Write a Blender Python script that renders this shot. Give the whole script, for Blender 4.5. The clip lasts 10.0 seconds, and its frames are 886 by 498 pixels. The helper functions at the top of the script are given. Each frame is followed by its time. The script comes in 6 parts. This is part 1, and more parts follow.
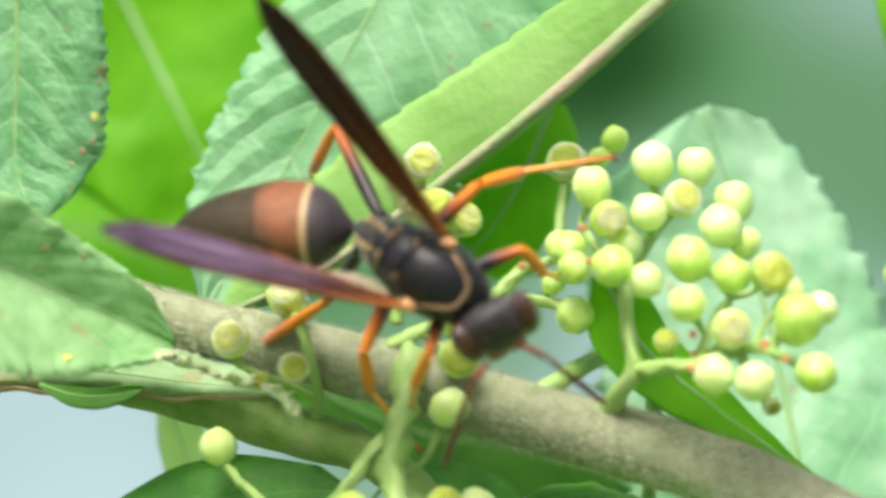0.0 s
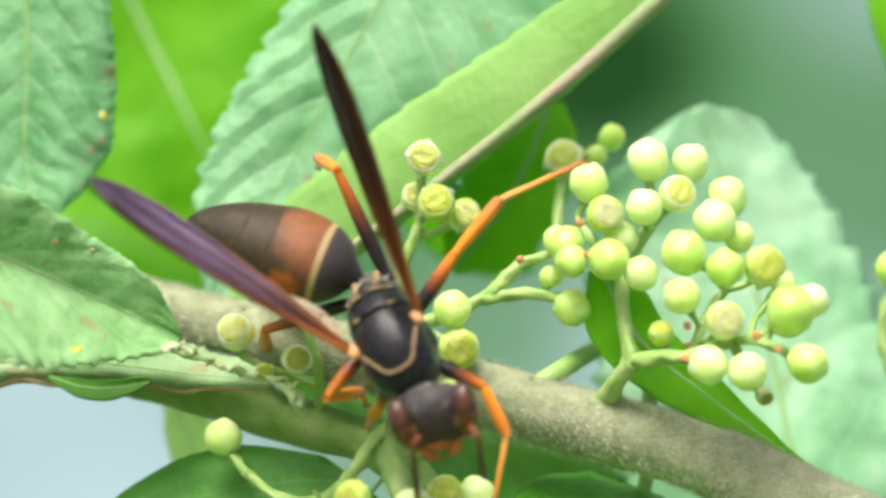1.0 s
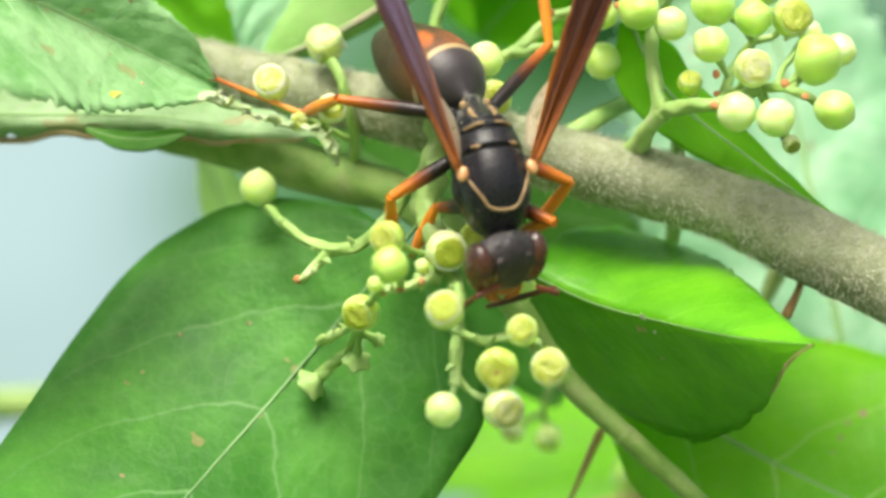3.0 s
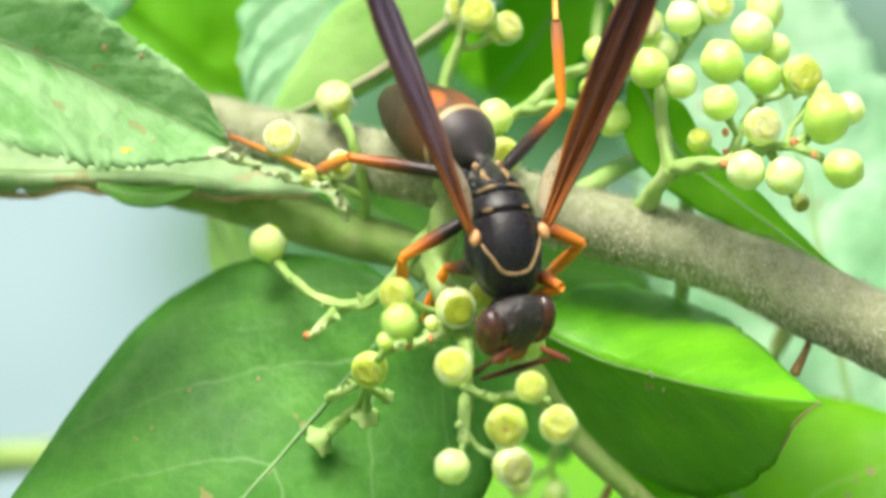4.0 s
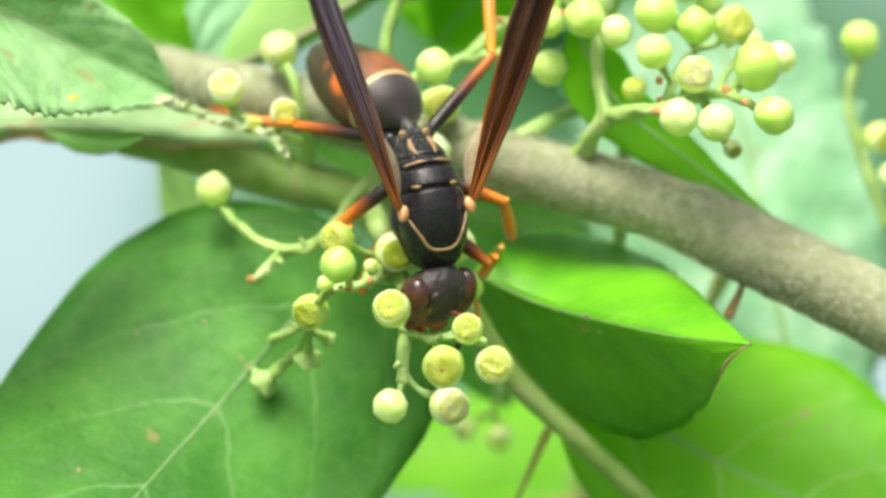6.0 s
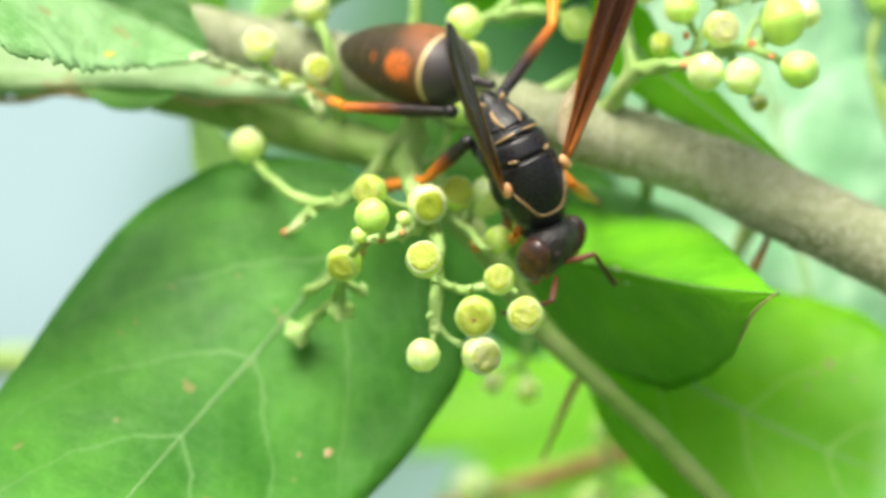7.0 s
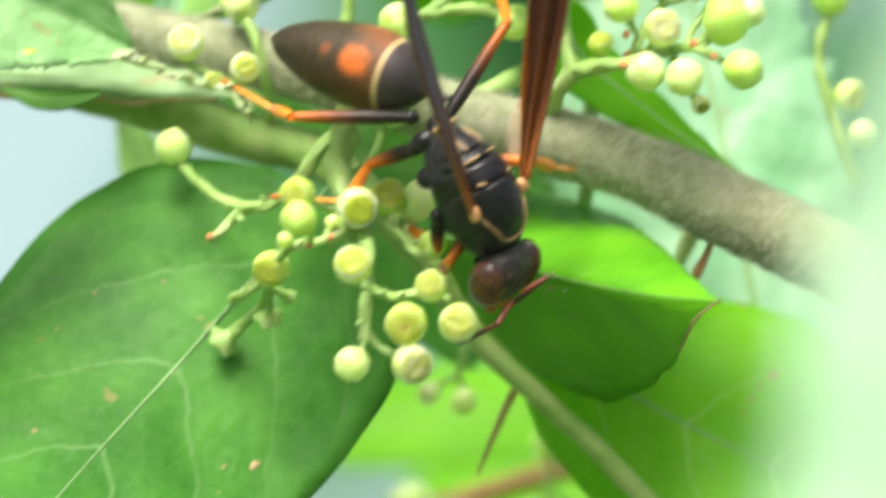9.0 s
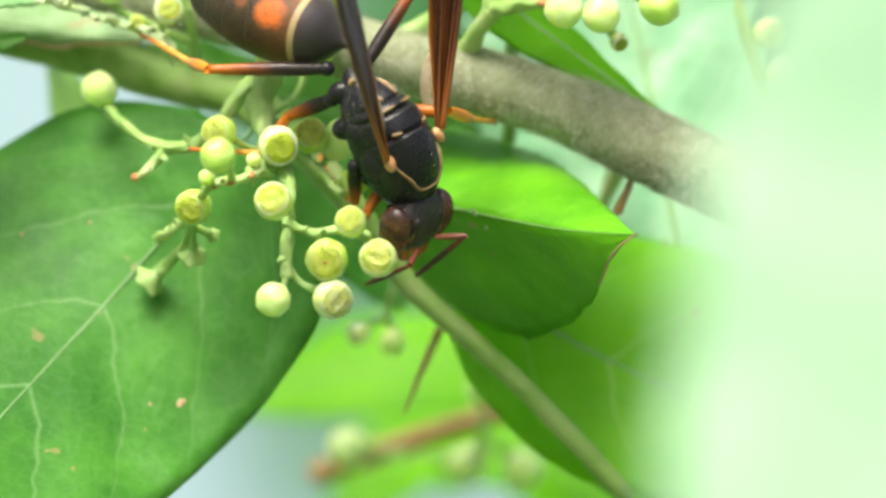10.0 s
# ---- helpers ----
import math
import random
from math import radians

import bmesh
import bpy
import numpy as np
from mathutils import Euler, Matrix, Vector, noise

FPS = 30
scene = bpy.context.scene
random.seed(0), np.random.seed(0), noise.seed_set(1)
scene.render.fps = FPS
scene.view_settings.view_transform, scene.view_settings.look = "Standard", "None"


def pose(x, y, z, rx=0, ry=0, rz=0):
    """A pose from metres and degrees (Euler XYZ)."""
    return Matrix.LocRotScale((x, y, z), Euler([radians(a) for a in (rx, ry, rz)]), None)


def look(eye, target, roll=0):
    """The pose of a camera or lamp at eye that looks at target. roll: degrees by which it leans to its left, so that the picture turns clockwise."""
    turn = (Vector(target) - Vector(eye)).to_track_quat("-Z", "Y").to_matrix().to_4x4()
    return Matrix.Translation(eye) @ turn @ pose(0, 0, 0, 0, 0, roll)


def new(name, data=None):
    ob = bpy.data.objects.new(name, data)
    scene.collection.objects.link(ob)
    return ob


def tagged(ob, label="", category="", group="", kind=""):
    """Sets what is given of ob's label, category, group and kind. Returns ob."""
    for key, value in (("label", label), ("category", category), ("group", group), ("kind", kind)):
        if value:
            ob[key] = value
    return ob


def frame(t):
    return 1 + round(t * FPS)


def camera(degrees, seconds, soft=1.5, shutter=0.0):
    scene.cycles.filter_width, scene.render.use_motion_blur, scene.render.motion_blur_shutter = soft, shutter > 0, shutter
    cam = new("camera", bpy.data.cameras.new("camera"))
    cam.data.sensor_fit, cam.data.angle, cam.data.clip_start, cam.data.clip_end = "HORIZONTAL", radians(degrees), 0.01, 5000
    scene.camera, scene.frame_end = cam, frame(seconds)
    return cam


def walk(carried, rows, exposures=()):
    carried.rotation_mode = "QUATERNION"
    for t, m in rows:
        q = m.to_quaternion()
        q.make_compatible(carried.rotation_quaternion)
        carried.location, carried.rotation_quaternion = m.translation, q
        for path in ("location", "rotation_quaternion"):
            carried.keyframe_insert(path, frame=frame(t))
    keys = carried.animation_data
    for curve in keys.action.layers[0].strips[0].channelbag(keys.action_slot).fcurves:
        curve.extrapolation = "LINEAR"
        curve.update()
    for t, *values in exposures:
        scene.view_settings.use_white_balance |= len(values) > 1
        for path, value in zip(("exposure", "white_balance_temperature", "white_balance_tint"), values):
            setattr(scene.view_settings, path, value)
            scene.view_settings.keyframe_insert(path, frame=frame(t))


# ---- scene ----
MM = 0.001

# the camera: seconds, eye in millimetres, pitch, roll and yaw in degrees
PATH = [
    (0.0, -1.53, -285.83, 15.76, -0.057, -0.168, 0.088),
    (0.1, -1.37, -286.50, 16.65, -0.338, -0.206, -0.230),
    (0.2, -1.21, -287.18, 17.46, -0.508, -0.241, -0.563),
    (0.3, -1.08, -287.88, 18.14, -0.452, -0.269, -0.638),
    (0.4, -0.98, -288.63, 18.59, -0.319, -0.289, -0.411),
    (0.5, -0.92, -289.43, 18.76, -0.195, -0.296, -0.110),
    (0.6, -0.89, -290.28, 18.46, -0.203, -0.292, 0.263),
    (0.7, -0.87, -291.10, 17.69, -0.140, -0.281, 0.562),
    (0.8, -0.86, -291.81, 16.60, -0.027, -0.268, 0.649),
    (0.9, -0.86, -292.30, 15.37, 0.058, -0.257, 0.492),
    (1.0, -0.86, -292.48, 14.15, 0.188, -0.252, 0.219),
    (1.1, -1.38, -292.45, 13.08, 0.374, -0.234, 0.087),
    (1.2, -2.67, -292.38, 12.10, 0.293, -0.187, 0.004),
    (1.3, -4.37, -292.30, 11.13, 0.175, -0.117, -0.028),
    (1.4, -6.09, -292.23, 10.08, 0.029, -0.032, -0.174),
    (1.5, -7.46, -292.20, 8.86, -0.000, 0.060, -0.249),
    (1.6, -8.32, -292.42, 7.41, 0.205, 0.152, -0.433),
    (1.7, -8.85, -292.95, 5.82, 0.509, 0.235, -0.639),
    (1.8, -9.12, -293.58, 4.17, 0.576, 0.304, -0.783),
    (1.9, -9.22, -294.11, 2.59, 0.404, 0.350, -0.761),
    (2.0, -9.23, -294.33, 1.17, 0.213, 0.367, -0.664),
    (2.1, -7.72, -294.31, 0.07, 0.092, 0.440, -0.307),
    (2.2, -5.89, -294.28, -0.38, -0.051, 0.456, -0.121),
    (3.3, -3.55, -297.95, 3.03, -0.369, -0.131, 0.113),
    (3.4, -4.04, -297.78, 4.19, -0.356, -0.124, 0.126),
    (3.5, -4.53, -297.62, 4.88, -0.252, -0.101, 0.131),
    (3.6, -4.53, -297.62, 4.64, -0.036, -0.054, 0.201),
    (3.7, -4.50, -297.64, 4.03, 0.141, 0.012, 0.190),
    (3.8, -4.44, -297.67, 3.19, 0.254, 0.080, 0.157),
    (3.9, -4.31, -297.74, 2.30, 0.282, 0.134, 0.086),
    (4.0, -4.10, -297.86, 1.50, 0.236, 0.155, 0.116),
    (4.1, -3.51, -298.07, 0.92, 0.076, 0.147, 0.141),
    (4.2, -2.47, -298.42, 0.53, 0.075, 0.125, 0.133),
    (4.3, -1.32, -298.86, 0.28, 0.085, 0.092, 0.059),
    (4.4, -0.39, -299.40, 0.12, 0.079, 0.049, 0.057),
    (4.5, -0.00, -300.00, -0.00, -0.000, -0.000, -0.000),
    (4.6, -0.16, -300.65, -0.13, -0.237, -0.052, -0.136),
    (4.7, -0.55, -301.31, -0.27, -0.335, -0.102, -0.293),
    (4.8, -1.01, -301.95, -0.39, -0.368, -0.143, -0.357),
    (4.9, -1.40, -302.55, -0.48, -0.349, -0.172, -0.338),
    (5.0, -1.56, -303.07, -0.51, -0.278, -0.183, -0.232),
    (5.1, -1.53, -303.49, -0.40, -0.134, -0.142, 0.009),
    (5.2, -1.43, -303.80, -0.13, -0.034, -0.043, 0.183),
    (5.3, -1.22, -304.01, 0.19, -0.069, 0.076, 0.312),
    (5.4, -0.87, -304.14, 0.46, 0.010, 0.175, 0.389),
    (5.5, -0.36, -304.18, 0.57, -0.015, 0.217, 0.424),
    (5.6, 0.26, -303.81, 0.53, -0.051, 0.227, 0.451),
    (5.7, 0.58, -303.44, 0.40, -0.083, 0.241, 0.396),
    (6.8, -0.83, -310.99, -2.83, -0.025, -0.082, -0.011),
    (6.9, -1.23, -310.39, -2.81, -0.135, -0.077, 0.106),
    (7.0, -1.44, -309.80, -2.71, -0.239, -0.015, 0.261),
    (7.1, -1.36, -309.95, -2.43, -0.319, 0.094, 0.368),
    (7.2, -1.15, -310.32, -2.02, -0.342, 0.190, 0.398),
    (7.3, -0.83, -310.75, -1.59, -0.319, 0.273, 0.380),
    (7.4, -0.42, -311.12, -1.25, -0.097, 0.338, 0.337),
    (7.5, 0.03, -311.27, -1.11, 0.056, 0.382, 0.395),
    (7.6, 0.51, -311.27, -1.21, 0.132, 0.388, 0.364),
    (7.7, 0.98, -311.24, -1.46, 0.101, 0.349, 0.353),
    (7.8, 1.42, -311.18, -1.83, 0.166, 0.282, 0.210),
    (7.9, 1.81, -311.07, -2.24, 0.296, 0.203, 0.028),
    (8.0, 2.11, -310.87, -2.65, 0.344, 0.127, -0.038),
    (8.1, 2.31, -310.48, -3.01, 0.333, 0.063, 0.016),
    (8.2, 2.44, -309.81, -3.31, 0.411, 0.010, 0.063),
    (8.3, 2.50, -308.85, -3.53, 0.554, -0.031, -0.006),
    (8.4, 2.53, -307.63, -3.68, 0.588, -0.057, -0.065),
    (8.5, 2.53, -306.14, -3.73, 0.517, -0.066, -0.074),
    (8.6, 2.39, -304.44, -3.73, 0.326, -0.040, 0.015),
    (8.7, 2.04, -302.71, -3.73, -0.035, 0.023, 0.277),
    (8.8, 1.64, -301.17, -3.74, -0.299, 0.099, 0.467),
    (8.9, 1.29, -300.04, -3.74, -0.271, 0.162, 0.296),
    (9.0, 1.15, -299.54, -3.74, 0.022, 0.188, -0.090),
    (9.1, 1.44, -299.45, -3.93, 0.258, 0.172, -0.485),
    (9.2, 2.17, -299.40, -4.41, 0.222, 0.129, -0.695),
    (9.3, 3.15, -299.37, -5.07, 0.151, 0.070, -0.537),
    (9.4, 4.20, -299.36, -5.77, 0.117, 0.002, -0.328),
    (9.5, 5.13, -299.36, -6.41, 0.066, -0.066, -0.066),
    (9.6, 5.79, -299.55, -6.89, 0.041, -0.126, 0.010),
    (9.7, 6.20, -300.05, -7.21, 0.111, -0.178, 0.004),
    (9.8, 6.42, -300.80, -7.43, 0.063, -0.225, -0.021),
    (9.9, 6.52, -301.71, -7.57, 0.020, -0.267, -0.081),
    (10.0, 6.55, -302.70, -7.67, -0.006, -0.308, -0.025),
]
cam = camera(11.0, 10.0, soft=3.0, shutter=0.4)
cam.data.dof.use_dof = True
cam.data.dof.focus_distance = 0.294
cam.data.dof.aperture_fstop = 21.0
walk(cam, [(t, pose(x * MM, y * MM, z * MM, 90 + a, 0, c) @ pose(0, 0, 0, 0, 0, b)) for t, x, y, z, a, b, c in PATH],
     exposures=[(0.0, 0.62, 6500, 9), (1.2, 0.63, 6500, 8), (1.9, 0.5, 6640, 5), (2.3, 0.52, 6640, 5), (3.4, 0.73, 6640, 5), (5.0, 0.75, 6640, 5), (10.0, 0.77, 6640, 5)])

# light: a bright overcast sky
world = bpy.data.worlds.new("sky")
scene.world = world
world.use_nodes = True
wn = world.node_tree.nodes
sky = wn.new("ShaderNodeTexSky")
sky.sky_type = 'NISHITA'
sky.sun_disc = False
sky.sun_elevation = radians(58)
sky.sun_rotation = radians(200)
sky.air_density, sky.dust_density, sky.ozone_density = 0.7, 7.0, 0.4
world.node_tree.links.new(sky.outputs[0], wn["Background"].inputs[0])
wn["Background"].inputs[1].default_value = 0.115
sun_data = bpy.data.lights.new("sun", 'SUN')
sun_data.energy, sun_data.angle, sun_data.color = 2.9, radians(32), (1.0, 0.98, 0.9)
sun = new("sun", sun_data)
sun.matrix_world = look((-0.2, -0.5, 1.0), (0, 0, 0))


# ---- materials ----
def mat_base(name):
    m = bpy.data.materials.new(name)
    m.use_nodes = True
    nt = m.node_tree
    return m, nt, nt.nodes, nt.links, nt.nodes["Principled BSDF"]


def node(nt, kind, **values):
    n = nt.nodes.new(kind)
    for k, v in values.items():
        n.inputs[k].default_value = v
    return n


def ramp(nt, fac, stops):
    r = nt.nodes.new("ShaderNodeValToRGB")
    e = r.color_ramp.elements
    e[0].position, e[0].color = stops[0][0], (*stops[0][1], 1)
    e[1].position, e[1].color = stops[-1][0], (*stops[-1][1], 1)
    for p, c in stops[1:-1]:
        e.new(p).color = (*c, 1)
    nt.links.new(fac, r.inputs[0])
    return r.outputs[0]


def noise_of(nt, scale, detail=4, rough=0.55, coords="Object"):
    tc = nt.nodes.new("ShaderNodeTexCoord")
    n = node(nt, "ShaderNodeTexNoise", Scale=scale, Detail=detail, Roughness=rough)
    nt.links.new(tc.outputs[coords], n.inputs["Vector"])
    return n.outputs[0]


def bump_of(nt, height, strength, distance):
    b = node(nt, "ShaderNodeBump", Strength=strength, Distance=distance)
    nt.links.new(height, b.inputs["Height"])
    return b.outputs[0]


def math_node(nt, op, a, b=None, c=None):
    n = nt.nodes.new("ShaderNodeMath")
    n.operation = op
    for i, v in enumerate((a, b, c)):
        if v is None:
            continue
        if isinstance(v, (int, float)):
            n.inputs[i].default_value = v
        else:
            nt.links.new(v, n.inputs[i])
    return n.outputs[0]


def mix_rgb(nt, fac, a, b, blend="MIX"):
    n = nt.nodes.new("ShaderNodeMix")
    n.data_type, n.blend_type = 'RGBA', blend
    for sock, v in ((n.inputs[0], fac), (n.inputs[6], a), (n.inputs[7], b)):
        if isinstance(v, (int, float)):
            sock.default_value = v
        elif isinstance(v, tuple):
            sock.default_value = (*v, 1)
        else:
            nt.links.new(v, sock)
    return n.outputs[2]


def leaf_material(name, dark, light, vein, pairs=6, slope=0.55, gloss=0.42, through_light=0.35, vein_width=0.035, net=0.35,
                  quilt=0.5, spots=0.0, spec=0.28, vein_mix=0.85, pucker=0.3):
    """Blade: two greens in patches, side veins from the UV map (u along, v across), fine net and quilting."""
    m, nt, ns, ln, bsdf = mat_base(name)
    uv = ns.new("ShaderNodeUVMap")
    sep = ns.new("ShaderNodeSeparateXYZ")
    ln.new(uv.outputs[0], sep.inputs[0])
    u, v = sep.outputs[0], math_node(nt, 'ABSOLUTE', math_node(nt, 'SUBTRACT', sep.outputs[1], 0.5))
    wob = math_node(nt, 'MULTIPLY', math_node(nt, 'SUBTRACT', noise_of(nt, 260, 2), 0.5), 0.06)
    v2 = math_node(nt, 'MULTIPLY', v, 2.0)
    bend = math_node(nt, 'MULTIPLY', math_node(nt, 'MULTIPLY_ADD', math_node(nt, 'MULTIPLY', v2, v2), 0.4, math_node(nt, 'MULTIPLY', v2, 0.6)), slope * 0.5)
    ph = math_node(nt, 'MULTIPLY', math_node(nt, 'ADD', math_node(nt, 'SUBTRACT', u, bend), wob), pairs)
    saw = math_node(nt, 'ABSOLUTE', math_node(nt, 'SUBTRACT', math_node(nt, 'FRACT', ph), 0.5))
    line = math_node(nt, 'SUBTRACT', 1.0, math_node(nt, 'DIVIDE', saw, vein_width * pairs / 2))
    line = math_node(nt, 'MAXIMUM', line, 0.0)
    fade = math_node(nt, 'SUBTRACT', 1.0, math_node(nt, 'MULTIPLY', v, 1.75))
    line = math_node(nt, 'MULTIPLY', line, math_node(nt, 'MAXIMUM', fade, 0.0))
    tc = ns.new("ShaderNodeTexCoord")
    vor = node(nt, "ShaderNodeTexVoronoi", Scale=900.0)
    vor.feature = 'DISTANCE_TO_EDGE'
    ln.new(tc.outputs["Object"], vor.inputs["Vector"])
    netl = math_node(nt, 'MULTIPLY', math_node(nt, 'LESS_THAN', vor.outputs["Distance"], 0.06), net)
    crease = noise_of(nt, 480, 4, 0.6)
    patches = math_node(nt, 'MULTIPLY_ADD', math_node(nt, 'SUBTRACT', crease, 0.5), min(1.0, pucker), noise_of(nt, 110, 3))
    base = ramp(nt, patches, [(0.32, dark), (0.68, light)])
    fine = noise_of(nt, 1500, 3)
    base = mix_rgb(nt, math_node(nt, 'MULTIPLY', fine, 0.25), base, light)
    col = mix_rgb(nt, math_node(nt, 'MULTIPLY', netl, 0.5), base, vein)
    col = mix_rgb(nt, math_node(nt, 'MULTIPLY', line, vein_mix), col, vein)
    if spots:
        sp = math_node(nt, 'GREATER_THAN', noise_of(nt, 420, 2), 0.72 - spots * 0.05)
        col = mix_rgb(nt, math_node(nt, 'MULTIPLY', sp, 0.55), col, (0.42, 0.3, 0.14))
    ln.new(col, bsdf.inputs["Base Color"])
    rough = math_node(nt, 'MULTIPLY_ADD', noise_of(nt, 700, 3), 0.22, gloss - 0.1)
    ln.new(rough, bsdf.inputs["Roughness"])
    bsdf.inputs["Specular IOR Level"].default_value = spec
    h = math_node(nt, 'MULTIPLY_ADD', math_node(nt, 'SUBTRACT', saw, 0.0), quilt, math_node(nt, 'MULTIPLY', fine, 0.25))
    h = math_node(nt, 'MULTIPLY_ADD', vor.outputs["Distance"], 0.3 * net, h)
    h = math_node(nt, 'MULTIPLY_ADD', crease, pucker, h)
    ln.new(bump_of(nt, h, 0.6, 0.0006), bsdf.inputs["Normal"])
    tr = ns.new("ShaderNodeBsdfTranslucent")
    ln.new(mix_rgb(nt, 0.55, col, light), tr.inputs[0])
    mx = node(nt, "ShaderNodeMixShader", Fac=through_light)
    ln.new(bsdf.outputs[0], mx.inputs[1])
    ln.new(tr.outputs[0], mx.inputs[2])
    ln.new(mx.outputs[0], ns["Material Output"].inputs[0])
    return m


def plain_material(name, stops, scale, rough=0.5, grain=2500, bump=0.3, depth=0.0002, sss=0.0, metallic=0.0, coat=0.0, spread=0.0, mottle=0.3):
    """Colour patches from a ramp over noise, finer grain in the relief; spread shifts the patches from object to object."""
    m, nt, ns, ln, bsdf = mat_base(name)
    big = noise_of(nt, scale, 4)
    if spread:
        info = ns.new("ShaderNodeObjectInfo")
        big = math_node(nt, 'ADD', big, math_node(nt, 'MULTIPLY', math_node(nt, 'SUBTRACT', info.outputs["Random"], 0.5), spread))
    fine = noise_of(nt, grain, 3)
    speck = math_node(nt, 'MULTIPLY', noise_of(nt, grain * 0.45, 4), mottle)
    ln.new(mix_rgb(nt, speck, ramp(nt, big, stops), tuple(c * 0.45 for c in stops[0][1])), bsdf.inputs["Base Color"])
    ln.new(math_node(nt, 'MULTIPLY_ADD', fine, 0.25, rough - 0.12), bsdf.inputs["Roughness"])
    ln.new(bump_of(nt, fine, bump, depth), bsdf.inputs["Normal"])
    bsdf.inputs["Metallic"].default_value = metallic
    bsdf.inputs["Coat Weight"].default_value = coat
    if sss:
        bsdf.inputs["Subsurface Weight"].default_value = sss
        bsdf.inputs["Subsurface Radius"].default_value = (1.0, 1.0, 0.3)
        bsdf.inputs["Subsurface Scale"].default_value = 0.0022
    return m


GLOSSY = leaf_material("glossy_leaf", (0.035, 0.175, 0.016), (0.1, 0.34, 0.036), (0.22, 0.42, 0.15), 5, 0.75, 0.5, 0.3, 0.012, net=0.2, quilt=0.45, spec=0.32, spots=0.15, pucker=0.5)
LIMY = leaf_material("fresh_leaf", (0.13, 0.48, 0.004), (0.27, 0.67, 0.012), (0.52, 0.74, 0.2), 4, 0.6, 0.42, 0.5, 0.016, net=0.16, quilt=0.5, vein_mix=0.9)
FOLD = leaf_material("shaded_leaf", (0.05, 0.24, 0.004), (0.14, 0.44, 0.01), (0.24, 0.52, 0.08), 5, 0.6, 0.4, 0.02, 0.008, net=0.1, quilt=0.25, vein_mix=0.45)
SERRATE = leaf_material("serrate_leaf", (0.11, 0.35, 0.12), (0.26, 0.55, 0.27), (0.44, 0.67, 0.44), 9, 0.6, 0.52, 0.3, 0.016, net=0.28, quilt=0.7, spots=0.6, spec=0.4, pucker=1.6)
WOOLLY = leaf_material("downy_leaf", (0.15, 0.4, 0.1), (0.38, 0.65, 0.3), (0.46, 0.68, 0.4), 9, 0.6, 0.6, 0.3, 0.012, net=0.35, quilt=0.4, spots=0.4, spec=0.4, pucker=1.3)
PALE = leaf_material("pale_leaf", (0.18, 0.46, 0.19), (0.36, 0.65, 0.37), (0.56, 0.77, 0.54), 9, 0.5, 0.46, 0.4, 0.014, net=0.2, quilt=1.3, spots=0.15, spec=0.4, pucker=1.0)
ROUND = leaf_material("round_leaf", (0.23, 0.55, 0.27), (0.53, 0.79, 0.55), (0.56, 0.8, 0.57), 6, 0.6, 0.36, 0.35, 0.014, net=0.2, quilt=0.8, spots=0.1, spec=0.5, pucker=0.7)
VIVID = leaf_material("vivid_leaf", (0.15, 0.48, 0.008), (0.26, 0.63, 0.018), (0.3, 0.62, 0.06), 5, 0.5, 0.5, 0.6, 0.02, net=0.1, quilt=0.3)
STRAW = leaf_material("yellowing_leaf", (0.2, 0.46, 0.08), (0.36, 0.62, 0.19), (0.46, 0.5, 0.26), 5, 1.6, 0.6, 0.35, 0.012, net=0.3, quilt=0.1, spots=0.35, pucker=0.35)
FRAYED = leaf_material("frayed_leaf", (0.2, 0.36, 0.13), (0.42, 0.6, 0.32), (0.46, 0.5, 0.36), 2, 0.6, 0.6, 0.3, 0.012, net=0.3, quilt=0.05, spots=1.6, spec=0.4, pucker=0.9)
DULL = leaf_material("dull_leaf", (0.04, 0.16, 0.01), (0.09, 0.28, 0.022), (0.2, 0.38, 0.1), 2, 0.6, 0.5, 0.3, 0.008, net=0.1, quilt=0.05)
MILKY = leaf_material("milky_leaf", (0.52, 0.8, 0.52), (0.66, 0.88, 0.68), (0.68, 0.88, 0.7), 6, 0.5, 0.5, 0.5, 0.02, net=0.1, quilt=0.4)
RIB = plain_material("leaf_rib", [(0.3, (0.24, 0.44, 0.14)), (0.7, (0.34, 0.54, 0.22))], 300, 0.5)
EDGE = plain_material("dry_edge", [(0.3, (0.35, 0.22, 0.1)), (0.7, (0.55, 0.42, 0.25))], 500, 0.7)
BARK = plain_material("hairy_stem", [(0.25, (0.22, 0.26, 0.13)), (0.5, (0.34, 0.37, 0.22)), (0.75, (0.48, 0.48, 0.35))], 1300, 0.85, 4200, 0.5, 0.0002, mottle=0.5)
TWIG = plain_material("green_stem", [(0.3, (0.17, 0.32, 0.05)), (0.52, (0.27, 0.42, 0.1)), (0.68, (0.37, 0.46, 0.17)), (0.8, (0.44, 0.38, 0.2))], 420, 0.6, 2600, 0.6)
STALK = plain_material("flower_stalk", [(0.3, (0.22, 0.4, 0.09)), (0.55, (0.36, 0.54, 0.17)), (0.75, (0.44, 0.55, 0.24))], 420, 0.5, 2500, 0.4, sss=0.15)
BRANCH = plain_material("cluster_branch", [(0.3, (0.24, 0.42, 0.09)), (0.55, (0.38, 0.56, 0.17)), (0.75, (0.48, 0.58, 0.27))], 420, 0.5, 2200, 0.5, sss=0.1)
HAIR = plain_material("down", [(0.3, (0.6, 0.58, 0.45)), (0.7, (0.76, 0.74, 0.62))], 400, 0.8)
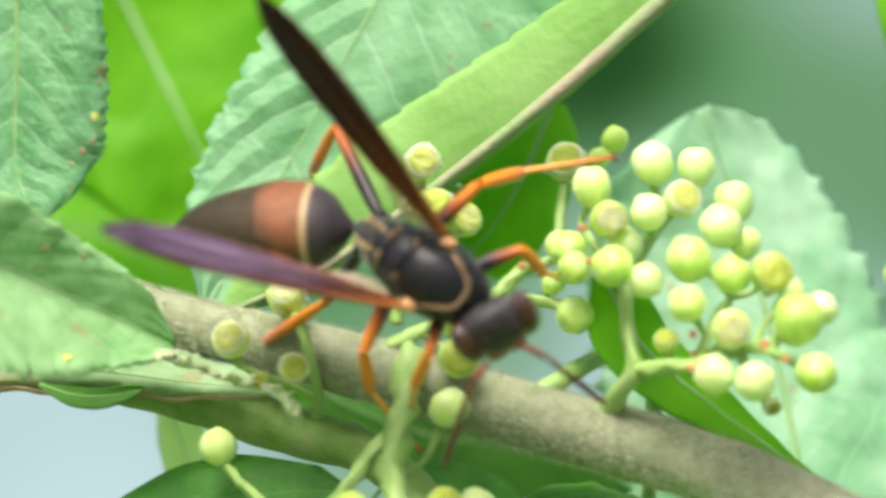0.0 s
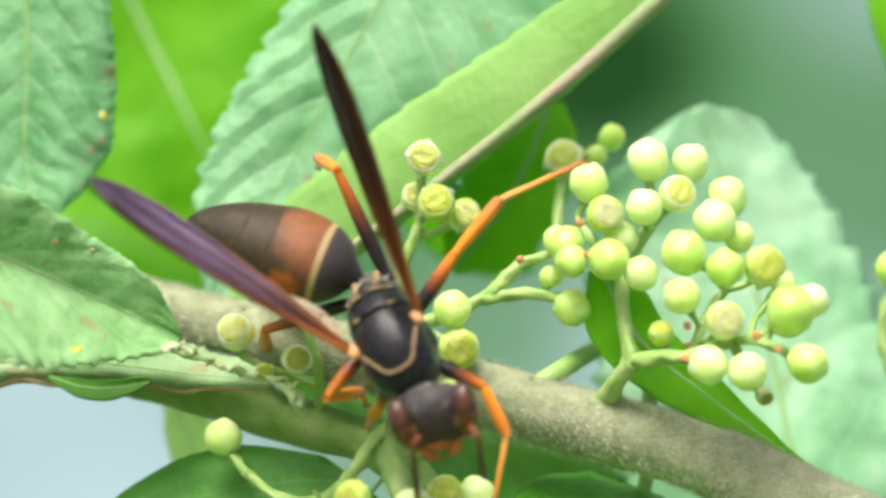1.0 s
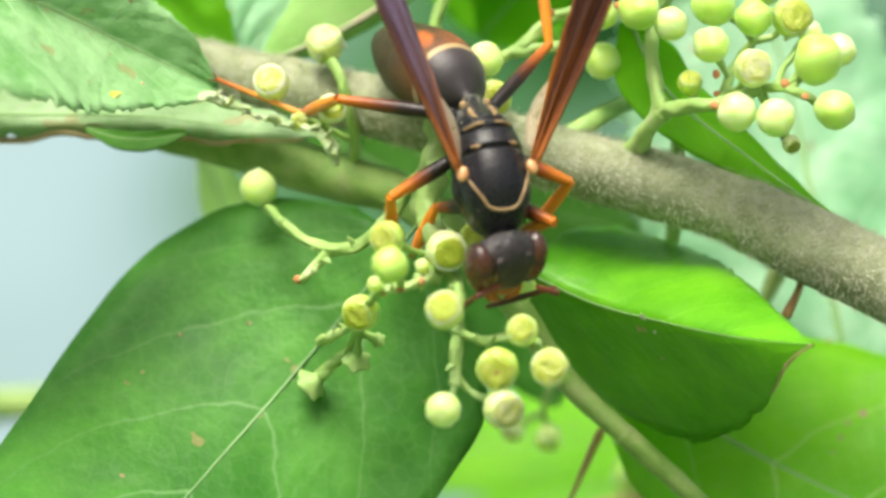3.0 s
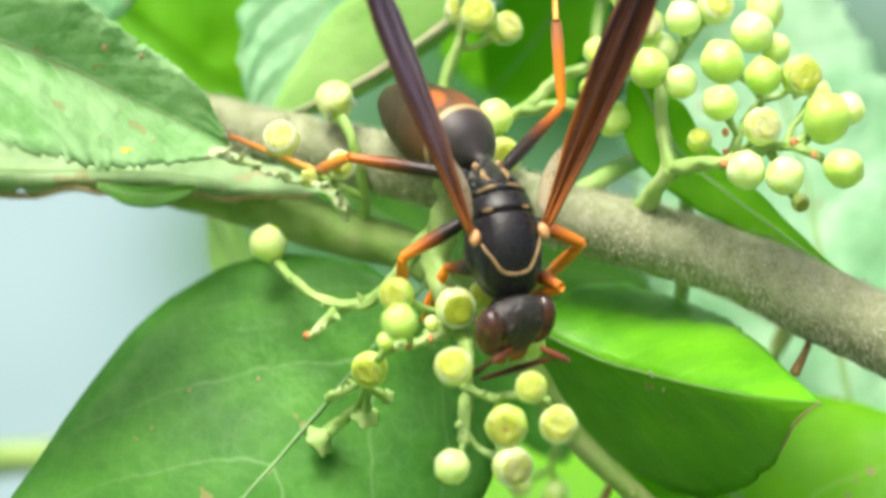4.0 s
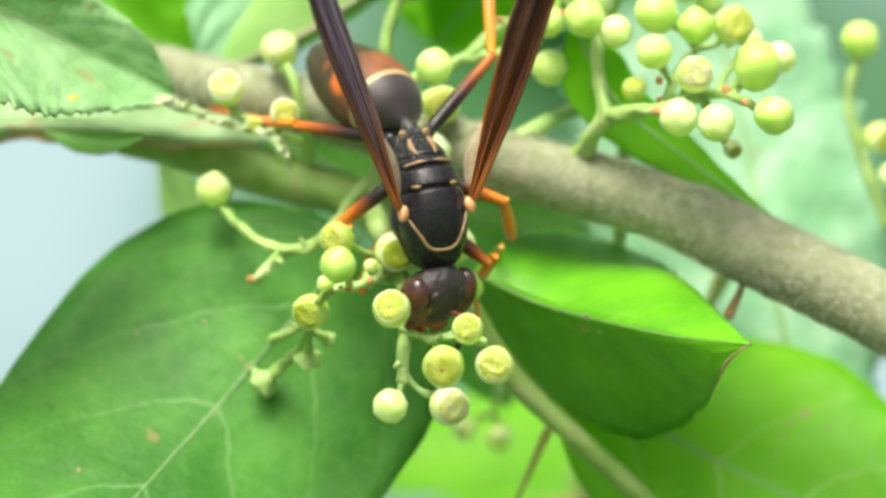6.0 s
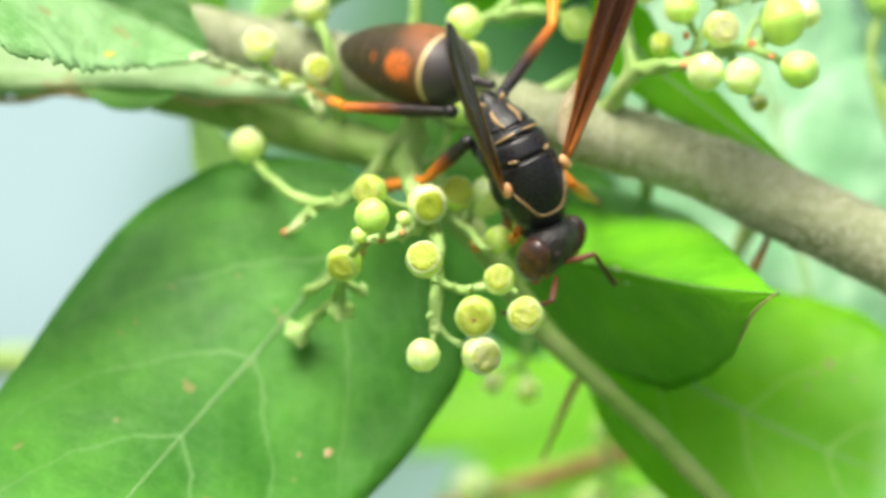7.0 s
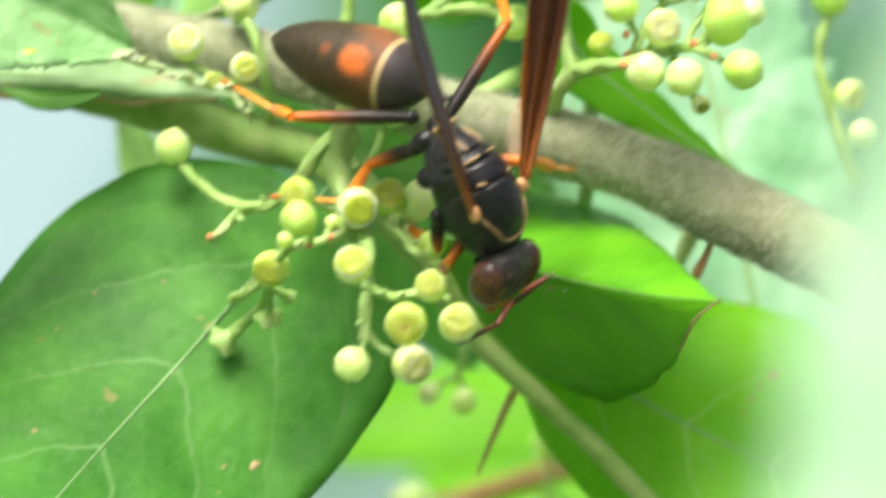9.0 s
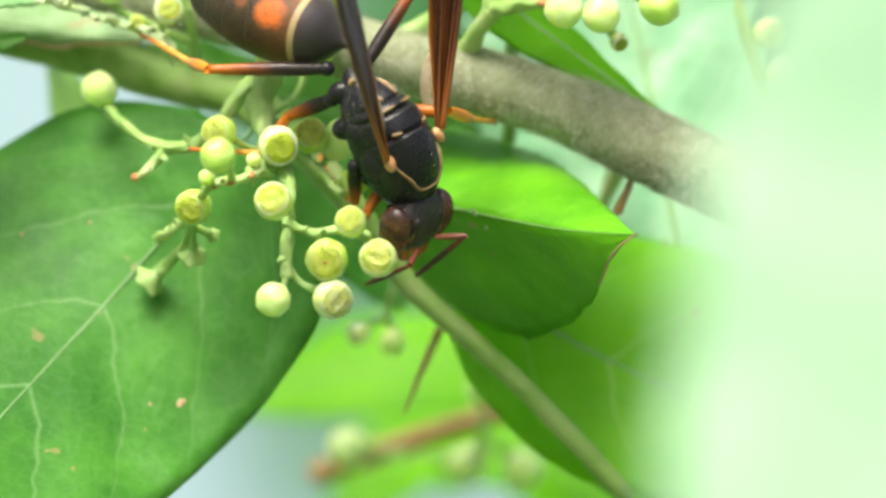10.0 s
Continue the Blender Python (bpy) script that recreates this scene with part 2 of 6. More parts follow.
FRUIT = plain_material("green_fruit", [(0.3, (0.46, 0.67, 0.16)), (0.5, (0.58, 0.77, 0.27)), (0.75, (0.68, 0.83, 0.42))], 520, 0.34, 2200, 0.4, sss=1.0, spread=0.6, mottle=0.12)
YELLOW = plain_material("nectar_disc", [(0.3, (0.52, 0.68, 0.05)), (0.55, (0.66, 0.76, 0.12)), (0.75, (0.76, 0.82, 0.3))], 1400, 0.22, 2400, 0.9, 0.0004, sss=0.6, spread=0.6, mottle=0.2)
PETAL = plain_material("cup_rim", [(0.3, (0.48, 0.67, 0.13)), (0.5, (0.6, 0.76, 0.22)), (0.75, (0.72, 0.83, 0.4))], 1100, 0.32, 2200, 0.7, 0.0003, sss=1.0, spread=0.6, mottle=0.12)
RUST = plain_material("rust_bud", [(0.3, (0.45, 0.16, 0.05)), (0.7, (0.62, 0.3, 0.12))], 800, 0.6)
THORN = plain_material("thorn", [(0.3, (0.36, 0.17, 0.06)), (0.7, (0.5, 0.32, 0.12))], 400, 0.5)


# ---- mesh helpers ----
def vec(p):
    return Vector(p) * MM


def mesh_of(name, verts, faces, material, smooth=True, uvs=None):
    me = bpy.data.meshes.new(name)
    me.from_pydata([tuple(v) for v in verts], [], faces)
    if smooth:
        me.polygons.foreach_set("use_smooth", [True] * len(me.polygons))
    if uvs is not None:
        layer = me.uv_layers.new(name="UVMap")
        for loop in me.loops:
            layer.data[loop.index].uv = uvs[loop.vertex_index]
    for mt in (material if isinstance(material, (list, tuple)) else [material]):
        me.materials.append(mt)
    me.update()
    return me


def part(name, me, parent, label="", m=None):
    ob = new(name, me)
    ob.parent = parent
    if m is not None:
        ob.matrix_basis = m
    return tagged(ob, label)


def thing(name, label, category, at=(0, 0, 0), group="", kind=""):
    ob = new(name)
    ob.location = vec(at)
    ob.empty_display_size = 0.004
    return tagged(ob, label, category, group, kind)


def spline(points, steps):
    """A smooth curve through the points."""
    pts = [Vector(p) for p in points]
    if len(pts) == 2:
        return [pts[0].lerp(pts[1], i / steps) for i in range(steps + 1)]
    ext = [2 * pts[0] - pts[1]] + pts + [2 * pts[-1] - pts[-2]]
    out = []
    n = len(pts) - 1
    for i in range(steps + 1):
        x = i / steps * n
        k = min(int(x), n - 1)
        s = x - k
        a, b, c, d = ext[k:k + 4]
        out.append(0.5 * (2 * b + (c - a) * s + (2 * a - 5 * b + 4 * c - d) * s * s + (3 * b - a - 3 * c + d) * s ** 3))
    return out


def interp(table, x):
    xs = [r[0] for r in table]
    return [float(np.interp(x, xs, [r[k] for r in table])) for k in range(1, len(table[0]))]


def tube(name, points, radii, material, sides=10, steps=24, knobs=0.0, seed=0, origin=(0, 0, 0), squash=1.0):
    """A tapering tube in millimetres; radii run evenly along the points; knobs roughens its width."""
    pts = spline(points, steps)
    o = Vector(origin)
    verts, faces = [], []
    ref = None
    for i, p in enumerate(pts):
        d = (pts[min(i + 1, steps)] - pts[max(i - 1, 0)]).normalized()
        if ref is None:
            ref = d.orthogonal().normalized()
        ref = (ref - d * ref.dot(d)).normalized()
        other = d.cross(ref)
        r = float(np.interp(i / steps, np.linspace(0, 1, len(radii)), radii))
        for k in range(sides):
            a = 2 * math.pi * k / sides
            n = ref * math.cos(a) + other * math.sin(a) * squash
            rr = r * (1 + knobs * noise.noise(p * 0.9 + n * 1.5 + Vector((seed, 0, 0))))
            verts.append((p + n * rr - o) * MM)
    for i in range(steps):
        for k in range(sides):
            a, b = i * sides + k, i * sides + (k + 1) % sides
            faces.append((a, b, b + sides, a + sides))
    c0, c1 = len(verts), len(verts) + 1
    d0, d1 = (pts[0] - pts[1]).normalized(), (pts[-1] - pts[-2]).normalized()
    verts += [(pts[0] + d0 * radii[0] * 0.6 - o) * MM, (pts[-1] + d1 * radii[-1] * 0.6 - o) * MM]
    for k in range(sides):
        faces.append((c0, (k + 1) % sides, k))
        faces.append((c1, steps * sides + k, steps * sides + (k + 1) % sides))
    return mesh_of(name, verts, faces, material)


def blot(name, r, stretch, material, seed):
    """A thin, uneven raised fleck."""
    verts, n = [Vector((0, 0, 0.07 * MM))], 14
    for ring, h in ((0.55, 0.06), (1.0, -0.03)):
        for k in range(n):
            a = 2 * math.pi * k / n
            w = r * ring * (1 + 0.5 * noise.noise(Vector((math.cos(a) * 1.3, math.sin(a) * 1.3, seed * 1.7))))
            verts.append(Vector((w * stretch * math.cos(a), w * math.sin(a), h)) * MM)
    faces = [(0, 1 + k, 1 + (k + 1) % n) for k in range(n)]
    faces += [(1 + k, 1 + n + k, 1 + n + (k + 1) % n, 1 + (k + 1) % n) for k in range(n)]
    return mesh_of(name, verts, faces, material)


def leaf(name, label, mid, widths, material, face=(0, -1, 0), lift=(0, 0), curl=(0, 0), teeth=0, tooth=0.0, wave=0.0, seed=0,
         rib=0.35, rib_mat=None, nu=56, nv=9, ragged=0.0, petiole=None, edge=None, group="", scars=(), tip_dry=False, unfold=(0, 0)):
    """A blade about a curved midrib. widths: (u, one side, other side) in millimetres. lift: degrees by which each half
    rises towards the facing way; curl bends the margins further; unfold opens the halves towards the tip."""
    top = thing(name, label, "leaf", mid[0], group)
    o = Vector(mid[0])
    pts = spline(mid, nu)
    n0 = Vector(face).normalized()
    verts, uvs, faces = [], [], []
    cols = 2 * nv + 1
    rims = ([], [])
    for i, p in enumerate(pts):
        u = i / nu
        d = (pts[min(i + 1, nu)] - pts[max(i - 1, 0)]).normalized()
        side = d.cross(n0).normalized()
        nor = side.cross(d).normalized()
        wl, wr = np.mean([interp(widths, min(1, max(0, u + k * 0.025 * min(1, 4 * u, 8 * (1 - u))))) for k in (-2, -1, 0, 1, 2)], axis=0)
        saw = 1 + tooth * (((u * teeth) % 1.0) - 0.5) if teeth else 1
        for j in range(cols):
            s = (j - nv) / nv
            h = 0 if s < 0 else 1
            rag = ragged * (noise.noise(Vector((u * 38, seed, s > 0))) + 0.6 * noise.noise(Vector((u * 90, seed, s > 0))))
            w = (wl if s < 0 else wr) * (1 + (saw - 1 + rag) * max(0, abs(s) - 0.6) / 0.4)
            open_up = min(1, max(0, (u - 0.5 - 0.14 * abs(s)) / 0.36))
            ang = radians(lift[h] + curl[h] * abs(s) + unfold[h] * open_up * open_up * (3 - 2 * open_up))
            q = p + (side * (1 if s > 0 else -1) * math.cos(ang) + nor * math.sin(ang)) * (w * abs(s))
            k = wave * (noise.noise(q * 0.16 + Vector((seed * 7.1, 0, 0))) + 0.4 * noise.noise(q * 0.5 + Vector((0, seed * 3.3, 0))))
            q = q + nor * k * abs(s)
            verts.append((q - o) * MM)
            uvs.append((u, 0.5 + s / 2))
            if j == 0:
                rims[0].append(q)
            if j == cols - 1:
                rims[1].append(q)
    for i in range(nu):
        for j in range(cols - 1):
            a = i * cols + j
            faces.append((a, a + 1, a + 1 + cols, a + cols))
    blade = part("blade", mesh_of("blade", verts, faces, material, True, uvs), top)
    so = blade.modifiers.new("thickness", 'SOLIDIFY')
    so.thickness, so.offset = 0.22 * MM, -1
    if rib:
        part("midrib", tube("midrib", pts[::8] if nu % 8 == 0 else mid, [rib, rib * 0.8, rib * 0.5, rib * 0.2], rib_mat or RIB, 8, 32, origin=o), top)
    if edge is not None:
        for h in edge:
            part("dry_margin", tube("dry_margin", rims[h][2:-2:6], [0.16, 0.3, 0.14], EDGE, 6, 40, 0.8, seed, o), top, "brown dried leaf margin")
    if tip_dry:
        part("dry_margin", tube("dry_margin", rims[1][int(nu * 0.8):nu - 1:3] + [pts[-1]], [0.05, 0.09, 0.06], EDGE, 6, 30, 0.8, seed, o), top, "brown nibbled leaf margin")
    for name_, mat_, marks in scars:
        for u, s, r, stretch in marks:
            i, j = int(u * nu), int(round(nv + s * nv))
            k = i * cols + j
            q = verts[k]
            du, dv = verts[k + cols] - q, verts[k + 1] - q
            n_ = du.cross(dv).normalized()
            n_ = n_ if n_.y < 0 else -n_
            x_ = du.normalized()
            m = Matrix.Translation(q + n_ * 0.03 * MM) @ Matrix((x_, n_.cross(x_), n_)).transposed().to_4x4()
            part(name_, blot(name_, r, stretch, mat_, seed + len(top.children)), top, "small dry blemish", m)
    if petiole:
        part("petiole", tube("petiole", [mid[0]] + petiole, [rib * 1.2, rib * 1.5], rib_mat or RIB, 8, 12, origin=o), top)
    return top


# ---- setting ----
def ground_sheet():
    m = plain_material("meadow", [(0.3, (0.05, 0.11, 0.03)), (0.6, (0.1, 0.16, 0.06)), (0.8, (0.2, 0.18, 0.12))], 3.0, 0.9, 60, 0.6, 0.02)
    n, size = 24, 60.0
    verts = [((i / n - 0.5) * size, (j / n - 0.5) * size, -0.9 + 0.05 * noise.noise(Vector((i * 0.7, j * 0.7, 0)))) for j in range(n + 1) for i in range(n + 1)]
    faces = [(j * (n + 1) + i, j * (n + 1) + i + 1, (j + 1) * (n + 1) + i + 1, (j + 1) * (n + 1) + i) for j in range(n) for i in range(n)]
    ob = new("ground", mesh_of("ground", verts, faces, m))
    tagged(ob, "rough grassy ground below the shrub", "ground", kind="structure")


def backdrop_sheet():
    """Far, unsharp greenery and pale gaps of sky light, glowing by itself, curved round the shrub."""
    m, nt, ns, ln, _ = mat_base("glowing_greenery")
    tc = ns.new("ShaderNodeTexCoord")
    mp = node(nt, "ShaderNodeMapping", Location=(3.1, 0.0, 1.7))
    ln.new(tc.outputs["Object"], mp.inputs[0])
    n = node(nt, "ShaderNodeTexNoise", Scale=4.2, Detail=2.0, Roughness=0.4)
    ln.new(mp.outputs[0], n.inputs["Vector"])
    sep = ns.new("ShaderNodeSeparateXYZ")
    ln.new(tc.outputs["Object"], sep.inputs[0])
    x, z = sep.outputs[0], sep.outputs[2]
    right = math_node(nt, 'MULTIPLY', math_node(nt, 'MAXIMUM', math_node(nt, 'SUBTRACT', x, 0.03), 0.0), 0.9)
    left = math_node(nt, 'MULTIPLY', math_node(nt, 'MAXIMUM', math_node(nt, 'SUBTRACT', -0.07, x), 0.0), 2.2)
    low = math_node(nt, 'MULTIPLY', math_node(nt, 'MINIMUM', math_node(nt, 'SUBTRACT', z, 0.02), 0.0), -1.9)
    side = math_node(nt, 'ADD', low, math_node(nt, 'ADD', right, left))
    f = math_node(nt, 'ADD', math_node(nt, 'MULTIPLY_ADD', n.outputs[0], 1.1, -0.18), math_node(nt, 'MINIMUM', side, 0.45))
    # one round patch of the backdrop, darker towards its middle
    patch_at = node(nt, "ShaderNodeMapping", Location=(-0.085, -2.39, -0.115))
    ln.new(tc.outputs["Object"], patch_at.inputs[0])
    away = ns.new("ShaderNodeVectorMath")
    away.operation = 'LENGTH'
    ln.new(patch_at.outputs[0], away.inputs[0])
    dark_patch = math_node(nt, 'MAXIMUM', math_node(nt, 'SUBTRACT', 1.0, math_node(nt, 'DIVIDE', away.outputs["Value"], 0.075)), 0.0)
    f = math_node(nt, 'SUBTRACT', f, math_node(nt, 'MULTIPLY', dark_patch, 0.4))
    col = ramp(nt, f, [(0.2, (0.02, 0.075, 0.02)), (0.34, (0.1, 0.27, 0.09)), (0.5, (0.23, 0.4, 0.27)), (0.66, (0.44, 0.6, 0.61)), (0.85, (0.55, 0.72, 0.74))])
    # the sheet emits its colours in place of daylight falling on it
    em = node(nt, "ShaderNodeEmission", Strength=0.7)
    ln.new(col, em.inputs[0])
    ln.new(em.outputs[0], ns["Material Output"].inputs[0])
    verts, faces = [], []
    for i in range(33):
        a = radians(-75 + 150 * i / 32)
        for j in range(9):
            verts.append((2.4 * math.sin(a), 2.4 * math.cos(a), -0.95 + 2.6 * j / 8))
    for i in range(32):
        for j in range(8):
            k = i * 9 + j
            faces.append((k, k + 9, k + 10, k + 1))
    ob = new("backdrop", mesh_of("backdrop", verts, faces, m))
    tagged(ob, "far blurred greenery with pale gaps, glowing by itself", "backdrop", kind="structure")


ground_sheet()
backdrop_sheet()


# ---- stems ----
def down_on(name, points, radii, parent, count, length, seed, origin):
    """Short fine hairs standing on a stem."""
    rng = random.Random(seed)
    pts = spline(points, 60)
    verts, faces = [], []
    o = Vector(origin)
    for _ in range(count):
        x = rng.random() * 59.9
        k = int(x)
        p = pts[k].lerp(pts[k + 1], x - k)
        d = (pts[k + 1] - pts[k]).normalized()
        ref = d.orthogonal().normalized()
        n = Matrix.Rotation(rng.random() * 2 * math.pi, 3, d) @ ref
        r = float(np.interp(x / 60, np.linspace(0, 1, len(radii)), radii))
        a = p + n * (r * 0.97)
        tip = a + (n + d * rng.uniform(-0.1, 0.9) + Vector((rng.uniform(-.4, .4), rng.uniform(-.4, .4), rng.uniform(-.4, .4)))) * length * rng.uniform(0.4, 1.0)
        s = d.cross(n) * 0.03
        i = len(verts)
        verts += [(a + s - o) * MM, (a - s - o) * MM, (a + d * 0.04 - o) * MM, (tip - o) * MM]
        faces += [(i, i + 1, i + 3), (i + 1, i + 2, i + 3), (i + 2, i, i + 3)]
    ob = part(name, mesh_of(name, verts, faces, HAIR, False), parent, "short pale down")
    return tagged(ob, kind="stuff")


def stem(name, label, points, radii, material, knobs=0.12, seed=1, hairs=0, hair=0.35, steps=70, sides=20, group="", nodes=()):
    top = thing(name, label, "stem", points[0], group)
    part("stalk", tube("stalk", points, radii, material, sides, steps, knobs, seed, points[0]), top)
    curve = spline(points, steps)
    for u in nodes:
        i = int(u * (steps - 2)) + 1
        r = float(np.interp(u, np.linspace(0, 1, len(radii)), radii))
        d = curve[i + 1] - curve[i - 1]
        ring = [curve[i] + d.normalized() * k * r for k in (-0.5, -0.2, 0.0, 0.2, 0.5)]
        part("node", tube("node", ring, [r * 0.9, r * 1.08, r * 1.16, r * 1.08, r * 0.9], material, 14, 10, 0.2, seed + u, points[0]), top, "swollen ring on the stem")
    if hairs:
        down_on("down", points, radii, top, hairs, hair, seed, points[0])
    return top


stem("main_stem", "thick grey-green downy stem crossing behind the insect",
     [(-42.07, 16.00, 17.12), (-27.83, 13.00, 13.11), (-17.17, 8.00, 10.44), (-6.89, 5.00, 7.98), (4.32, 3.00, 4.69), (13.58, 2.00, 2.1), (19.08, 1.00, -0.45), (26.38, 0.00, -3.95), (35.47, -1.00, -8.75)],
     [1.7, 1.7, 1.75, 2.05, 2.15, 2.3, 2.42, 2.5, 2.55], BARK, 0.09, 1, 18000, 0.5)
stem("side_stem", "olive-green smooth side stem below the leaves",
     [(-39.62, 12.00, 10.38), (-29.94, 11.00, 8.44), (-20.33, 10.00, 6.51), (-12.63, 8.00, 4.20), (-6.16, 6.00, 2.10), (-0.15, 3.00, -3.68), (3.77, 4.00, -9.30), (8.07, 4.00, -13.40), (12.21, 5.00, -17.19), (19.08, 7.00, -24.47)],
     [1.1, 1.3, 1.6, 1.65, 1.4, 1.0, 0.82, 0.72, 0.68, 0.68], TWIG, 0.12, 4, 260, 0.14, nodes=(0.78,))
stem("background_twig", "blurred olive twig far behind the leaves",
     [(-53.28, 62.00, -14.24), (-38.95, 60.00, -13.50), (-32.79, 60.00, -13.07), (-21.65, 66.00, -12.72)], [1.4, 1.3, 1.3, 1.1], TWIG, 0.2, 7, nodes=(0.3, 0.7))
stem("background_twig", "blurred brown twig behind the lower leaves",
     [(-3.43, 55.00, -25.26), (2.75, 52.00, -22.96), (11.43, 50.00, -20.23), (22.33, 52.00, -18.27)], [0.9, 0.9, 0.8, 0.7], THORN, 0.2, 9, nodes=(0.35, 0.75))
stem("thorn", "thin rust-brown tendril below the stem", [(19.65, 3.00, -1.08), (19.14, 2.00, -3.30), (18.21, 2.00, -5.34)], [0.12, 0.22, 0.35], THORN, 0.2, 3, sides=8, steps=16)
stem("thorn", "thin rust-brown tendril under the side stem", [(6.46, 10.00, -13.09), (5.29, 11.00, -15.79), (4.00, 12.00, -18.90)], [0.3, 0.22, 0.1], THORN, 0.2, 5, sides=8, steps=16)
stem("twig_stub", "short olive stub hanging under the stem", [(18.9, 15.0, -1.0), (18.5, 16.0, -2.9), (17.7, 16.6, -4.9)], [0.55, 0.7, 0.35], TWIG, 0.3, 13, steps=16, sides=10)
stem("petiole", "pale green leaf stalk joining the stem", [(3.63, 3.00, 6.06), (5.84, 4.00, 7.48), (8.85, 7.00, 9.06)], [0.7, 0.65, 0.5], STALK, 0.15, 6, steps=20, sides=12)
stem("petiole", "thin upright green stalk under the stem", [(11.42, 7.00, 7.02), (11.44, 8.00, 3.31), (11.09, 9.00, -1.17)], [0.55, 0.5, 0.5], STALK, 0.15, 8, steps=20, sides=12)

# ---- leaves ----
PALE_RIB = plain_material("pale_rib", [(0.3, (0.18, 0.36, 0.12)), (0.7, (0.28, 0.46, 0.19))], 300, 0.5)
leaf("large_leaf", "broad glossy dark green leaf hanging below the stem",
     [(-6.68, 4.00, -0.52), (-14.24, 2.00, -9.61), (-20.21, -3.50, -16.38), (-25.6, -12.00, -22.8), (-29.0, -20.00, -27.1)],
     [(0, 4.2, 4.2), (0.05, 9.0, 9.0), (0.12, 11.8, 12.1), (0.22, 12.2, 14.1), (0.3, 12.5, 13.8), (0.37, 12.2, 13.6), (0.5, 11.9, 12.6), (0.6, 10.8, 12.3), (0.75, 8.6, 9.6), (0.9, 4.2, 5), (1, 0.2, 0.2)],
     GLOSSY, face=(0, -1, 0.1), lift=(4, -9), curl=(0, -10), wave=0.8, seed=2, rib=0.12, scars=(("blemish", EDGE, ((0.37, -0.62, 0.26, 1.6), (0.4, -0.6, 0.14, 1.0), (0.55, 0.35, 0.16, 1.0), (0.3, 0.5, 0.12, 1.0), (0.22, 0.3, 0.12, 1.2))),), petiole=[(-4.99, 3.00, 1.53)], rib_mat=PALE_RIB)
leaf("glossy_leaf", "folded glossy green leaf with a nibbled tip",
     [(1.15, 3.00, -2.38), (5.40, 1.00, -4.40), (10.07, -3.00, -5.62), (14.61, -7.00, -6.51), (18.88, -11.00, -6.85)],
     [(0, 6.4, 3.6), (0.12, 8.8, 6.2), (0.25, 9.4, 10.6), (0.4, 8.5, 11.7), (0.52, 7.1, 10.4), (0.64, 5.6, 8.2), (0.76, 3.6, 5.4), (0.84, 2.5, 3.0), (0.9, 1.6, 1.5), (0.95, 0.7, 0.7), (1, 0.1, 0.1)],
     FOLD, face=(0, -1, 0.3), lift=(-16, -72), curl=(-20, 2), unfold=(0, 26), wave=0.4, seed=5, rib=0.06, ragged=0.05, tip_dry=True, scars=(("blemish", EDGE, ((0.4, 0.06, 0.3, 0.5), (0.42, 0.16, 0.22, 0.6), (0.44, 0.28, 0.12, 1.0))), ("fleck", HAIR, ((0.43, 0.05, 0.28, 0.8), (0.45, 0.1, 0.14, 1.0)))))
leaf("green_leaf", "light green leaf with brown insect scars",
     [(8.66, 12.00, -9.92), (14.86, 11.00, -13.71), (20.79, 10.00, -16.71), (26.71, 8.00, -19.25), (33.56, 5.00, -21.69)],
     [(0, 3.5, 3.5), (0.12, 7.6, 6.4), (0.3, 10.4, 8.2), (0.5, 11.4, 8.6), (0.7, 9.8, 7.2), (0.85, 6.0, 4.6), (0.95, 2.4, 2), (1, 0.1, 0.1)],
     LIMY, face=(0, -1, 0.55), lift=(8, 6), curl=(-12, -12), wave=0.9, seed=8, rib=0.14, scars=(("blemish", EDGE, ((0.5, -0.2, 0.12, 1), (0.5, -0.33, 0.15, 1.3), (0.51, -0.45, 0.2, 0.8), (0.53, -0.55, 0.26, 1.4), (0.6, -0.5, 0.18, 0.8), (0.36, -0.97, 0.14, 1.6))),))
leaf("lower_leaf", "pale yellow-green young leaf beneath the side stem",
     [(10.96, 16.00, -12.04), (14.79, 14.00, -17.08), (17.84, 13.00, -21.32), (19.32, 12.00, -25.14)],
     [(0, 1, 1), (0.3, 3.6, 3.4), (0.6, 3.8, 3.6), (0.9, 1.4, 1.4), (1, 0.1, 0.1)], VIVID, face=(0, -1, 0.8), wave=0.6, seed=11, rib=0.15)
leaf("background_leaf", "vivid green blurred leaf behind the berries",
     [(-13.12, 92.00, -20.78), (-1.45, 90.00, -17.87), (9.62, 90.00, -17.44), (16.83, 90.00, -21.33)],
     [(0, 1, 2), (0.3, 5.6, 5.4), (0.6, 5.6, 5.4), (0.9, 2.6, 2.6), (1, 0.1, 0.1)], VIVID, face=(0, -1, 0.9), wave=1, seed=12, rib=0.2, group="background leaves")
leaf("background_leaf", "vivid green blurred leaf low behind the stems",
     [(23.63, 82.00, -32.87), (17.00, 80.00, -26.61), (10.91, 80.00, -24.23), (5.26, 82.00, -27.12)],
     [(0, 1, 2), (0.3, 4.8, 4), (0.6, 4, 4), (0.9, 2.6, 2.6), (1, 0.1, 0.1)], VIVID, face=(0, -1, 0.9), wave=1, seed=13, rib=0.2, group="background leaves")
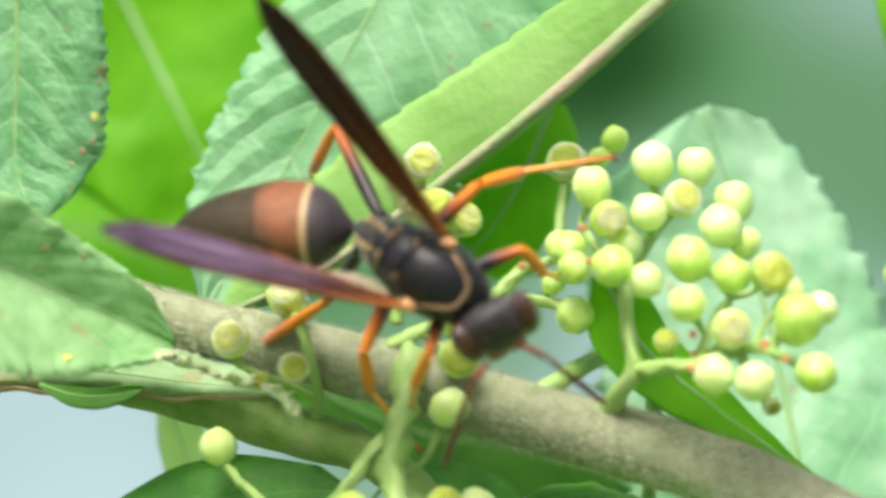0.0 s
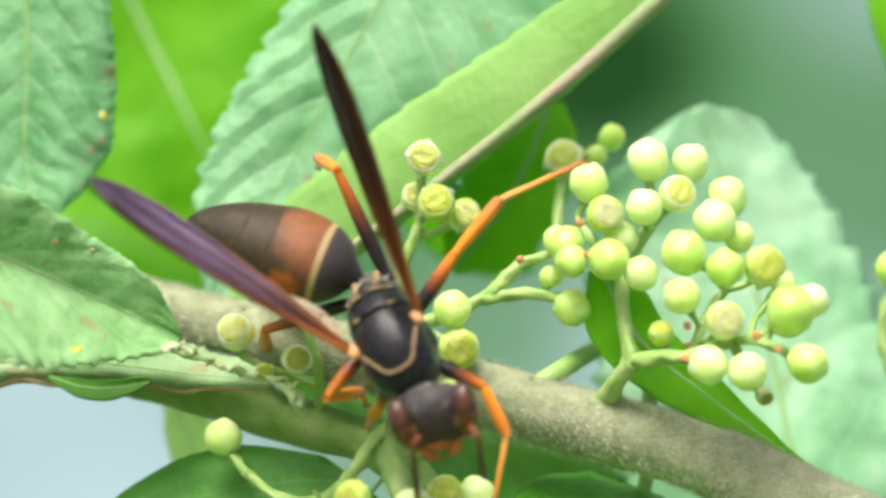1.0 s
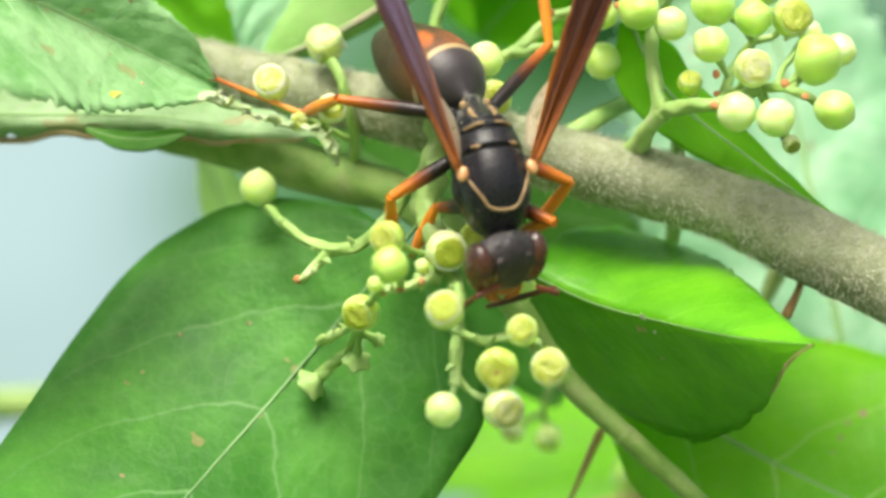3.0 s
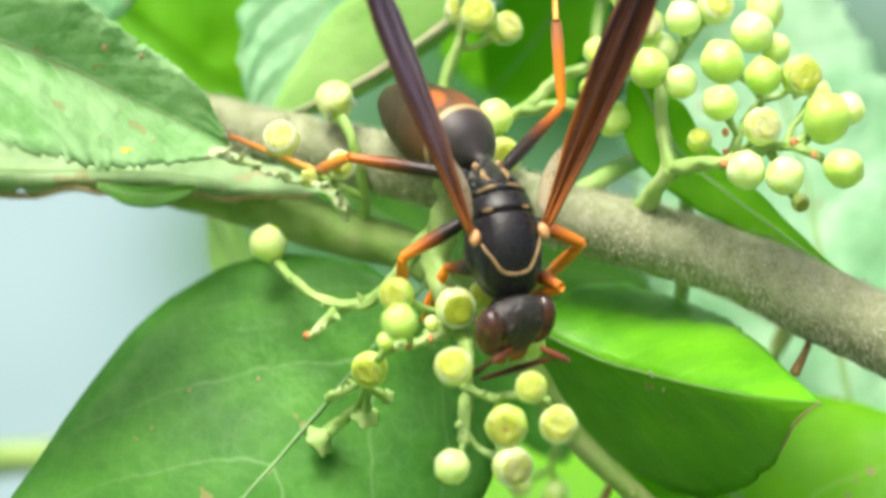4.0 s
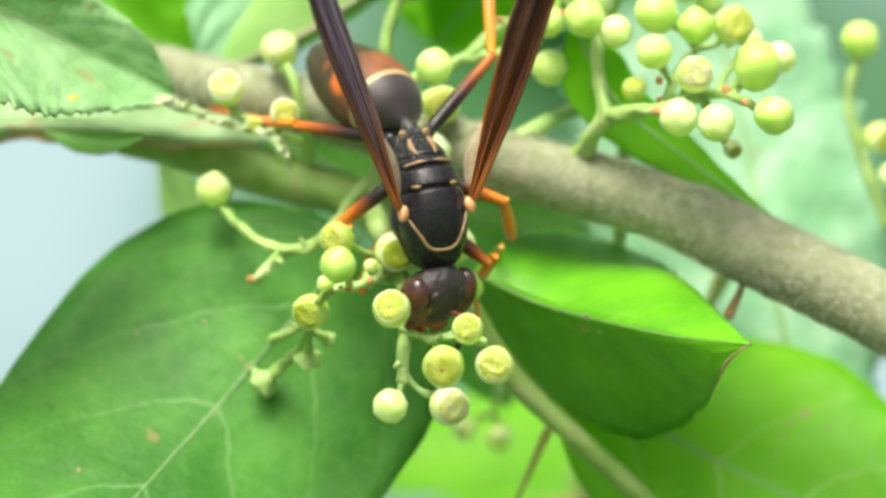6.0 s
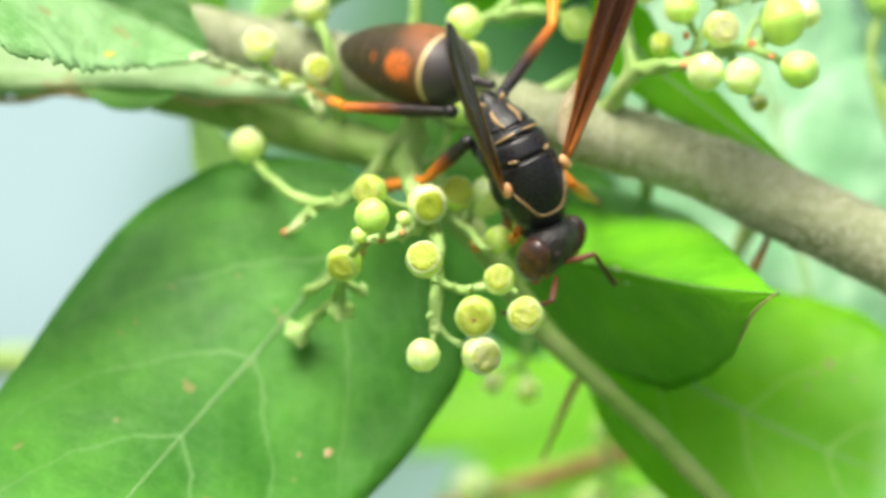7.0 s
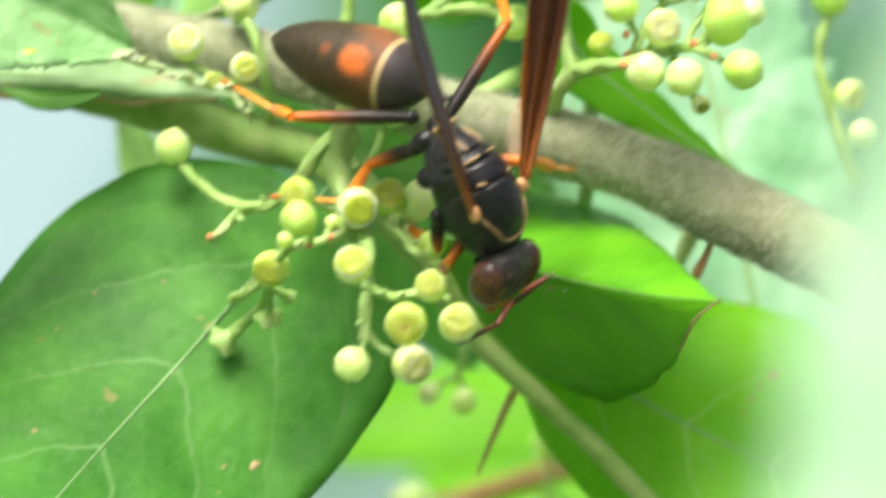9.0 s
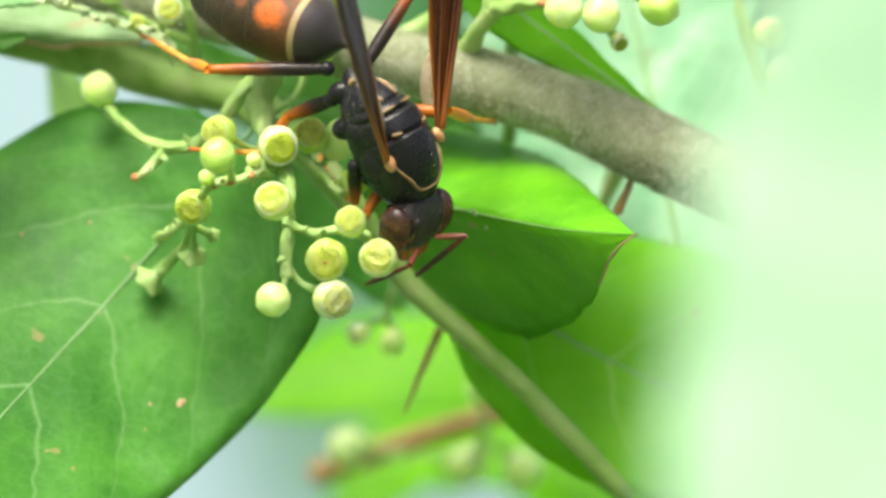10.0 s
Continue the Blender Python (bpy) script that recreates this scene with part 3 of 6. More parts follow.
leaf("downy_leaf", "pale downy serrated leaf with a folded half",
     [(-43.72, -10.00, 18.42), (-36.46, -7.00, 16.86), (-29.85, -3.00, 14.73), (-24.41, 0.00, 12.19), (-18.87, 2.00, 9.51)],
     [(0, 5, 12), (0.35, 4.6, 11.6), (0.55, 4.2, 9.8), (0.78, 3.4, 6.0), (0.9, 2.3, 3.6), (0.96, 1.3, 1.9), (1, 0.2, 0.2)],
     WOOLLY, face=(0, -1, 0.35), lift=(46, 36), curl=(-12, 0), teeth=21, tooth=0.035, scars=(("blemish", YELLOW, ((0.72, 0.75, 0.28, 2.0),)), ("fleck", EDGE, ((0.6, -0.6, 0.2, 1.5), (0.7, -0.8, 0.16, 1), (0.8, 0.5, 0.14, 1)))), ragged=0.1, wave=0.8, seed=3, rib=0.2, nu=104)
leaf("torn_leaf", "ragged leaf with a brown dried margin",
     [(-41.92, 7.00, 8.36), (-32.72, 7.00, 7.95), (-24.55, 6.00, 7.86), (-18.26, 5.00, 7.13), (-12.37, 4.00, 6.54)],
     [(0, 7, 2), (0.3, 6, 1.6), (0.5, 4.2, 1.4), (0.65, 3.0, 1.3), (0.8, 2.2, 1.1), (0.95, 1.0, 0.6), (1, 0.2, 0.2)],
     FRAYED, face=(0, -1, 0.7), lift=(6, 0), curl=(-10, -60), ragged=0.26, wave=0.9, seed=4, rib=0.15, nu=96, edge=(1,))
leaf("serrated_leaf", "upright downy serrated leaf with yellow spots",
     [(-30.30, 14.00, 44.32), (-29.87, 15.00, 34.97), (-29.87, 15.00, 27.04), (-29.93, 15.00, 20.99), (-28.46, 14.00, 17.01)],
     [(0, 3, 3), (0.3, 5.6, 5.6), (0.5, 6.0, 6.0), (0.68, 5.9, 5.6), (0.82, 5.5, 4.6), (0.94, 3.4, 2.4), (1, 0.1, 0.1)],
     SERRATE, face=(-0.2, -1, 0.2), lift=(14, 14), curl=(-25, -25), teeth=24, tooth=0.05, wave=0.6, seed=6, rib=0.2, scars=(("blemish", YELLOW, ((0.6, -0.9, 0.32, 1.4),)), ("fleck", EDGE, ((0.68, -0.85, 0.16, 1.7), (0.73, -0.8, 0.18, 1.8), (0.52, -0.85, 0.12, 1), (0.8, -0.7, 0.14, 1)))), nu=104)
leaf("pale_leaf", "large pale green serrated leaf behind the insect",
     [(-0.16, 18.00, 44.57), (-3.62, 17.00, 36.88), (-7.43, 16.00, 29.63), (-12.36, 15.00, 20.53), (-17.35, 13.00, 11.51)],
     [(0, 10, 6), (0.3, 12, 5.6), (0.5, 11.5, 5.2), (0.7, 9, 5.8), (0.85, 5.4, 5.0), (0.95, 2.2, 2.6), (1, 0.1, 0.1)],
     PALE, face=(0.1, -1, 0.2), lift=(6, 6), curl=(-10, -10), teeth=17, tooth=0.15, ragged=0.12, wave=0.8, seed=7, rib=0.16, nu=104)
leaf("folded_leaf", "long folded yellow-green leaf with a pinkish rib",
     [(21.72, 10.00, 38.85), (13.52, 10.00, 32.57), (6.06, 10.00, 26.11), (-2.14, 10.00, 19.72), (-9.97, 10.00, 14.10), (-16.44, 9.00, 11.24)],
     [(0, 1, 2.2), (0.2, 1.2, 3.6), (0.4, 1.2, 4.6), (0.6, 1.2, 5.4), (0.8, 1.4, 5.2), (0.93, 1, 2.4), (1, 0.1, 0.1)],
     STRAW, face=(0, -1, 0.1), lift=(-58, 8), curl=(0, -10), teeth=19, tooth=0.05, wave=0.5, seed=9, rib=0.62, rib_mat=plain_material("pink_rib", [(0.3, (0.24, 0.38, 0.14)), (0.5, (0.36, 0.36, 0.22)), (0.7, (0.44, 0.29, 0.24))], 420, 0.7, 2400, 0.6), nu=104)
leaf("green_leaf", "vivid green rounded leaf behind the flowers",
     [(5.40, 24.00, 25.50), (4.20, 23.00, 22.17), (2.04, 22.00, 17.91), (-1.45, 22.00, 13.68)],
     [(0, 1, 1), (0.15, 2.2, 2.4), (0.5, 3.6, 4.8), (0.8, 3.4, 4.4), (1, 0.4, 0.4)], VIVID, wave=0.8, seed=14, rib=0.2)
leaf("background_leaf", "vivid green blurred leaf between the serrated leaves",
     [(-28.25, 44.00, 40.22), (-23.74, 44.00, 31.10), (-19.94, 42.00, 23.59), (-15.46, 42.00, 14.12)],
     [(0, 12, 8), (0.3, 13, 10), (0.6, 12, 10), (0.9, 5, 5), (1, 0.2, 0.2)], VIVID, wave=1.5, seed=15, rib=0.35, group="background leaves")
leaf("background_leaf", "vivid green blurred leaf at the shrub's edge",
     [(29.4, 28.00, 38.0), (30.4, 28.00, 31.0), (31.8, 28.00, 23.0)], [(0, 2.6, 2.6), (0.5, 2.6, 2.6), (0.8, 1.6, 1.6), (1, 0.1, 0.1)], VIVID, wave=0.5, seed=16, rib=0.2, group="background leaves")
leaf("round_leaf", "broad pale serrated leaf behind the berry cluster",
     [(24.4, 17.5, -13.6), (22.3, 20.0, -2.6), (20.5, 23.00, 7.5), (18.2, 25.0, 16.8), (15.5, 25.00, 24.9)],
     [(0, 6, 5), (0.2, 11.5, 9.5), (0.45, 12.5, 9.6), (0.65, 11.6, 8.2), (0.8, 10.4, 6.6), (0.9, 8.4, 5.0), (0.96, 6.2, 3.2), (1, 1.0, 0.8)],
     ROUND, face=(0.05, -1, 0.7), lift=(8, 8), curl=(-14, -18), teeth=15, tooth=0.12, ragged=0.05, wave=1.4, seed=10, rib=0.3, nu=104)
leaf("small_leaf", "bright green pointed leaf under the berry cluster",
     [(8.02, 3.00, 14.03), (10.54, 3.00, 9.30), (15.54, 2.00, 5.14), (22.24, 1.00, 0.20)],
     [(0, 0.6, 0.8), (0.2, 2.4, 2.6), (0.5, 2.0, 2.4), (0.8, 1.1, 1.2), (1, 0.1, 0.1)], VIVID, face=(0, -1, 0.9), lift=(0, 0), wave=0.6, seed=17, rib=0.18)

# the unsharp leaf close to the lens, which sways
near_leaf = leaf("near_leaf", "pale green leaf out of focus close to the lens",
     [(18, -146, -36), (23.5, -142, -20), (26.5, -140, -6), (30, -141, 8), (36, -144, 26)],
     [(0, 5, 5), (0.25, 11, 10), (0.5, 12, 11), (0.75, 9, 9), (0.9, 5, 5), (1, 0.3, 0.3)], MILKY, face=(0, -1, 0.4), wave=0.8, seed=18, rib=0.3)
leaf("background_leaf", "blurred lime leaf low behind the twigs",
     [(-3.19, 122.00, -32.78), (4.14, 120.00, -25.96), (14.00, 120.00, -23.93), (27.05, 122.00, -26.67)],
     [(0, 2, 2), (0.3, 6, 5.4), (0.6, 7, 6), (0.9, 4, 4), (1, 0.1, 0.1)], VIVID, face=(0, -1, 0.9), wave=1.5, seed=31, rib=0.3, group="background leaves")
leaf("background_leaf", "blurred lime leaf behind the broad leaf",
     [(31.95, 100.00, -13.36), (25.99, 100.00, -20.24), (23.08, 102.00, -28.23), (22.13, 104.00, -35.31)],
     [(0, 2, 2), (0.3, 6.6, 6.6), (0.6, 7.4, 7.4), (0.9, 4, 4), (1, 0.1, 0.1)], VIVID, face=(0, -1, 0.9), wave=1.5, seed=32, rib=0.3, group="background leaves")
leaf("background_leaf", "blurred yellow-green leaf hanging under the side stem",
     [(-21.05, 26.00, 5.93), (-19.70, 26.00, 2.41), (-18.74, 26.00, -2.68), (-19.15, 26.00, -7.37)],
     [(0, 0.6, 0.6), (0.3, 1.7, 1.7), (0.7, 1.6, 1.6), (1, 0.1, 0.1)], STRAW, wave=0.8, seed=33, rib=0.2, group="background leaves")
leaf("background_leaf", "blurred vivid leaf below the serrated leaf",
     [(-38.52, 58.00, 21.54), (-32.50, 58.00, 18.06), (-26.05, 58.00, 15.88), (-17.89, 58.00, 10.25)],
     [(0, 4, 4), (0.3, 6.5, 6.5), (0.6, 7, 6.5), (0.9, 3, 3), (1, 0.1, 0.1)], VIVID, face=(0, -1, 0.7), wave=1.2, seed=35, rib=0.25, group="background leaves")
leaf("background_leaf", "dark green leaf half hidden behind the drooping berries",
     [(-4.08, 24.00, 0.32), (-0.90, 24.00, -3.30), (1.89, 24.00, -7.31), (3.87, 24.00, -12.13)],
     [(0, 2, 2), (0.3, 4.6, 4.6), (0.6, 4.8, 4.6), (0.9, 2, 2), (1, 0.1, 0.1)], GLOSSY, face=(0, -1, 0.5), wave=0.8, seed=36, rib=0.2, group="background leaves")
leaf("background_leaf", "blurred green leaf in the gap between the stems",
     [(-15.0, 30.00, 8.5), (-10.0, 30.00, 5.5), (-5.0, 30.00, 3.2), (2.5, 31.00, 1.6), (7.5, 32.00, 0.4), (12.5, 32.00, -1.4)],
     [(0, 0.6, 0.6), (0.2, 2.6, 2.6), (0.5, 3.4, 3.4), (0.8, 3.4, 3.2), (0.92, 2.4, 2.2), (1, 0.1, 0.1)], DULL, face=(0, -1, 0.6), wave=0.9, seed=37, rib=0.16, group="background leaves")
leaf("background_leaf", "blurred vivid leaf above the folded leaf",
     [(-3.92, 40.00, 26.77), (-1.84, 40.00, 20.92), (0.67, 40.00, 16.74), (4.85, 40.00, 13.82)],
     [(0, 2, 2), (0.3, 5, 5), (0.6, 5, 4), (0.9, 2.5, 2), (1, 0.1, 0.1)], VIVID, wave=1.2, seed=34, rib=0.25, group="background leaves")

leaf("small_leaf", "small dark green leaf under the torn leaf",
     [(-27.6, 6.0, 7.0), (-25.4, 5.0, 6.35), (-23.2, 4.6, 6.3), (-21.0, 5.0, 6.7)],
     [(0, 0.1, 0.2), (0.3, 0.5, 0.75), (0.6, 0.5, 0.85), (0.85, 0.4, 0.5), (1, 0.1, 0.1)], DULL, face=(0, -1, 0.3), wave=0.3, seed=41, rib=0.06)


def scrap(label, points, radii, seed):
    """A pale frayed shred of dried leaf: a crumpled flattened curl with ragged slivers."""
    top = thing("leaf_scrap", label, "leaf scrap", points[0])
    part("shred", tube("shred", points, radii, SHRED, 12, 40, 0.8, seed, points[0], 0.45), top)
    rng = random.Random(seed)
    curve = spline(points, 20)
    for k in range(5):
        p = curve[3 + k * 3]
        q = p + Vector((rng.uniform(-0.7, 0.7), rng.uniform(-0.6, 0), rng.uniform(-0.8, 0.6)))
        part("sliver", tube("sliver", [p, (p + q) / 2 + Vector((0, -0.2, 0.1)), q], [0.3, 0.22, 0.05], SHRED, 8, 12, 0.9, seed + k, points[0], 0.4), top)


SHRED = plain_material("dried_shred", [(0.3, (0.32, 0.46, 0.17)), (0.5, (0.48, 0.6, 0.3)), (0.75, (0.64, 0.68, 0.46))], 700, 0.7, 2000, 0.8, 0.0003, sss=0.2, mottle=0.4)
scrap("pale frayed shred of leaf caught on the stem", [(-20.6, 0.6, 8.7), (-19.3, 0.2, 8.9), (-18.2, 0.3, 8.5), (-16.6, 0.8, 8.2)], [0.3, 0.46, 0.4, 0.2], 51)
scrap("pale curled shred hanging from the torn leaf", [(-13.2, 0.4, 7.0), (-12.0, -0.2, 6.5), (-11.3, -0.4, 5.6), (-10.9, -0.2, 4.5)], [0.2, 0.42, 0.5, 0.2], 52)
scrap("pale torn strip along the leaf margin", [(-17.6, 1.2, 8.3), (-16.0, 0.8, 7.6), (-14.4, 0.8, 7.1), (-13.0, 1.0, 6.8)], [0.1, 0.2, 0.2, 0.1], 53)

# ---- berries and flowers ----
def revolve(name, profile, material, sides=16, lobes=0, depth=0.0, rough=0.0):
    """profile: (radius, height) from the bottom up, in units of the berry's radius; lobes ripple the upper width, rough makes it uneven."""
    verts, faces = [], []
    n = len(profile)
    for i, (r, h) in enumerate(profile):
        for k in range(sides):
            a = 2 * math.pi * k / sides
            w = 1 + (depth * math.cos(lobes * a) if lobes and h > 0.2 else 0) + rough * noise.noise(Vector((math.cos(a) * 2.2, math.sin(a) * 2.2, h * 2 + rough * 50)))
            h2 = h + rough * 0.7 * noise.noise(Vector((r * math.cos(a) * 3.1, r * math.sin(a) * 3.1, 4 + rough * 30)))
            verts.append((r * w * math.cos(a) * MM, r * w * math.sin(a) * MM, h2 * MM))
    for i in range(n - 1):
        for k in range(sides):
            a, b = i * sides + k, i * sides + (k + 1) % sides
            faces.append((a, b, b + sides, a + sides))
    faces.append(tuple(range(sides))[::-1])
    faces.append(tuple(range((n - 1) * sides, n * sides)))
    return mesh_of(name, verts, faces, material)


ROUND_BERRY = revolve("berry", [(0.12, -1.0), (0.4, -0.93), (0.72, -0.7), (0.94, -0.34), (1.0, 0.0), (0.95, 0.36), (0.78, 0.68), (0.55, 0.86), (0.3, 0.93), (0.16, 0.93), (0.05, 0.96)], FRUIT, 20, 4, 0.045, 0.08)
LONG_BERRY = revolve("berry", [(0.12, -1.1), (0.42, -1.0), (0.75, -0.7), (0.95, -0.3), (1.0, 0.1), (0.94, 0.5), (0.74, 0.84), (0.48, 1.02), (0.24, 1.07), (0.12, 1.06), (0.03, 1.1)], FRUIT, 20, 4, 0.06, 0.09)
CUP_BASE = revolve("berry", [(0.14, -0.98), (0.48, -0.9), (0.8, -0.62), (0.97, -0.22), (1.0, 0.12), (0.98, 0.38), (0.93, 0.56), (0.86, 0.67), (0.79, 0.7), (0.74, 0.67), (0.05, 0.63)], PETAL, 28, 4, 0.02, 0.05)
CUP_DISC = revolve("disc", [(0.76, 0.6), (0.75, 0.68), (0.68, 0.73), (0.52, 0.765), (0.34, 0.775), (0.2, 0.76), (0.12, 0.74), (0.07, 0.745), (0.02, 0.76)], YELLOW, 24, 4, 0.03, 0.025)
NUB = revolve("scar", [(0.3, -0.5), (0.8, -0.3), (1.0, 0.1), (0.7, 0.5), (0.2, 0.6)], RUST, 10)


BELL = revolve("bell", [(0.22, -1.0), (0.3, -0.7), (0.5, -0.35), (0.8, 0.0), (1.0, 0.22), (1.12, 0.34), (0.96, 0.38), (0.6, 0.3), (0.3, 0.42), (0.05, 0.5)], STALK, 30, 5, 0.12, 0.1)


def petal_mesh():
    verts, faces = [], []
    for i in range(6):
        u = i / 5
        w = 0.26 * math.sin(math.pi * (0.12 + 0.86 * u)) + 0.03
        for s in (-1, 0, 1):
            verts.append((s * w * MM, (0.5 + 0.7 * u) * MM, (0.6 - 0.75 * u * u + 0.12 * abs(s)) * MM))
    for i in range(5):
        for k in range(2):
            a = i * 3 + k
            faces.append((a, a + 1, a + 4, a + 3))
    n = len(verts)
    verts += [(x, y, z - 0.09 * MM) for x, y, z in verts]
    faces += [tuple(n + v for v in reversed(f)) for f in faces]
    for i in range(5):
        faces += [(i * 3, i * 3 + 3, n + i * 3 + 3, n + i * 3), (i * 3 + 2, n + i * 3 + 2, n + i * 3 + 5, i * 3 + 5)]
    return mesh_of("petal", verts, faces, PETAL)


PETAL_MESH = petal_mesh()


def facing(at, axis, r, spin=0.0):
    q = Vector(axis).normalized().to_track_quat('Z', 'Y').to_matrix().to_4x4()
    return Matrix.Translation(vec(at)) @ q @ Matrix.Rotation(spin, 4, 'Z') @ Matrix.Scale(r, 4)


def berry(parent, origin, p, r, kind, axis, rng):
    """One berry, or an open cup with its nectar disc, as a part of its cluster."""
    at = Vector(p) - Vector(origin)
    ax = Vector(axis) + Vector((rng.uniform(-.55, .55), rng.uniform(-.2, .2), rng.uniform(-.5, .5)))
    m = facing(at, ax, r * rng.uniform(0.97, 1.03), rng.random() * 3)
    if kind == "b":
        return part("bell", BELL, parent, "withered bell-shaped calyx", facing(at, Vector(axis), r))
    if kind in "rl":
        return part("berry", ROUND_BERRY if kind == "r" else LONG_BERRY, parent, "", m)
    b = part("berry", CUP_BASE, parent, "opened cup-shaped berry with a yellow disc", m)
    part("disc", CUP_DISC, b, "yellow nectar disc", Matrix())
    if kind == "d":
        part("style", NUB, b, "tiny dark style", Matrix.Translation((0, 0, 0.74 * MM)) @ Matrix.Scale(0.09, 4))
    if kind == "f":
        for k in range(4):
            part("petal", PETAL_MESH, b, "pale spreading petal", Matrix.Rotation(k * math.pi / 2, 4, 'Z'))
    return b


def cluster(name, label, branches, berries, seed, scars=(), group="", knobby=False):
    """branches: (points, start radius, end radius); berries: (place, radius, kind, index of the branch, share of its length)."""
    rng = random.Random(seed)
    o = branches[0][0][0]
    top = thing(name, label, "berry cluster", o, group)
    curves = []
    for pts, r0, r1 in branches:
        stick = part("branch", tube("branch", pts, [r0 * 0.85, (r0 + r1) * 0.42, r1 * 1.0], BRANCH, 12, 40, 0.9 if knobby else 0.5, rng.random() * 9, o), top)
        curves.append(spline(pts, 20))
        for i in (5, 9, 13, 17) if knobby else ():
            p = curves[-1][i]
            q = p + Vector((rng.uniform(-1, 1), rng.uniform(-1, -0.1), rng.uniform(-0.8, 1))).normalized() * rng.uniform(0.55, 0.95)
            part("bract", tube("bract", [p, (p + q) / 2 + Vector((0, 0, 0.08)), q], [0.26, 0.22, 0.07], STALK, 7, 8, 0.6, rng.random() * 9, o, 0.6), stick, "tiny green scale on the branch")
    for p, r, kind, bi, share in berries:
        start = curves[bi][min(20, int(share * 20))] if kind != "b" else curves[bi][max(0, int(share * 20) - 9)]
        p = Vector(p)
        axis = (p - start).normalized() + Vector((0, {"r": -0.75, "l": -0.75, "b": -0.3}.get(kind, -1.5), 0.1))
        back = p - axis.normalized() * r * 0.8
        mid = (start + back) / 2 + Vector((rng.uniform(-.4, .4), 0.5, rng.uniform(-.5, .1)))
        part("stalk", tube("stalk", [start, mid, back], [0.26, 0.2, 0.34], STALK, 8, 12, 0.5, rng.random() * 9, o), top)
        berry(top, o, p, r, kind, axis, rng)
    for p, r in scars:
        part("scar", NUB, top, "rust-brown stalk scar", facing(Vector(p) - Vector(o), (rng.uniform(-1, 1), -1, rng.uniform(-1, 1)), r))
    return top


cluster("berry_cluster", "dense cluster of pale green round berries beside the insect", [
    ([(8.02, 2.00, 5.17), (9.15, 0.00, 6.77), (9.95, -1.00, 7.93)], 0.75, 0.65),
    ([(9.95, -1.00, 7.93), (9.50, 0.00, 10.79), (9.58, 1.00, 13.66), (11.26, 2.00, 16.54)], 0.62, 0.4),
    ([(9.95, -1.00, 7.93), (11.72, -3.00, 8.18), (13.63, -4.00, 8.41), (16.35, -3.00, 9.37)], 0.62, 0.4),
    ([(13.68, -3.00, 8.49), (14.69, -1.00, 10.78), (16.18, 0.00, 12.91), (16.61, 1.00, 15.07)], 0.4, 0.3),
    ([(16.35, -3.00, 9.37), (17.64, -5.00, 9.22), (19.23, -5.00, 8.68)], 0.36, 0.3),
    ([(9.58, 1.00, 13.66), (7.97, 1.00, 15.11), (6.92, 2.00, 16.56)], 0.4, 0.3)],
    [((11.24, 3.00, 20.72), 1.3, "l", 1, 1), ((13.98, 4.00, 20.55), 1.15, "l", 1, 1), ((7.36, 2.00, 19.27), 1.25, "l", 5, 1),
     ((8.30, 0.00, 17.26), 1.2, "c", 5, 1), ((10.82, 0.00, 17.71), 1.15, "r", 1, 0.9), ((12.92, 1.00, 18.51), 1.15, "c", 1, 0.95),
     ((16.25, 2.00, 18.33), 1.25, "l", 3, 1), ((15.34, 0.00, 16.80), 1.4, "r", 3, 1), ((16.90, 1.00, 15.79), 1.0, "r", 3, 0.9),
     ((5.94, 2.00, 15.41), 1.15, "l", 5, 0.9), ((9.41, 1.00, 15.68), 1.1, "r", 1, 0.8), ((8.51, -2.00, 14.38), 1.3, "r", 1, 0.7),
     ((10.54, -2.00, 13.52), 1.12, "l", 1, 0.7), ((13.29, -2.00, 14.72), 1.4, "l", 3, 0.6), ((15.77, -3.00, 13.82), 1.2, "l", 3, 0.7),
     ((18.28, -2.00, 13.91), 1.3, "f", 3, 0.6), ((19.49, -2.00, 12.91), 0.8, "r", 4, 0.3), ((13.01, -4.00, 12.06), 1.2, "r", 3, 0.2),
     ((15.60, -5.00, 10.54), 1.25, "c", 3, 0.1), ((19.70, -5.00, 11.01), 1.5, "l", 4, 0.4), ((21.23, -3.00, 11.73), 1.1, "r", 4, 0.6),
     ((14.60, -5.00, 7.79), 1.25, "r", 2, 0.8), ((16.97, -6.00, 7.38), 1.25, "r", 2, 0.95), ((20.66, -6.00, 7.89), 1.25, "l", 4, 1),
     ((11.77, -2.00, 9.66), 0.8, "c", 2, 0.5), ((6.23, 1.00, 14.32), 1.1, "r", 5, 0.6), ((18.25, -2.00, 5.78), 0.6, "f", 2, 1)],
    21, [((13.15, -5.00, 8.18), 0.32), ((13.35, -4.00, 10.21), 0.3), ((13.43, -3.00, 8.96), 0.25), ((17.64, -5.00, 9.54), 0.38), ((18.84, -6.00, 8.71), 0.26), ((7.16, -2.00, 14.67), 0.3), ((6.69, 0.00, 16.73), 0.3)])

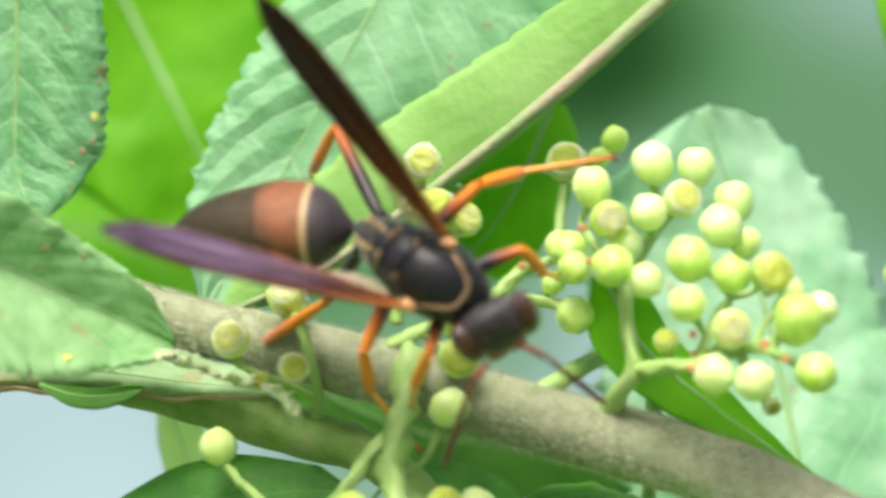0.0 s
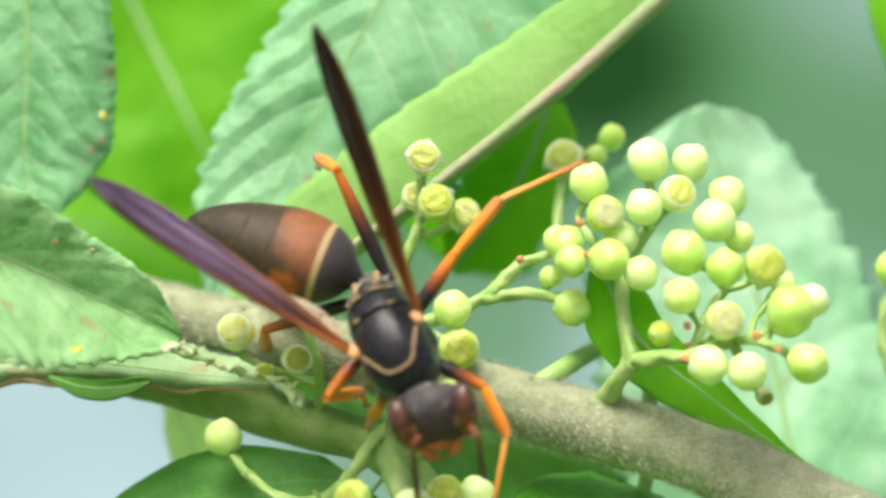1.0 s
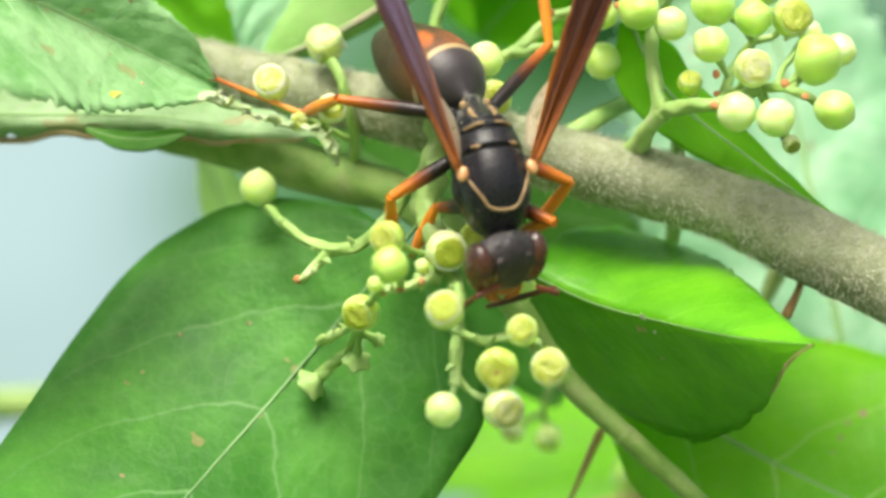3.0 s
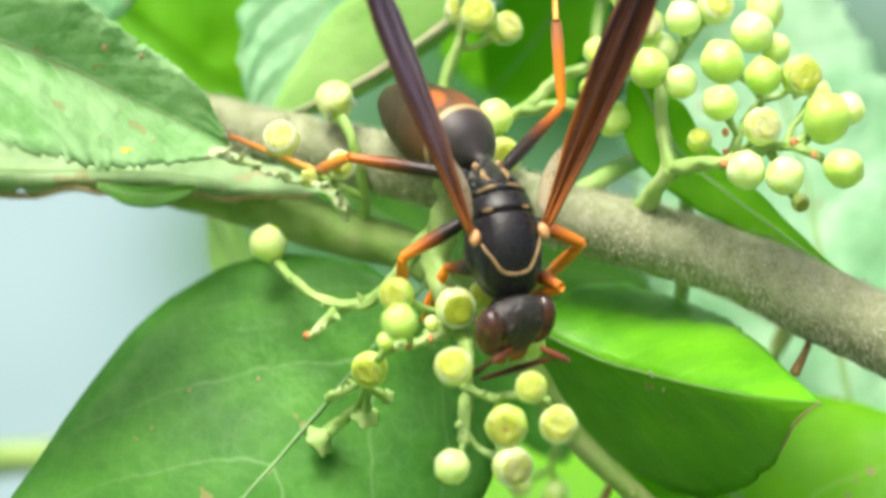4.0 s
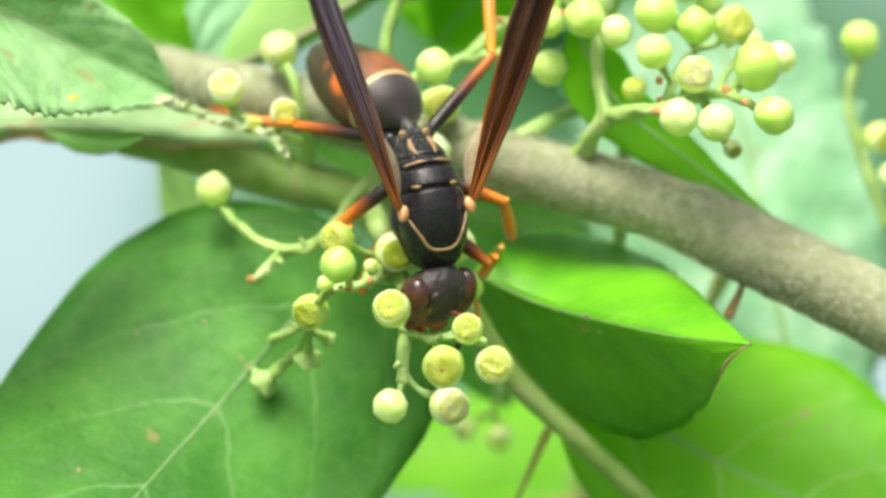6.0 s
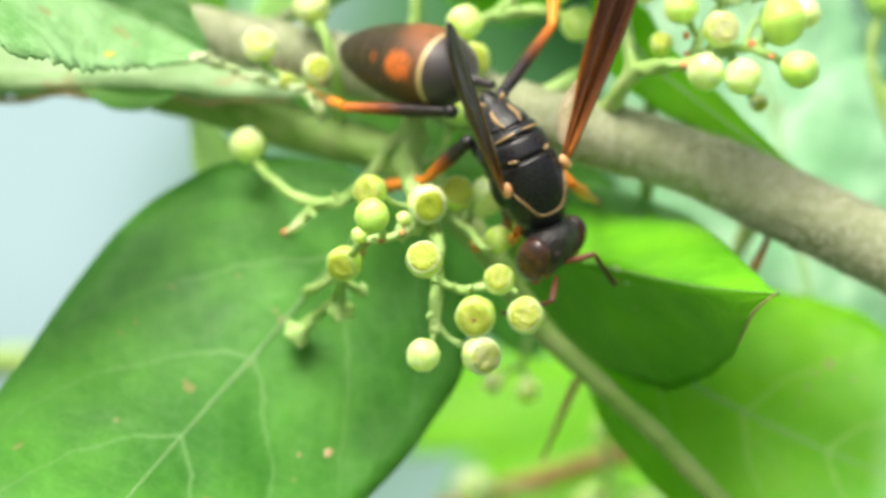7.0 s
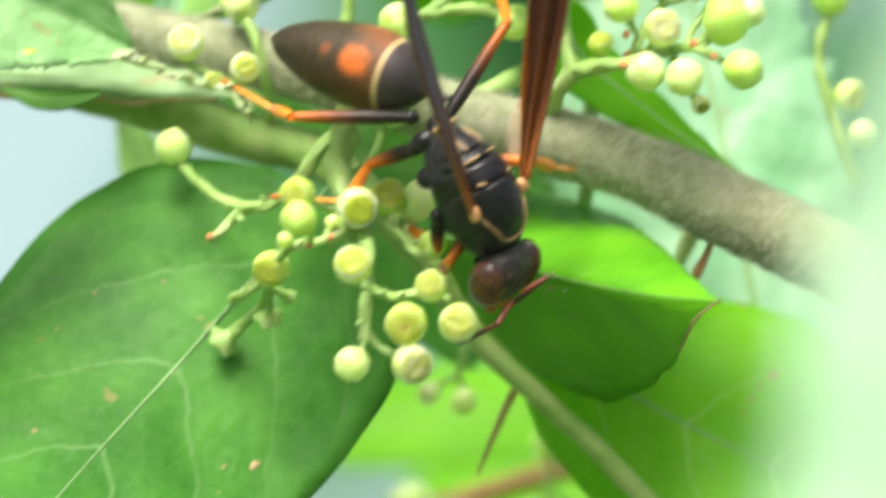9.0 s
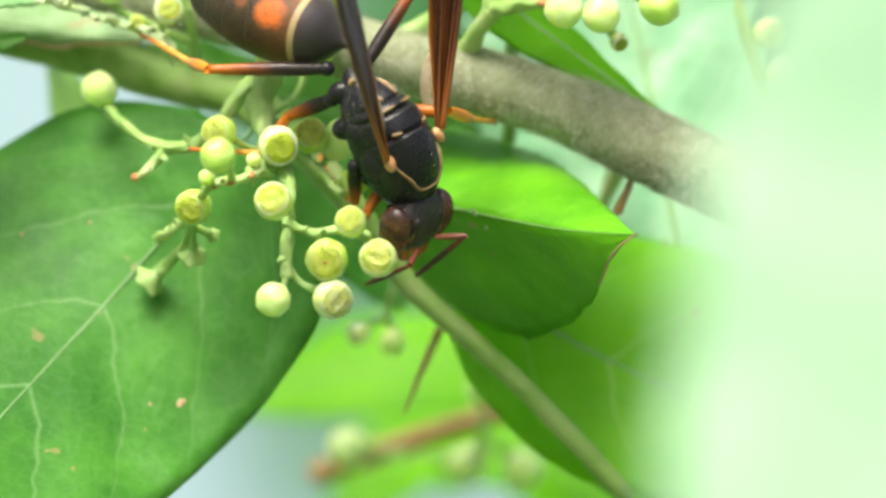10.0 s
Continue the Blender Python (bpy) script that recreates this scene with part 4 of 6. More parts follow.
cluster("berry_cluster", "loose spray of green buds beside the stem", [
    ([(-5.44, 4.00, 9.35), (-2.16, 4.00, 10.79), (0.40, 4.00, 11.87), (3.14, 4.00, 14.23)], 0.55, 0.4),
    ([(0.40, 4.00, 11.87), (3.31, 4.00, 12.23), (5.86, 4.00, 11.85)], 0.5, 0.35),
    ([(3.14, 4.00, 14.23), (4.78, 4.00, 14.70), (6.21, 3.00, 15.12)], 0.4, 0.3)],
    [((6.30, 3.00, 11.31), 1.25, "r", 1, 1), ((4.95, 4.00, 13.31), 0.8, "r", 1, 0.7), ((-1.42, 1.00, 11.26), 1.2, "r", 0, 0.3),
     ((-1.00, 1.00, 8.80), 1.3, "c", 0, 0.2), ((5.31, 3.00, 15.67), 0.9, "l", 2, 0.7)], 22, [((2.93, 2.00, 14.41), 0.3)])

cluster("flower_cluster", "small open yellow-green flowers above the stem", [
    ([(-4.92, 6.00, 10.78), (-4.53, 6.00, 14.08), (-3.61, 6.00, 16.64)], 0.5, 0.4),
    ([(-3.61, 6.00, 16.64), (-3.40, 5.00, 19.19), (-3.29, 5.00, 20.47)], 0.35, 0.3)],
    [((-3.21, 4.00, 20.99), 1.15, "f", 1, 1), ((-2.42, 4.00, 18.08), 1.2, "f", 0, 1), ((-0.67, 5.00, 17.28), 1.05, "f", 0, 0.9), ((-3.78, 6.00, 18.48), 0.9, "f", 0, 0.9)], 23)
cluster("flower_cluster", "blurred pale flowers behind the cluster", [
    ([(5.50, 12.00, 15.90), (5.74, 14.00, 18.55), (6.14, 15.00, 20.45)], 0.4, 0.3)],
    [((6.15, 15.00, 21.02), 1.3, "f", 0, 1), ((9.28, 16.00, 22.54), 0.9, "l", 0, 1), ((8.23, 15.00, 21.39), 0.7, "r", 0, 0.9)], 24)

cluster("berry_cluster", "drooping cluster of green berries that the insect feeds on", [
    ([(-3.9, 2.6, 9.0), (-4.4, -0.6, 5.6), (-5.2, -2.0, 1.6), (-4.3, -6.0, -1.7), (-5.57, -9.00, -2.97)], 1.05, 0.6),
    ([(-3.87, -6.00, -1.84), (-3.08, -8.00, -4.05), (-3.24, -9.00, -6.58), (-3.36, -9.00, -9.46)], 0.5, 0.34),
    ([(-3.42, -9.00, -5.86), (-1.62, -9.00, -6.59), (0.54, -9.00, -6.42), (1.97, -9.00, -6.96)], 0.42, 0.32),
    ([(-5.57, -9.00, -2.97), (-6.96, -10.00, -3.34), (-8.22, -10.00, -3.69), (-9.46, -7.00, -5.28)], 0.4, 0.3),
    ([(-9.46, -7.00, -5.28), (-10.54, -4.00, -6.17), (-12.01, -1.00, -6.89)], 0.3, 0.3),
    ([(-5.2, 0.5, 4.3), (-6.8, 0.4, 2.2), (-9.21, -1.00, -0.47), (-11.43, -1.00, -0.98), (-13.77, 1.00, 0.12), (-15.84, 4.00, 1.97)], 0.6, 0.3),
    ([(-11.43, -1.00, -0.98), (-12.36, -1.00, -2.08), (-13.36, -1.00, -3.00)], 0.4, 0.3),
    ([(-4.80, 0.00, 1.06), (-1.77, -3.00, -2.16), (0.10, -5.00, -4.03)], 0.4, 0.3)],
    [((-7.32, -16.00, -1.84), 1.17, "r", 3, 0.3), ((-9.23, -8.00, -4.89), 1.15, "c", 3, 0.9), ((-3.96, -13.00, -4.67), 1.22, "c", 1, 0.5),
     ((0.86, -11.00, -5.96), 1.0, "c", 2, 0.9), ((-0.68, -11.00, -8.31), 1.35, "d", 2, 0.4), ((2.57, -11.00, -8.26), 1.25, "c", 2, 1),
     ((-0.37, -11.00, -10.82), 1.25, "c", 1, 0.9), ((-4.06, -12.00, -10.82), 1.15, "r", 1, 1), ((-7.53, -9.00, -0.19), 1.1, "c", 0, 0.7),
     ((-3.9, -7.50, -1.0), 1.3, "c", 0, 0.5), ((-1.94, -3.00, -0.33), 1.2, "c", 7, 0.3), ((-0.02, -2.00, -0.61), 1.2, "l", 7, 0.5),
     ((0.89, -4.00, -3.36), 0.95, "r", 7, 1), ((-16.18, 4.00, 3.02), 1.2, "r", 5, 1), ((-1.65, 1.00, 5.54), 1.2, "l", 7, 0),
     ((-5.38, -9.00, -1.96), 0.5, "r", 0, 0.9), ((-8.27, -11.00, -3.06), 0.55, "r", 3, 0.6)], 25,
    [((-5.47, -9.50, -2.91), 0.26), ((-6.81, -10.30, -3.38), 0.28), ((-13.45, -1.30, -2.89), 0.3), ((-7.74, -10.30, -3.62), 0.2)], knobby=True)
cluster("flower_remnant", "withered star-shaped flower remnant on a thin stalk", [
    ([(-9.47, -7.00, -5.82), (-10.05, -3.00, -7.27), (-11.09, -1.00, -8.22), (-12.14, 1.00, -9.12)], 0.28, 0.4)],
    [((-12.5, 0.60, -9.6), 1.0, "b", 0, 0.9), ((-9.6, -3.5, -7.9), 0.8, "b", 0, 0.3), ((-8.3, -4.00, -6.7), 0.45, "b", 0, 0)], 26)
cluster("flower_cluster", "blurred faded flowers behind the lower stem", [
    ([(3.13, 18.00, -10.47), (2.71, 20.00, -12.46)], 0.3, 0.2)],
    [((3.10, 20.00, -14.12), 0.9, "l", 0, 1), ((0.69, 22.00, -13.68), 0.8, "f", 0, 1)], 27)
cluster("berry_cluster", "few buds standing on the stem near the torn leaf", [
    ([(-10.25, 8.00, 4.14), (-9.86, 5.00, 6.07), (-10.33, 3.00, 8.66), (-11.05, 3.00, 10.84), (-11.80, 4.00, 11.56)], 0.5, 0.35),
    ([(-9.86, 5.00, 6.07), (-12.97, 2.00, 7.45), (-14.6, 2.5, 8.2), (-15.3, 2.6, 9.0)], 0.3, 0.3)],
    [((-15.25, 2.00, 9.79), 1.2, "c", 1, 0.7), ((-11.80, 4.00, 12.43), 1.25, "f", 0, 1), ((-11.31, 0.00, 8.11), 1.0, "c", 1, 0.2), ((-13.4, 1.00, 7.3), 0.6, "f", 1, 0.4)], 28)
cluster("berry_cluster", "blurred berries at the shrub's edge", [
    ([(29.93, 14.00, 0.81), (27.61, 14.00, 7.37), (27.23, 14.00, 10.07), (27.81, 14.00, 12.19)], 0.5, 0.35)],
    [((28.00, 14.00, 13.61), 1.3, "r", 0, 1), ((29.35, 14.00, 6.90), 1.1, "c", 0, 0.4), ((30.22, 13.00, 4.27), 1.0, "r", 0, 0.2)], 29)
cluster("berry_cluster", "pale blurred berries low behind the leaves", [
    ([(9.62, 44.00, -23.49), (9.63, 44.00, -20.94), (9.85, 44.00, -19.24)], 0.4, 0.3)],
    [((9.86, 44.00, -18.18), 1.4, "r", 0, 1), ((8.36, 46.00, -24.01), 1.5, "r", 0, 0.3), ((12.63, 46.00, -24.45), 1.4, "r", 0, 0.3), ((-0.65, 48.00, -22.77), 1.5, "r", 0, 0)], 30)


# ---- the wasp ----
def banded(name, stops, along, length, rough=0.4, bump=0.25, sheen=0.0, coat=0.0, spots=(), hue_noise=0.08, spec=0.4, fleck=None):
    """Colour along a body part's own axis (millimetres), with spots (centre, radius, colour) and a little noise."""
    m, nt, ns, ln, bsdf = mat_base(name)
    tc = ns.new("ShaderNodeTexCoord")
    sep = ns.new("ShaderNodeSeparateXYZ")
    ln.new(tc.outputs["Object"], sep.inputs[0])
    f = math_node(nt, 'DIVIDE', sep.outputs[along], length * MM)
    f = math_node(nt, 'ADD', f, math_node(nt, 'MULTIPLY', math_node(nt, 'SUBTRACT', noise_of(nt, 900, 3), 0.5), hue_noise))
    col = ramp(nt, f, stops)
    for (x, y, z), r, tint in spots:
        d = ns.new("ShaderNodeVectorMath")
        d.operation = 'DISTANCE'
        ln.new(tc.outputs["Object"], d.inputs[0])
        d.inputs[1].default_value = (x * MM, y * MM, z * MM)
        e = math_node(nt, 'SUBTRACT', 1.0, math_node(nt, 'DIVIDE', d.outputs["Value"], r * MM))
        e = math_node(nt, 'MINIMUM', math_node(nt, 'MAXIMUM', math_node(nt, 'MULTIPLY', math_node(nt, 'ADD', e, math_node(nt, 'MULTIPLY', math_node(nt, 'SUBTRACT', noise_of(nt, 1500, 3), 0.5), 0.5)), 2.6), 0.0), 1.0)
        col = mix_rgb(nt, e, col, tint)
    if fleck:
        grain = ramp(nt, noise_of(nt, 1900, 5, 0.7), [(0.46, (0, 0, 0)), (0.64, (1, 1, 1))])
        col = mix_rgb(nt, math_node(nt, 'MULTIPLY', grain, 0.55), col, fleck)
    ln.new(col, bsdf.inputs["Base Color"])
    fine = noise_of(nt, 5200, 3)
    ln.new(math_node(nt, 'MULTIPLY_ADD', fine, 0.3, rough - 0.15), bsdf.inputs["Roughness"])
    ln.new(bump_of(nt, fine, bump, 0.00012), bsdf.inputs["Normal"])
    bsdf.inputs["Sheen Weight"].default_value = sheen
    bsdf.inputs["Specular IOR Level"].default_value = spec
    bsdf.inputs["Sheen Roughness"].default_value = 0.4
    bsdf.inputs["Coat Weight"].default_value = coat
    return m


BLACK, CREAM = (0.012, 0.011, 0.013), (0.42, 0.3, 0.14)
CHITIN = banded("black_chitin", [(0.0, (0.012, 0.011, 0.014)), (1.0, (0.008, 0.008, 0.011))], 1, 8, 0.3, 0.4, 0.0, 0.0, spec=0.36)
CREAM_MAT = plain_material("cream_marking", [(0.3, (0.22, 0.13, 0.055)), (0.7, (0.42, 0.28, 0.13))], 900, 0.5)
TEGULA = plain_material("orange_scale", [(0.3, (0.55, 0.24, 0.08)), (0.7, (0.75, 0.45, 0.22))], 900, 0.35)
GASTER_1 = banded("gaster_front", [(0.0, (0.024, 0.018, 0.02)), (0.6, (0.04, 0.032, 0.036)), (0.85, (0.05, 0.036, 0.036)), (0.885, CREAM), (0.965, CREAM), (1.0, (0.14, 0.07, 0.035))], 1, 3.25, 0.46, 0.3, 0.08, hue_noise=0.025, spec=0.55)
GASTER_2 = banded("gaster_middle", [(0.5, (0.16, 0.065, 0.028)), (0.64, (0.11, 0.05, 0.022)), (0.76, (0.08, 0.04, 0.018)), (0.88, (0.055, 0.032, 0.016)), (0.97, (0.04, 0.026, 0.014)), (1.0, (0.02, 0.014, 0.01))], 1, 6.4, 0.46, 0.8, 0.0,
                  spots=(((0, 3.2, 3.4), 3.7, (0.25, 0.088, 0.036)), ((2.6, 4.75, 0.1), 1.3, (0.55, 0.13, 0.022)), ((-2.6, 4.75, 0.1), 1.3, (0.55, 0.13, 0.022))), hue_noise=0.14, spec=0.3, fleck=(0.1, 0.06, 0.02))
GASTER_3 = banded("gaster_rear", [(0.5, (0.04, 0.026, 0.013)), (0.7, (0.036, 0.024, 0.012)), (0.9, (0.028, 0.02, 0.011)), (1.0, (0.024, 0.017, 0.01))], 1, 12, 0.46, 0.8, 0.0,
                  spots=(((2.7, 7.0, 0.2), 0.55, (0.18, 0.055, 0.015)), ((-2.7, 7.0, 0.2), 0.55, (0.18, 0.055, 0.015))), spec=0.3, fleck=(0.075, 0.055, 0.018))
HEAD_MAT = banded("dark_head", [(0.0, (0.035, 0.016, 0.012)), (0.3, (0.013, 0.011, 0.013)), (0.45, (0.04, 0.02, 0.018)), (0.6, (0.014, 0.012, 0.015)), (0.8, (0.03, 0.02, 0.021)), (1.0, (0.014, 0.012, 0.016))], 2, 2.0, 0.4, 1.0, 0.06, spec=0.55, hue_noise=1.4, fleck=(0.035, 0.025, 0.028))
EYE_MAT = banded("compound_eye", [(0.0, (0.12, 0.04, 0.016)), (0.35, (0.04, 0.017, 0.013)), (0.6, (0.09, 0.032, 0.018)), (1.0, (0.035, 0.017, 0.016))], 2, 1.6, 0.26, 0.2, 0.0, 0.3, hue_noise=1.1)
FACE_MAT = banded("rust_face", [(0.0, (0.4, 0.12, 0.03)), (1.0, (0.16, 0.05, 0.02))], 2, 1.0, 0.35)
FEMUR_MAT = banded("femur_colours", [(0.0, BLACK), (0.3, (0.02, 0.013, 0.012)), (0.48, (0.26, 0.06, 0.01)), (0.7, (0.66, 0.19, 0.014)), (1.0, (0.8, 0.26, 0.02))], 1, 5.6, 0.36)
HIND_FEMUR_MAT = banded("hind_femur_colours", [(0.0, BLACK), (0.4, (0.025, 0.013, 0.011)), (0.6, (0.16, 0.04, 0.01)), (0.85, (0.5, 0.13, 0.014)), (1.0, (0.7, 0.2, 0.02))], 1, 8.6, 0.36)
TIBIA_MAT = banded("tibia_colours", [(0.0, (0.85, 0.29, 0.02)), (0.6, (0.78, 0.24, 0.03)), (1.0, (0.5, 0.2, 0.1))], 1, 5.0, 0.36)
TARSUS_MAT = banded("tarsus_colours", [(0.0, (0.82, 0.4, 0.1)), (0.6, (0.76, 0.29, 0.035)), (1.0, (0.48, 0.13, 0.02))], 1, 5.5, 0.4)
ANTENNA_MAT = banded("antenna_colours", [(0.0, (0.2, 0.055, 0.025)), (0.4, (0.07, 0.028, 0.022)), (1.0, (0.09, 0.03, 0.02))], 1, 5.8, 0.42)
SCAPE_MAT = banded("scape_colours", [(0.0, (0.24, 0.06, 0.025)), (1.0, (0.14, 0.045, 0.03))], 1, 2.0, 0.4)


def wing_material(name, amber_stops, smoky_stops, margin, dark, ior, sheen):
    """Smoky amber membrane, pleated lengthwise: dark and amber streaks run along it, from the UV map (u along, v across)."""
    m, nt, ns, ln, bsdf = mat_base(name)
    uv = ns.new("ShaderNodeUVMap")
    sep = ns.new("ShaderNodeSeparateXYZ")
    ln.new(uv.outputs[0], sep.inputs[0])
    u, v = sep.outputs[0], sep.outputs[1]
    def streaks(across, along, detail):
        mp = node(nt, "ShaderNodeMapping", Scale=(along, across, 1))
        ln.new(uv.outputs[0], mp.inputs[0])
        n = node(nt, "ShaderNodeTexNoise", Scale=1.0, Detail=detail, Roughness=0.6)
        ln.new(mp.outputs[0], n.inputs["Vector"])
        return n.outputs[0]
    broad, fine = streaks(5, 1.2, 2.0), streaks(16, 2.5, 3.0)
    amber, smoky = ramp(nt, u, amber_stops), ramp(nt, u, smoky_stops)
    col = mix_rgb(nt, ramp(nt, broad, [(0.4, (0, 0, 0)), (0.52, (1, 1, 1))]), amber, smoky)
    rim = math_node(nt, 'ADD', math_node(nt, 'MULTIPLY', math_node(nt, 'ABSOLUTE', math_node(nt, 'SUBTRACT', v, 0.5)), 2.0), math_node(nt, 'MULTIPLY', math_node(nt, 'SUBTRACT', fine, 0.5), 0.8))
    col = mix_rgb(nt, ramp(nt, fine, [(0.5, (0, 0, 0)), (0.62, (1, 1, 1))]), col, dark)
    col = mix_rgb(nt, ramp(nt, rim, [(0.76, (0, 0, 0)), (0.96, (1, 1, 1))]), col, ramp(nt, u, margin))
    ln.new(col, bsdf.inputs["Base Color"])
    ln.new(math_node(nt, 'MULTIPLY_ADD', fine, 0.3, 0.12), bsdf.inputs["Roughness"])
    bsdf.inputs["IOR"].default_value = ior
    bsdf.inputs["Specular Tint"].default_value = (0.82, 0.7, 1.0, 1)
    bsdf.inputs["Sheen Weight"].default_value = sheen
    bsdf.inputs["Sheen Roughness"].default_value = 0.35
    bsdf.inputs["Sheen Tint"].default_value = (0.75, 0.65, 0.95, 1)
    ln.new(bump_of(nt, math_node(nt, 'ADD', broad, math_node(nt, 'MULTIPLY', fine, 0.6)), 0.9, 0.0005), bsdf.inputs["Normal"])
    tr = ns.new("ShaderNodeBsdfTranslucent")
    ln.new(mix_rgb(nt, 0.25, col, (0.4, 0.13, 0.015)), tr.inputs[0])
    mx = node(nt, "ShaderNodeMixShader", Fac=0.13)
    ln.new(bsdf.outputs[0], mx.inputs[1])
    ln.new(tr.outputs[0], mx.inputs[2])
    ln.new(mx.outputs[0], ns["Material Output"].inputs[0])
    return m


def veil_material():
    """The clear hind membrane."""
    m, nt, _, ln, bsdf = mat_base("clear_membrane")
    ln.new(ramp(nt, noise_of(nt, 700, 3), [(0.3, (0.6, 0.42, 0.26)), (0.7, (0.74, 0.62, 0.48))]), bsdf.inputs["Base Color"])
    bsdf.inputs["Roughness"].default_value = 0.35
    bsdf.inputs["Alpha"].default_value = 0.4
    return m


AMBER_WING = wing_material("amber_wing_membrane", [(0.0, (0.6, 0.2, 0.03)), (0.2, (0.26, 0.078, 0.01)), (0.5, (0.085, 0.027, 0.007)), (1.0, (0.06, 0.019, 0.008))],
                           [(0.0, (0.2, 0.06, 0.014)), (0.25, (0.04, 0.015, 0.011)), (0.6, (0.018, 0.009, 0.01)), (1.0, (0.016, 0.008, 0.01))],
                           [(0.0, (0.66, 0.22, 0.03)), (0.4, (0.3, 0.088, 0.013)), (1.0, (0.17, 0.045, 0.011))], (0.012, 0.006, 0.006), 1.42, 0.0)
# the violet gloss of reflected sky is put into this wing's base colour
SHEEN_WING = wing_material("sheen_painted_membrane", [(0.0, (0.5, 0.22, 0.14)), (0.2, (0.38, 0.22, 0.26)), (0.5, (0.34, 0.23, 0.36)), (1.0, (0.36, 0.25, 0.44))],
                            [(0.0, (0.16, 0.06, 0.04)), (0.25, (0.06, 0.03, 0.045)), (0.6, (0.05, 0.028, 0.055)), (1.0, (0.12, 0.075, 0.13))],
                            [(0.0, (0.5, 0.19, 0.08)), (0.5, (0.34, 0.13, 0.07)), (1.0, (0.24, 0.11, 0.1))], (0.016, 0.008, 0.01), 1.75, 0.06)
VEIL_MAT = veil_material()
VEIN_MAT = banded("wing_vein", [(0.0, (0.42, 0.13, 0.03)), (0.3, (0.14, 0.045, 0.02)), (1.0, (0.03, 0.014, 0.014))], 1, 19, 0.35)


def loft(name, rings, material, sides=28, power=2.0, close=True, fn=None):
    """rings: (y, half width, top, bottom); cross sections are rounded squares of the given power."""
    verts, faces = [], []
    for y, hw, zt, zb in rings:
        c, h = (zt + zb) / 2, (zt - zb) / 2
        for k in range(sides):
            a = 2 * math.pi * k / sides
            ca, sa = math.cos(a), math.sin(a)
            x = hw * math.copysign(abs(ca) ** (2 / power), ca)
            z = c + h * math.copysign(abs(sa) ** (2 / power), sa)
            p = Vector((x, y, z))
            if fn:
                p = fn(p, a)
            verts.append(p * MM)
    n = len(rings)
    for i in range(n - 1):
        for k in range(sides):
            a, b = i * sides + k, i * sides + (k + 1) % sides
            faces.append((a, b, b + sides, a + sides))
    if close:
        faces.append(tuple(range(sides)))
        faces.append(tuple(range((n - 1) * sides, n * sides))[::-1])
    return mesh_of(name, verts, faces, material)


def dense(rings, steps):
    """Smooths a short list of rings into many."""
    pts = np.array(rings, float)
    ys = np.linspace(0, len(pts) - 1, steps)
    out = []
    for s in ys:
        k = min(int(s), len(pts) - 2)
        f = s - k
        p0, p1, p2, p3 = pts[max(k - 1, 0)], pts[k], pts[k + 1], pts[min(k + 2, len(pts) - 1)]
        out.append(tuple(0.5 * (2 * p1 + (p2 - p0) * f + (2 * p0 - 5 * p1 + 4 * p2 - p3) * f * f + (3 * p1 - p0 - 3 * p2 + p3) * f ** 3)))
    return out


def ball(name, radii, material, rings=14, sides=22, fn=None):
    verts, faces = [], []
    for i in range(rings + 1):
        v = math.pi * i / rings
        for k in range(sides):
            a = 2 * math.pi * k / sides
            p = Vector((radii[0] * math.sin(v) * math.cos(a), radii[1] * math.sin(v) * math.sin(a), radii[2] * math.cos(v)))
            if fn:
                p = fn(p)
            verts.append(p * MM)
    for i in range(rings):
        for k in range(sides):
            a, b = i * sides + k, i * sides + (k + 1) % sides
            faces.append((a, a + sides, b + sides, b))
    return mesh_of(name, verts, faces, material)


def at_mm(x, y, z, rx=0, ry=0, rz=0):
    return pose(x * MM, y * MM, z * MM, rx, ry, rz)


THORAX = dense([(4.25, 0.65, 0.1, -0.9), (3.95, 1.21, 0.62, -1.5), (3.2, 1.81, 1.42, -2.3), (2.1, 2.16, 2.1, -2.9), (0.9, 2.28, 2.45, -3.2), (-0.3, 2.28, 2.5, -3.3),
                (-1.4, 2.19, 2.36, -3.2), (-2.5, 2.00, 1.95, -3.0), (-3.5, 1.63, 1.15, -2.75), (-4.4, 1.16, 0.2, -2.4), (-5.1, 0.70, -0.55, -1.95), (-5.6, 0.39, -0.8, -1.55)], 120)


def skin(x, y):
    """Height of the thorax's back at (x, y)."""
    ring = min(THORAX, key=lambda r: abs(r[0] - y))
    c, h = (ring[2] + ring[3]) / 2, (ring[2] - ring[3]) / 2
    return c + h * max(0.0, 1 - (abs(x) / ring[1]) ** 2.3) ** (1 / 2.3)


def thorax_relief(p, a):
    """Sutures behind the shield, between the plates, and along the sides of the shield."""
    if math.sin(a) > -0.15:
        w = min(1.0, (math.sin(a) + 0.15) * 3)
        for y0, d, s in ((-0.72, 0.34, 0.12), (-2.25, 0.34, 0.13), (-2.95, 0.26, 0.12)):
            p = p * 1.0
            p.z -= d * w * math.exp(-((p.y - y0) / s) ** 2)
            p.x *= 1 - 0.05 * w * math.exp(-((p.y - y0) / s) ** 2)
    if p.y > -0.7:
        p.z -= 0.2 * math.exp(-((abs(p.x) - 1.6) / 0.12) ** 2) if math.sin(a) > 0 else 0
    g = math.exp(-((p.z + 0.3) / 0.18) ** 2) * 0.1
    p.x *= 1 - g / 2
    return p


wasp = thing("paper_wasp", "black and rust-brown paper wasp with orange legs clinging to the berries", "wasp")
PARTS = {}


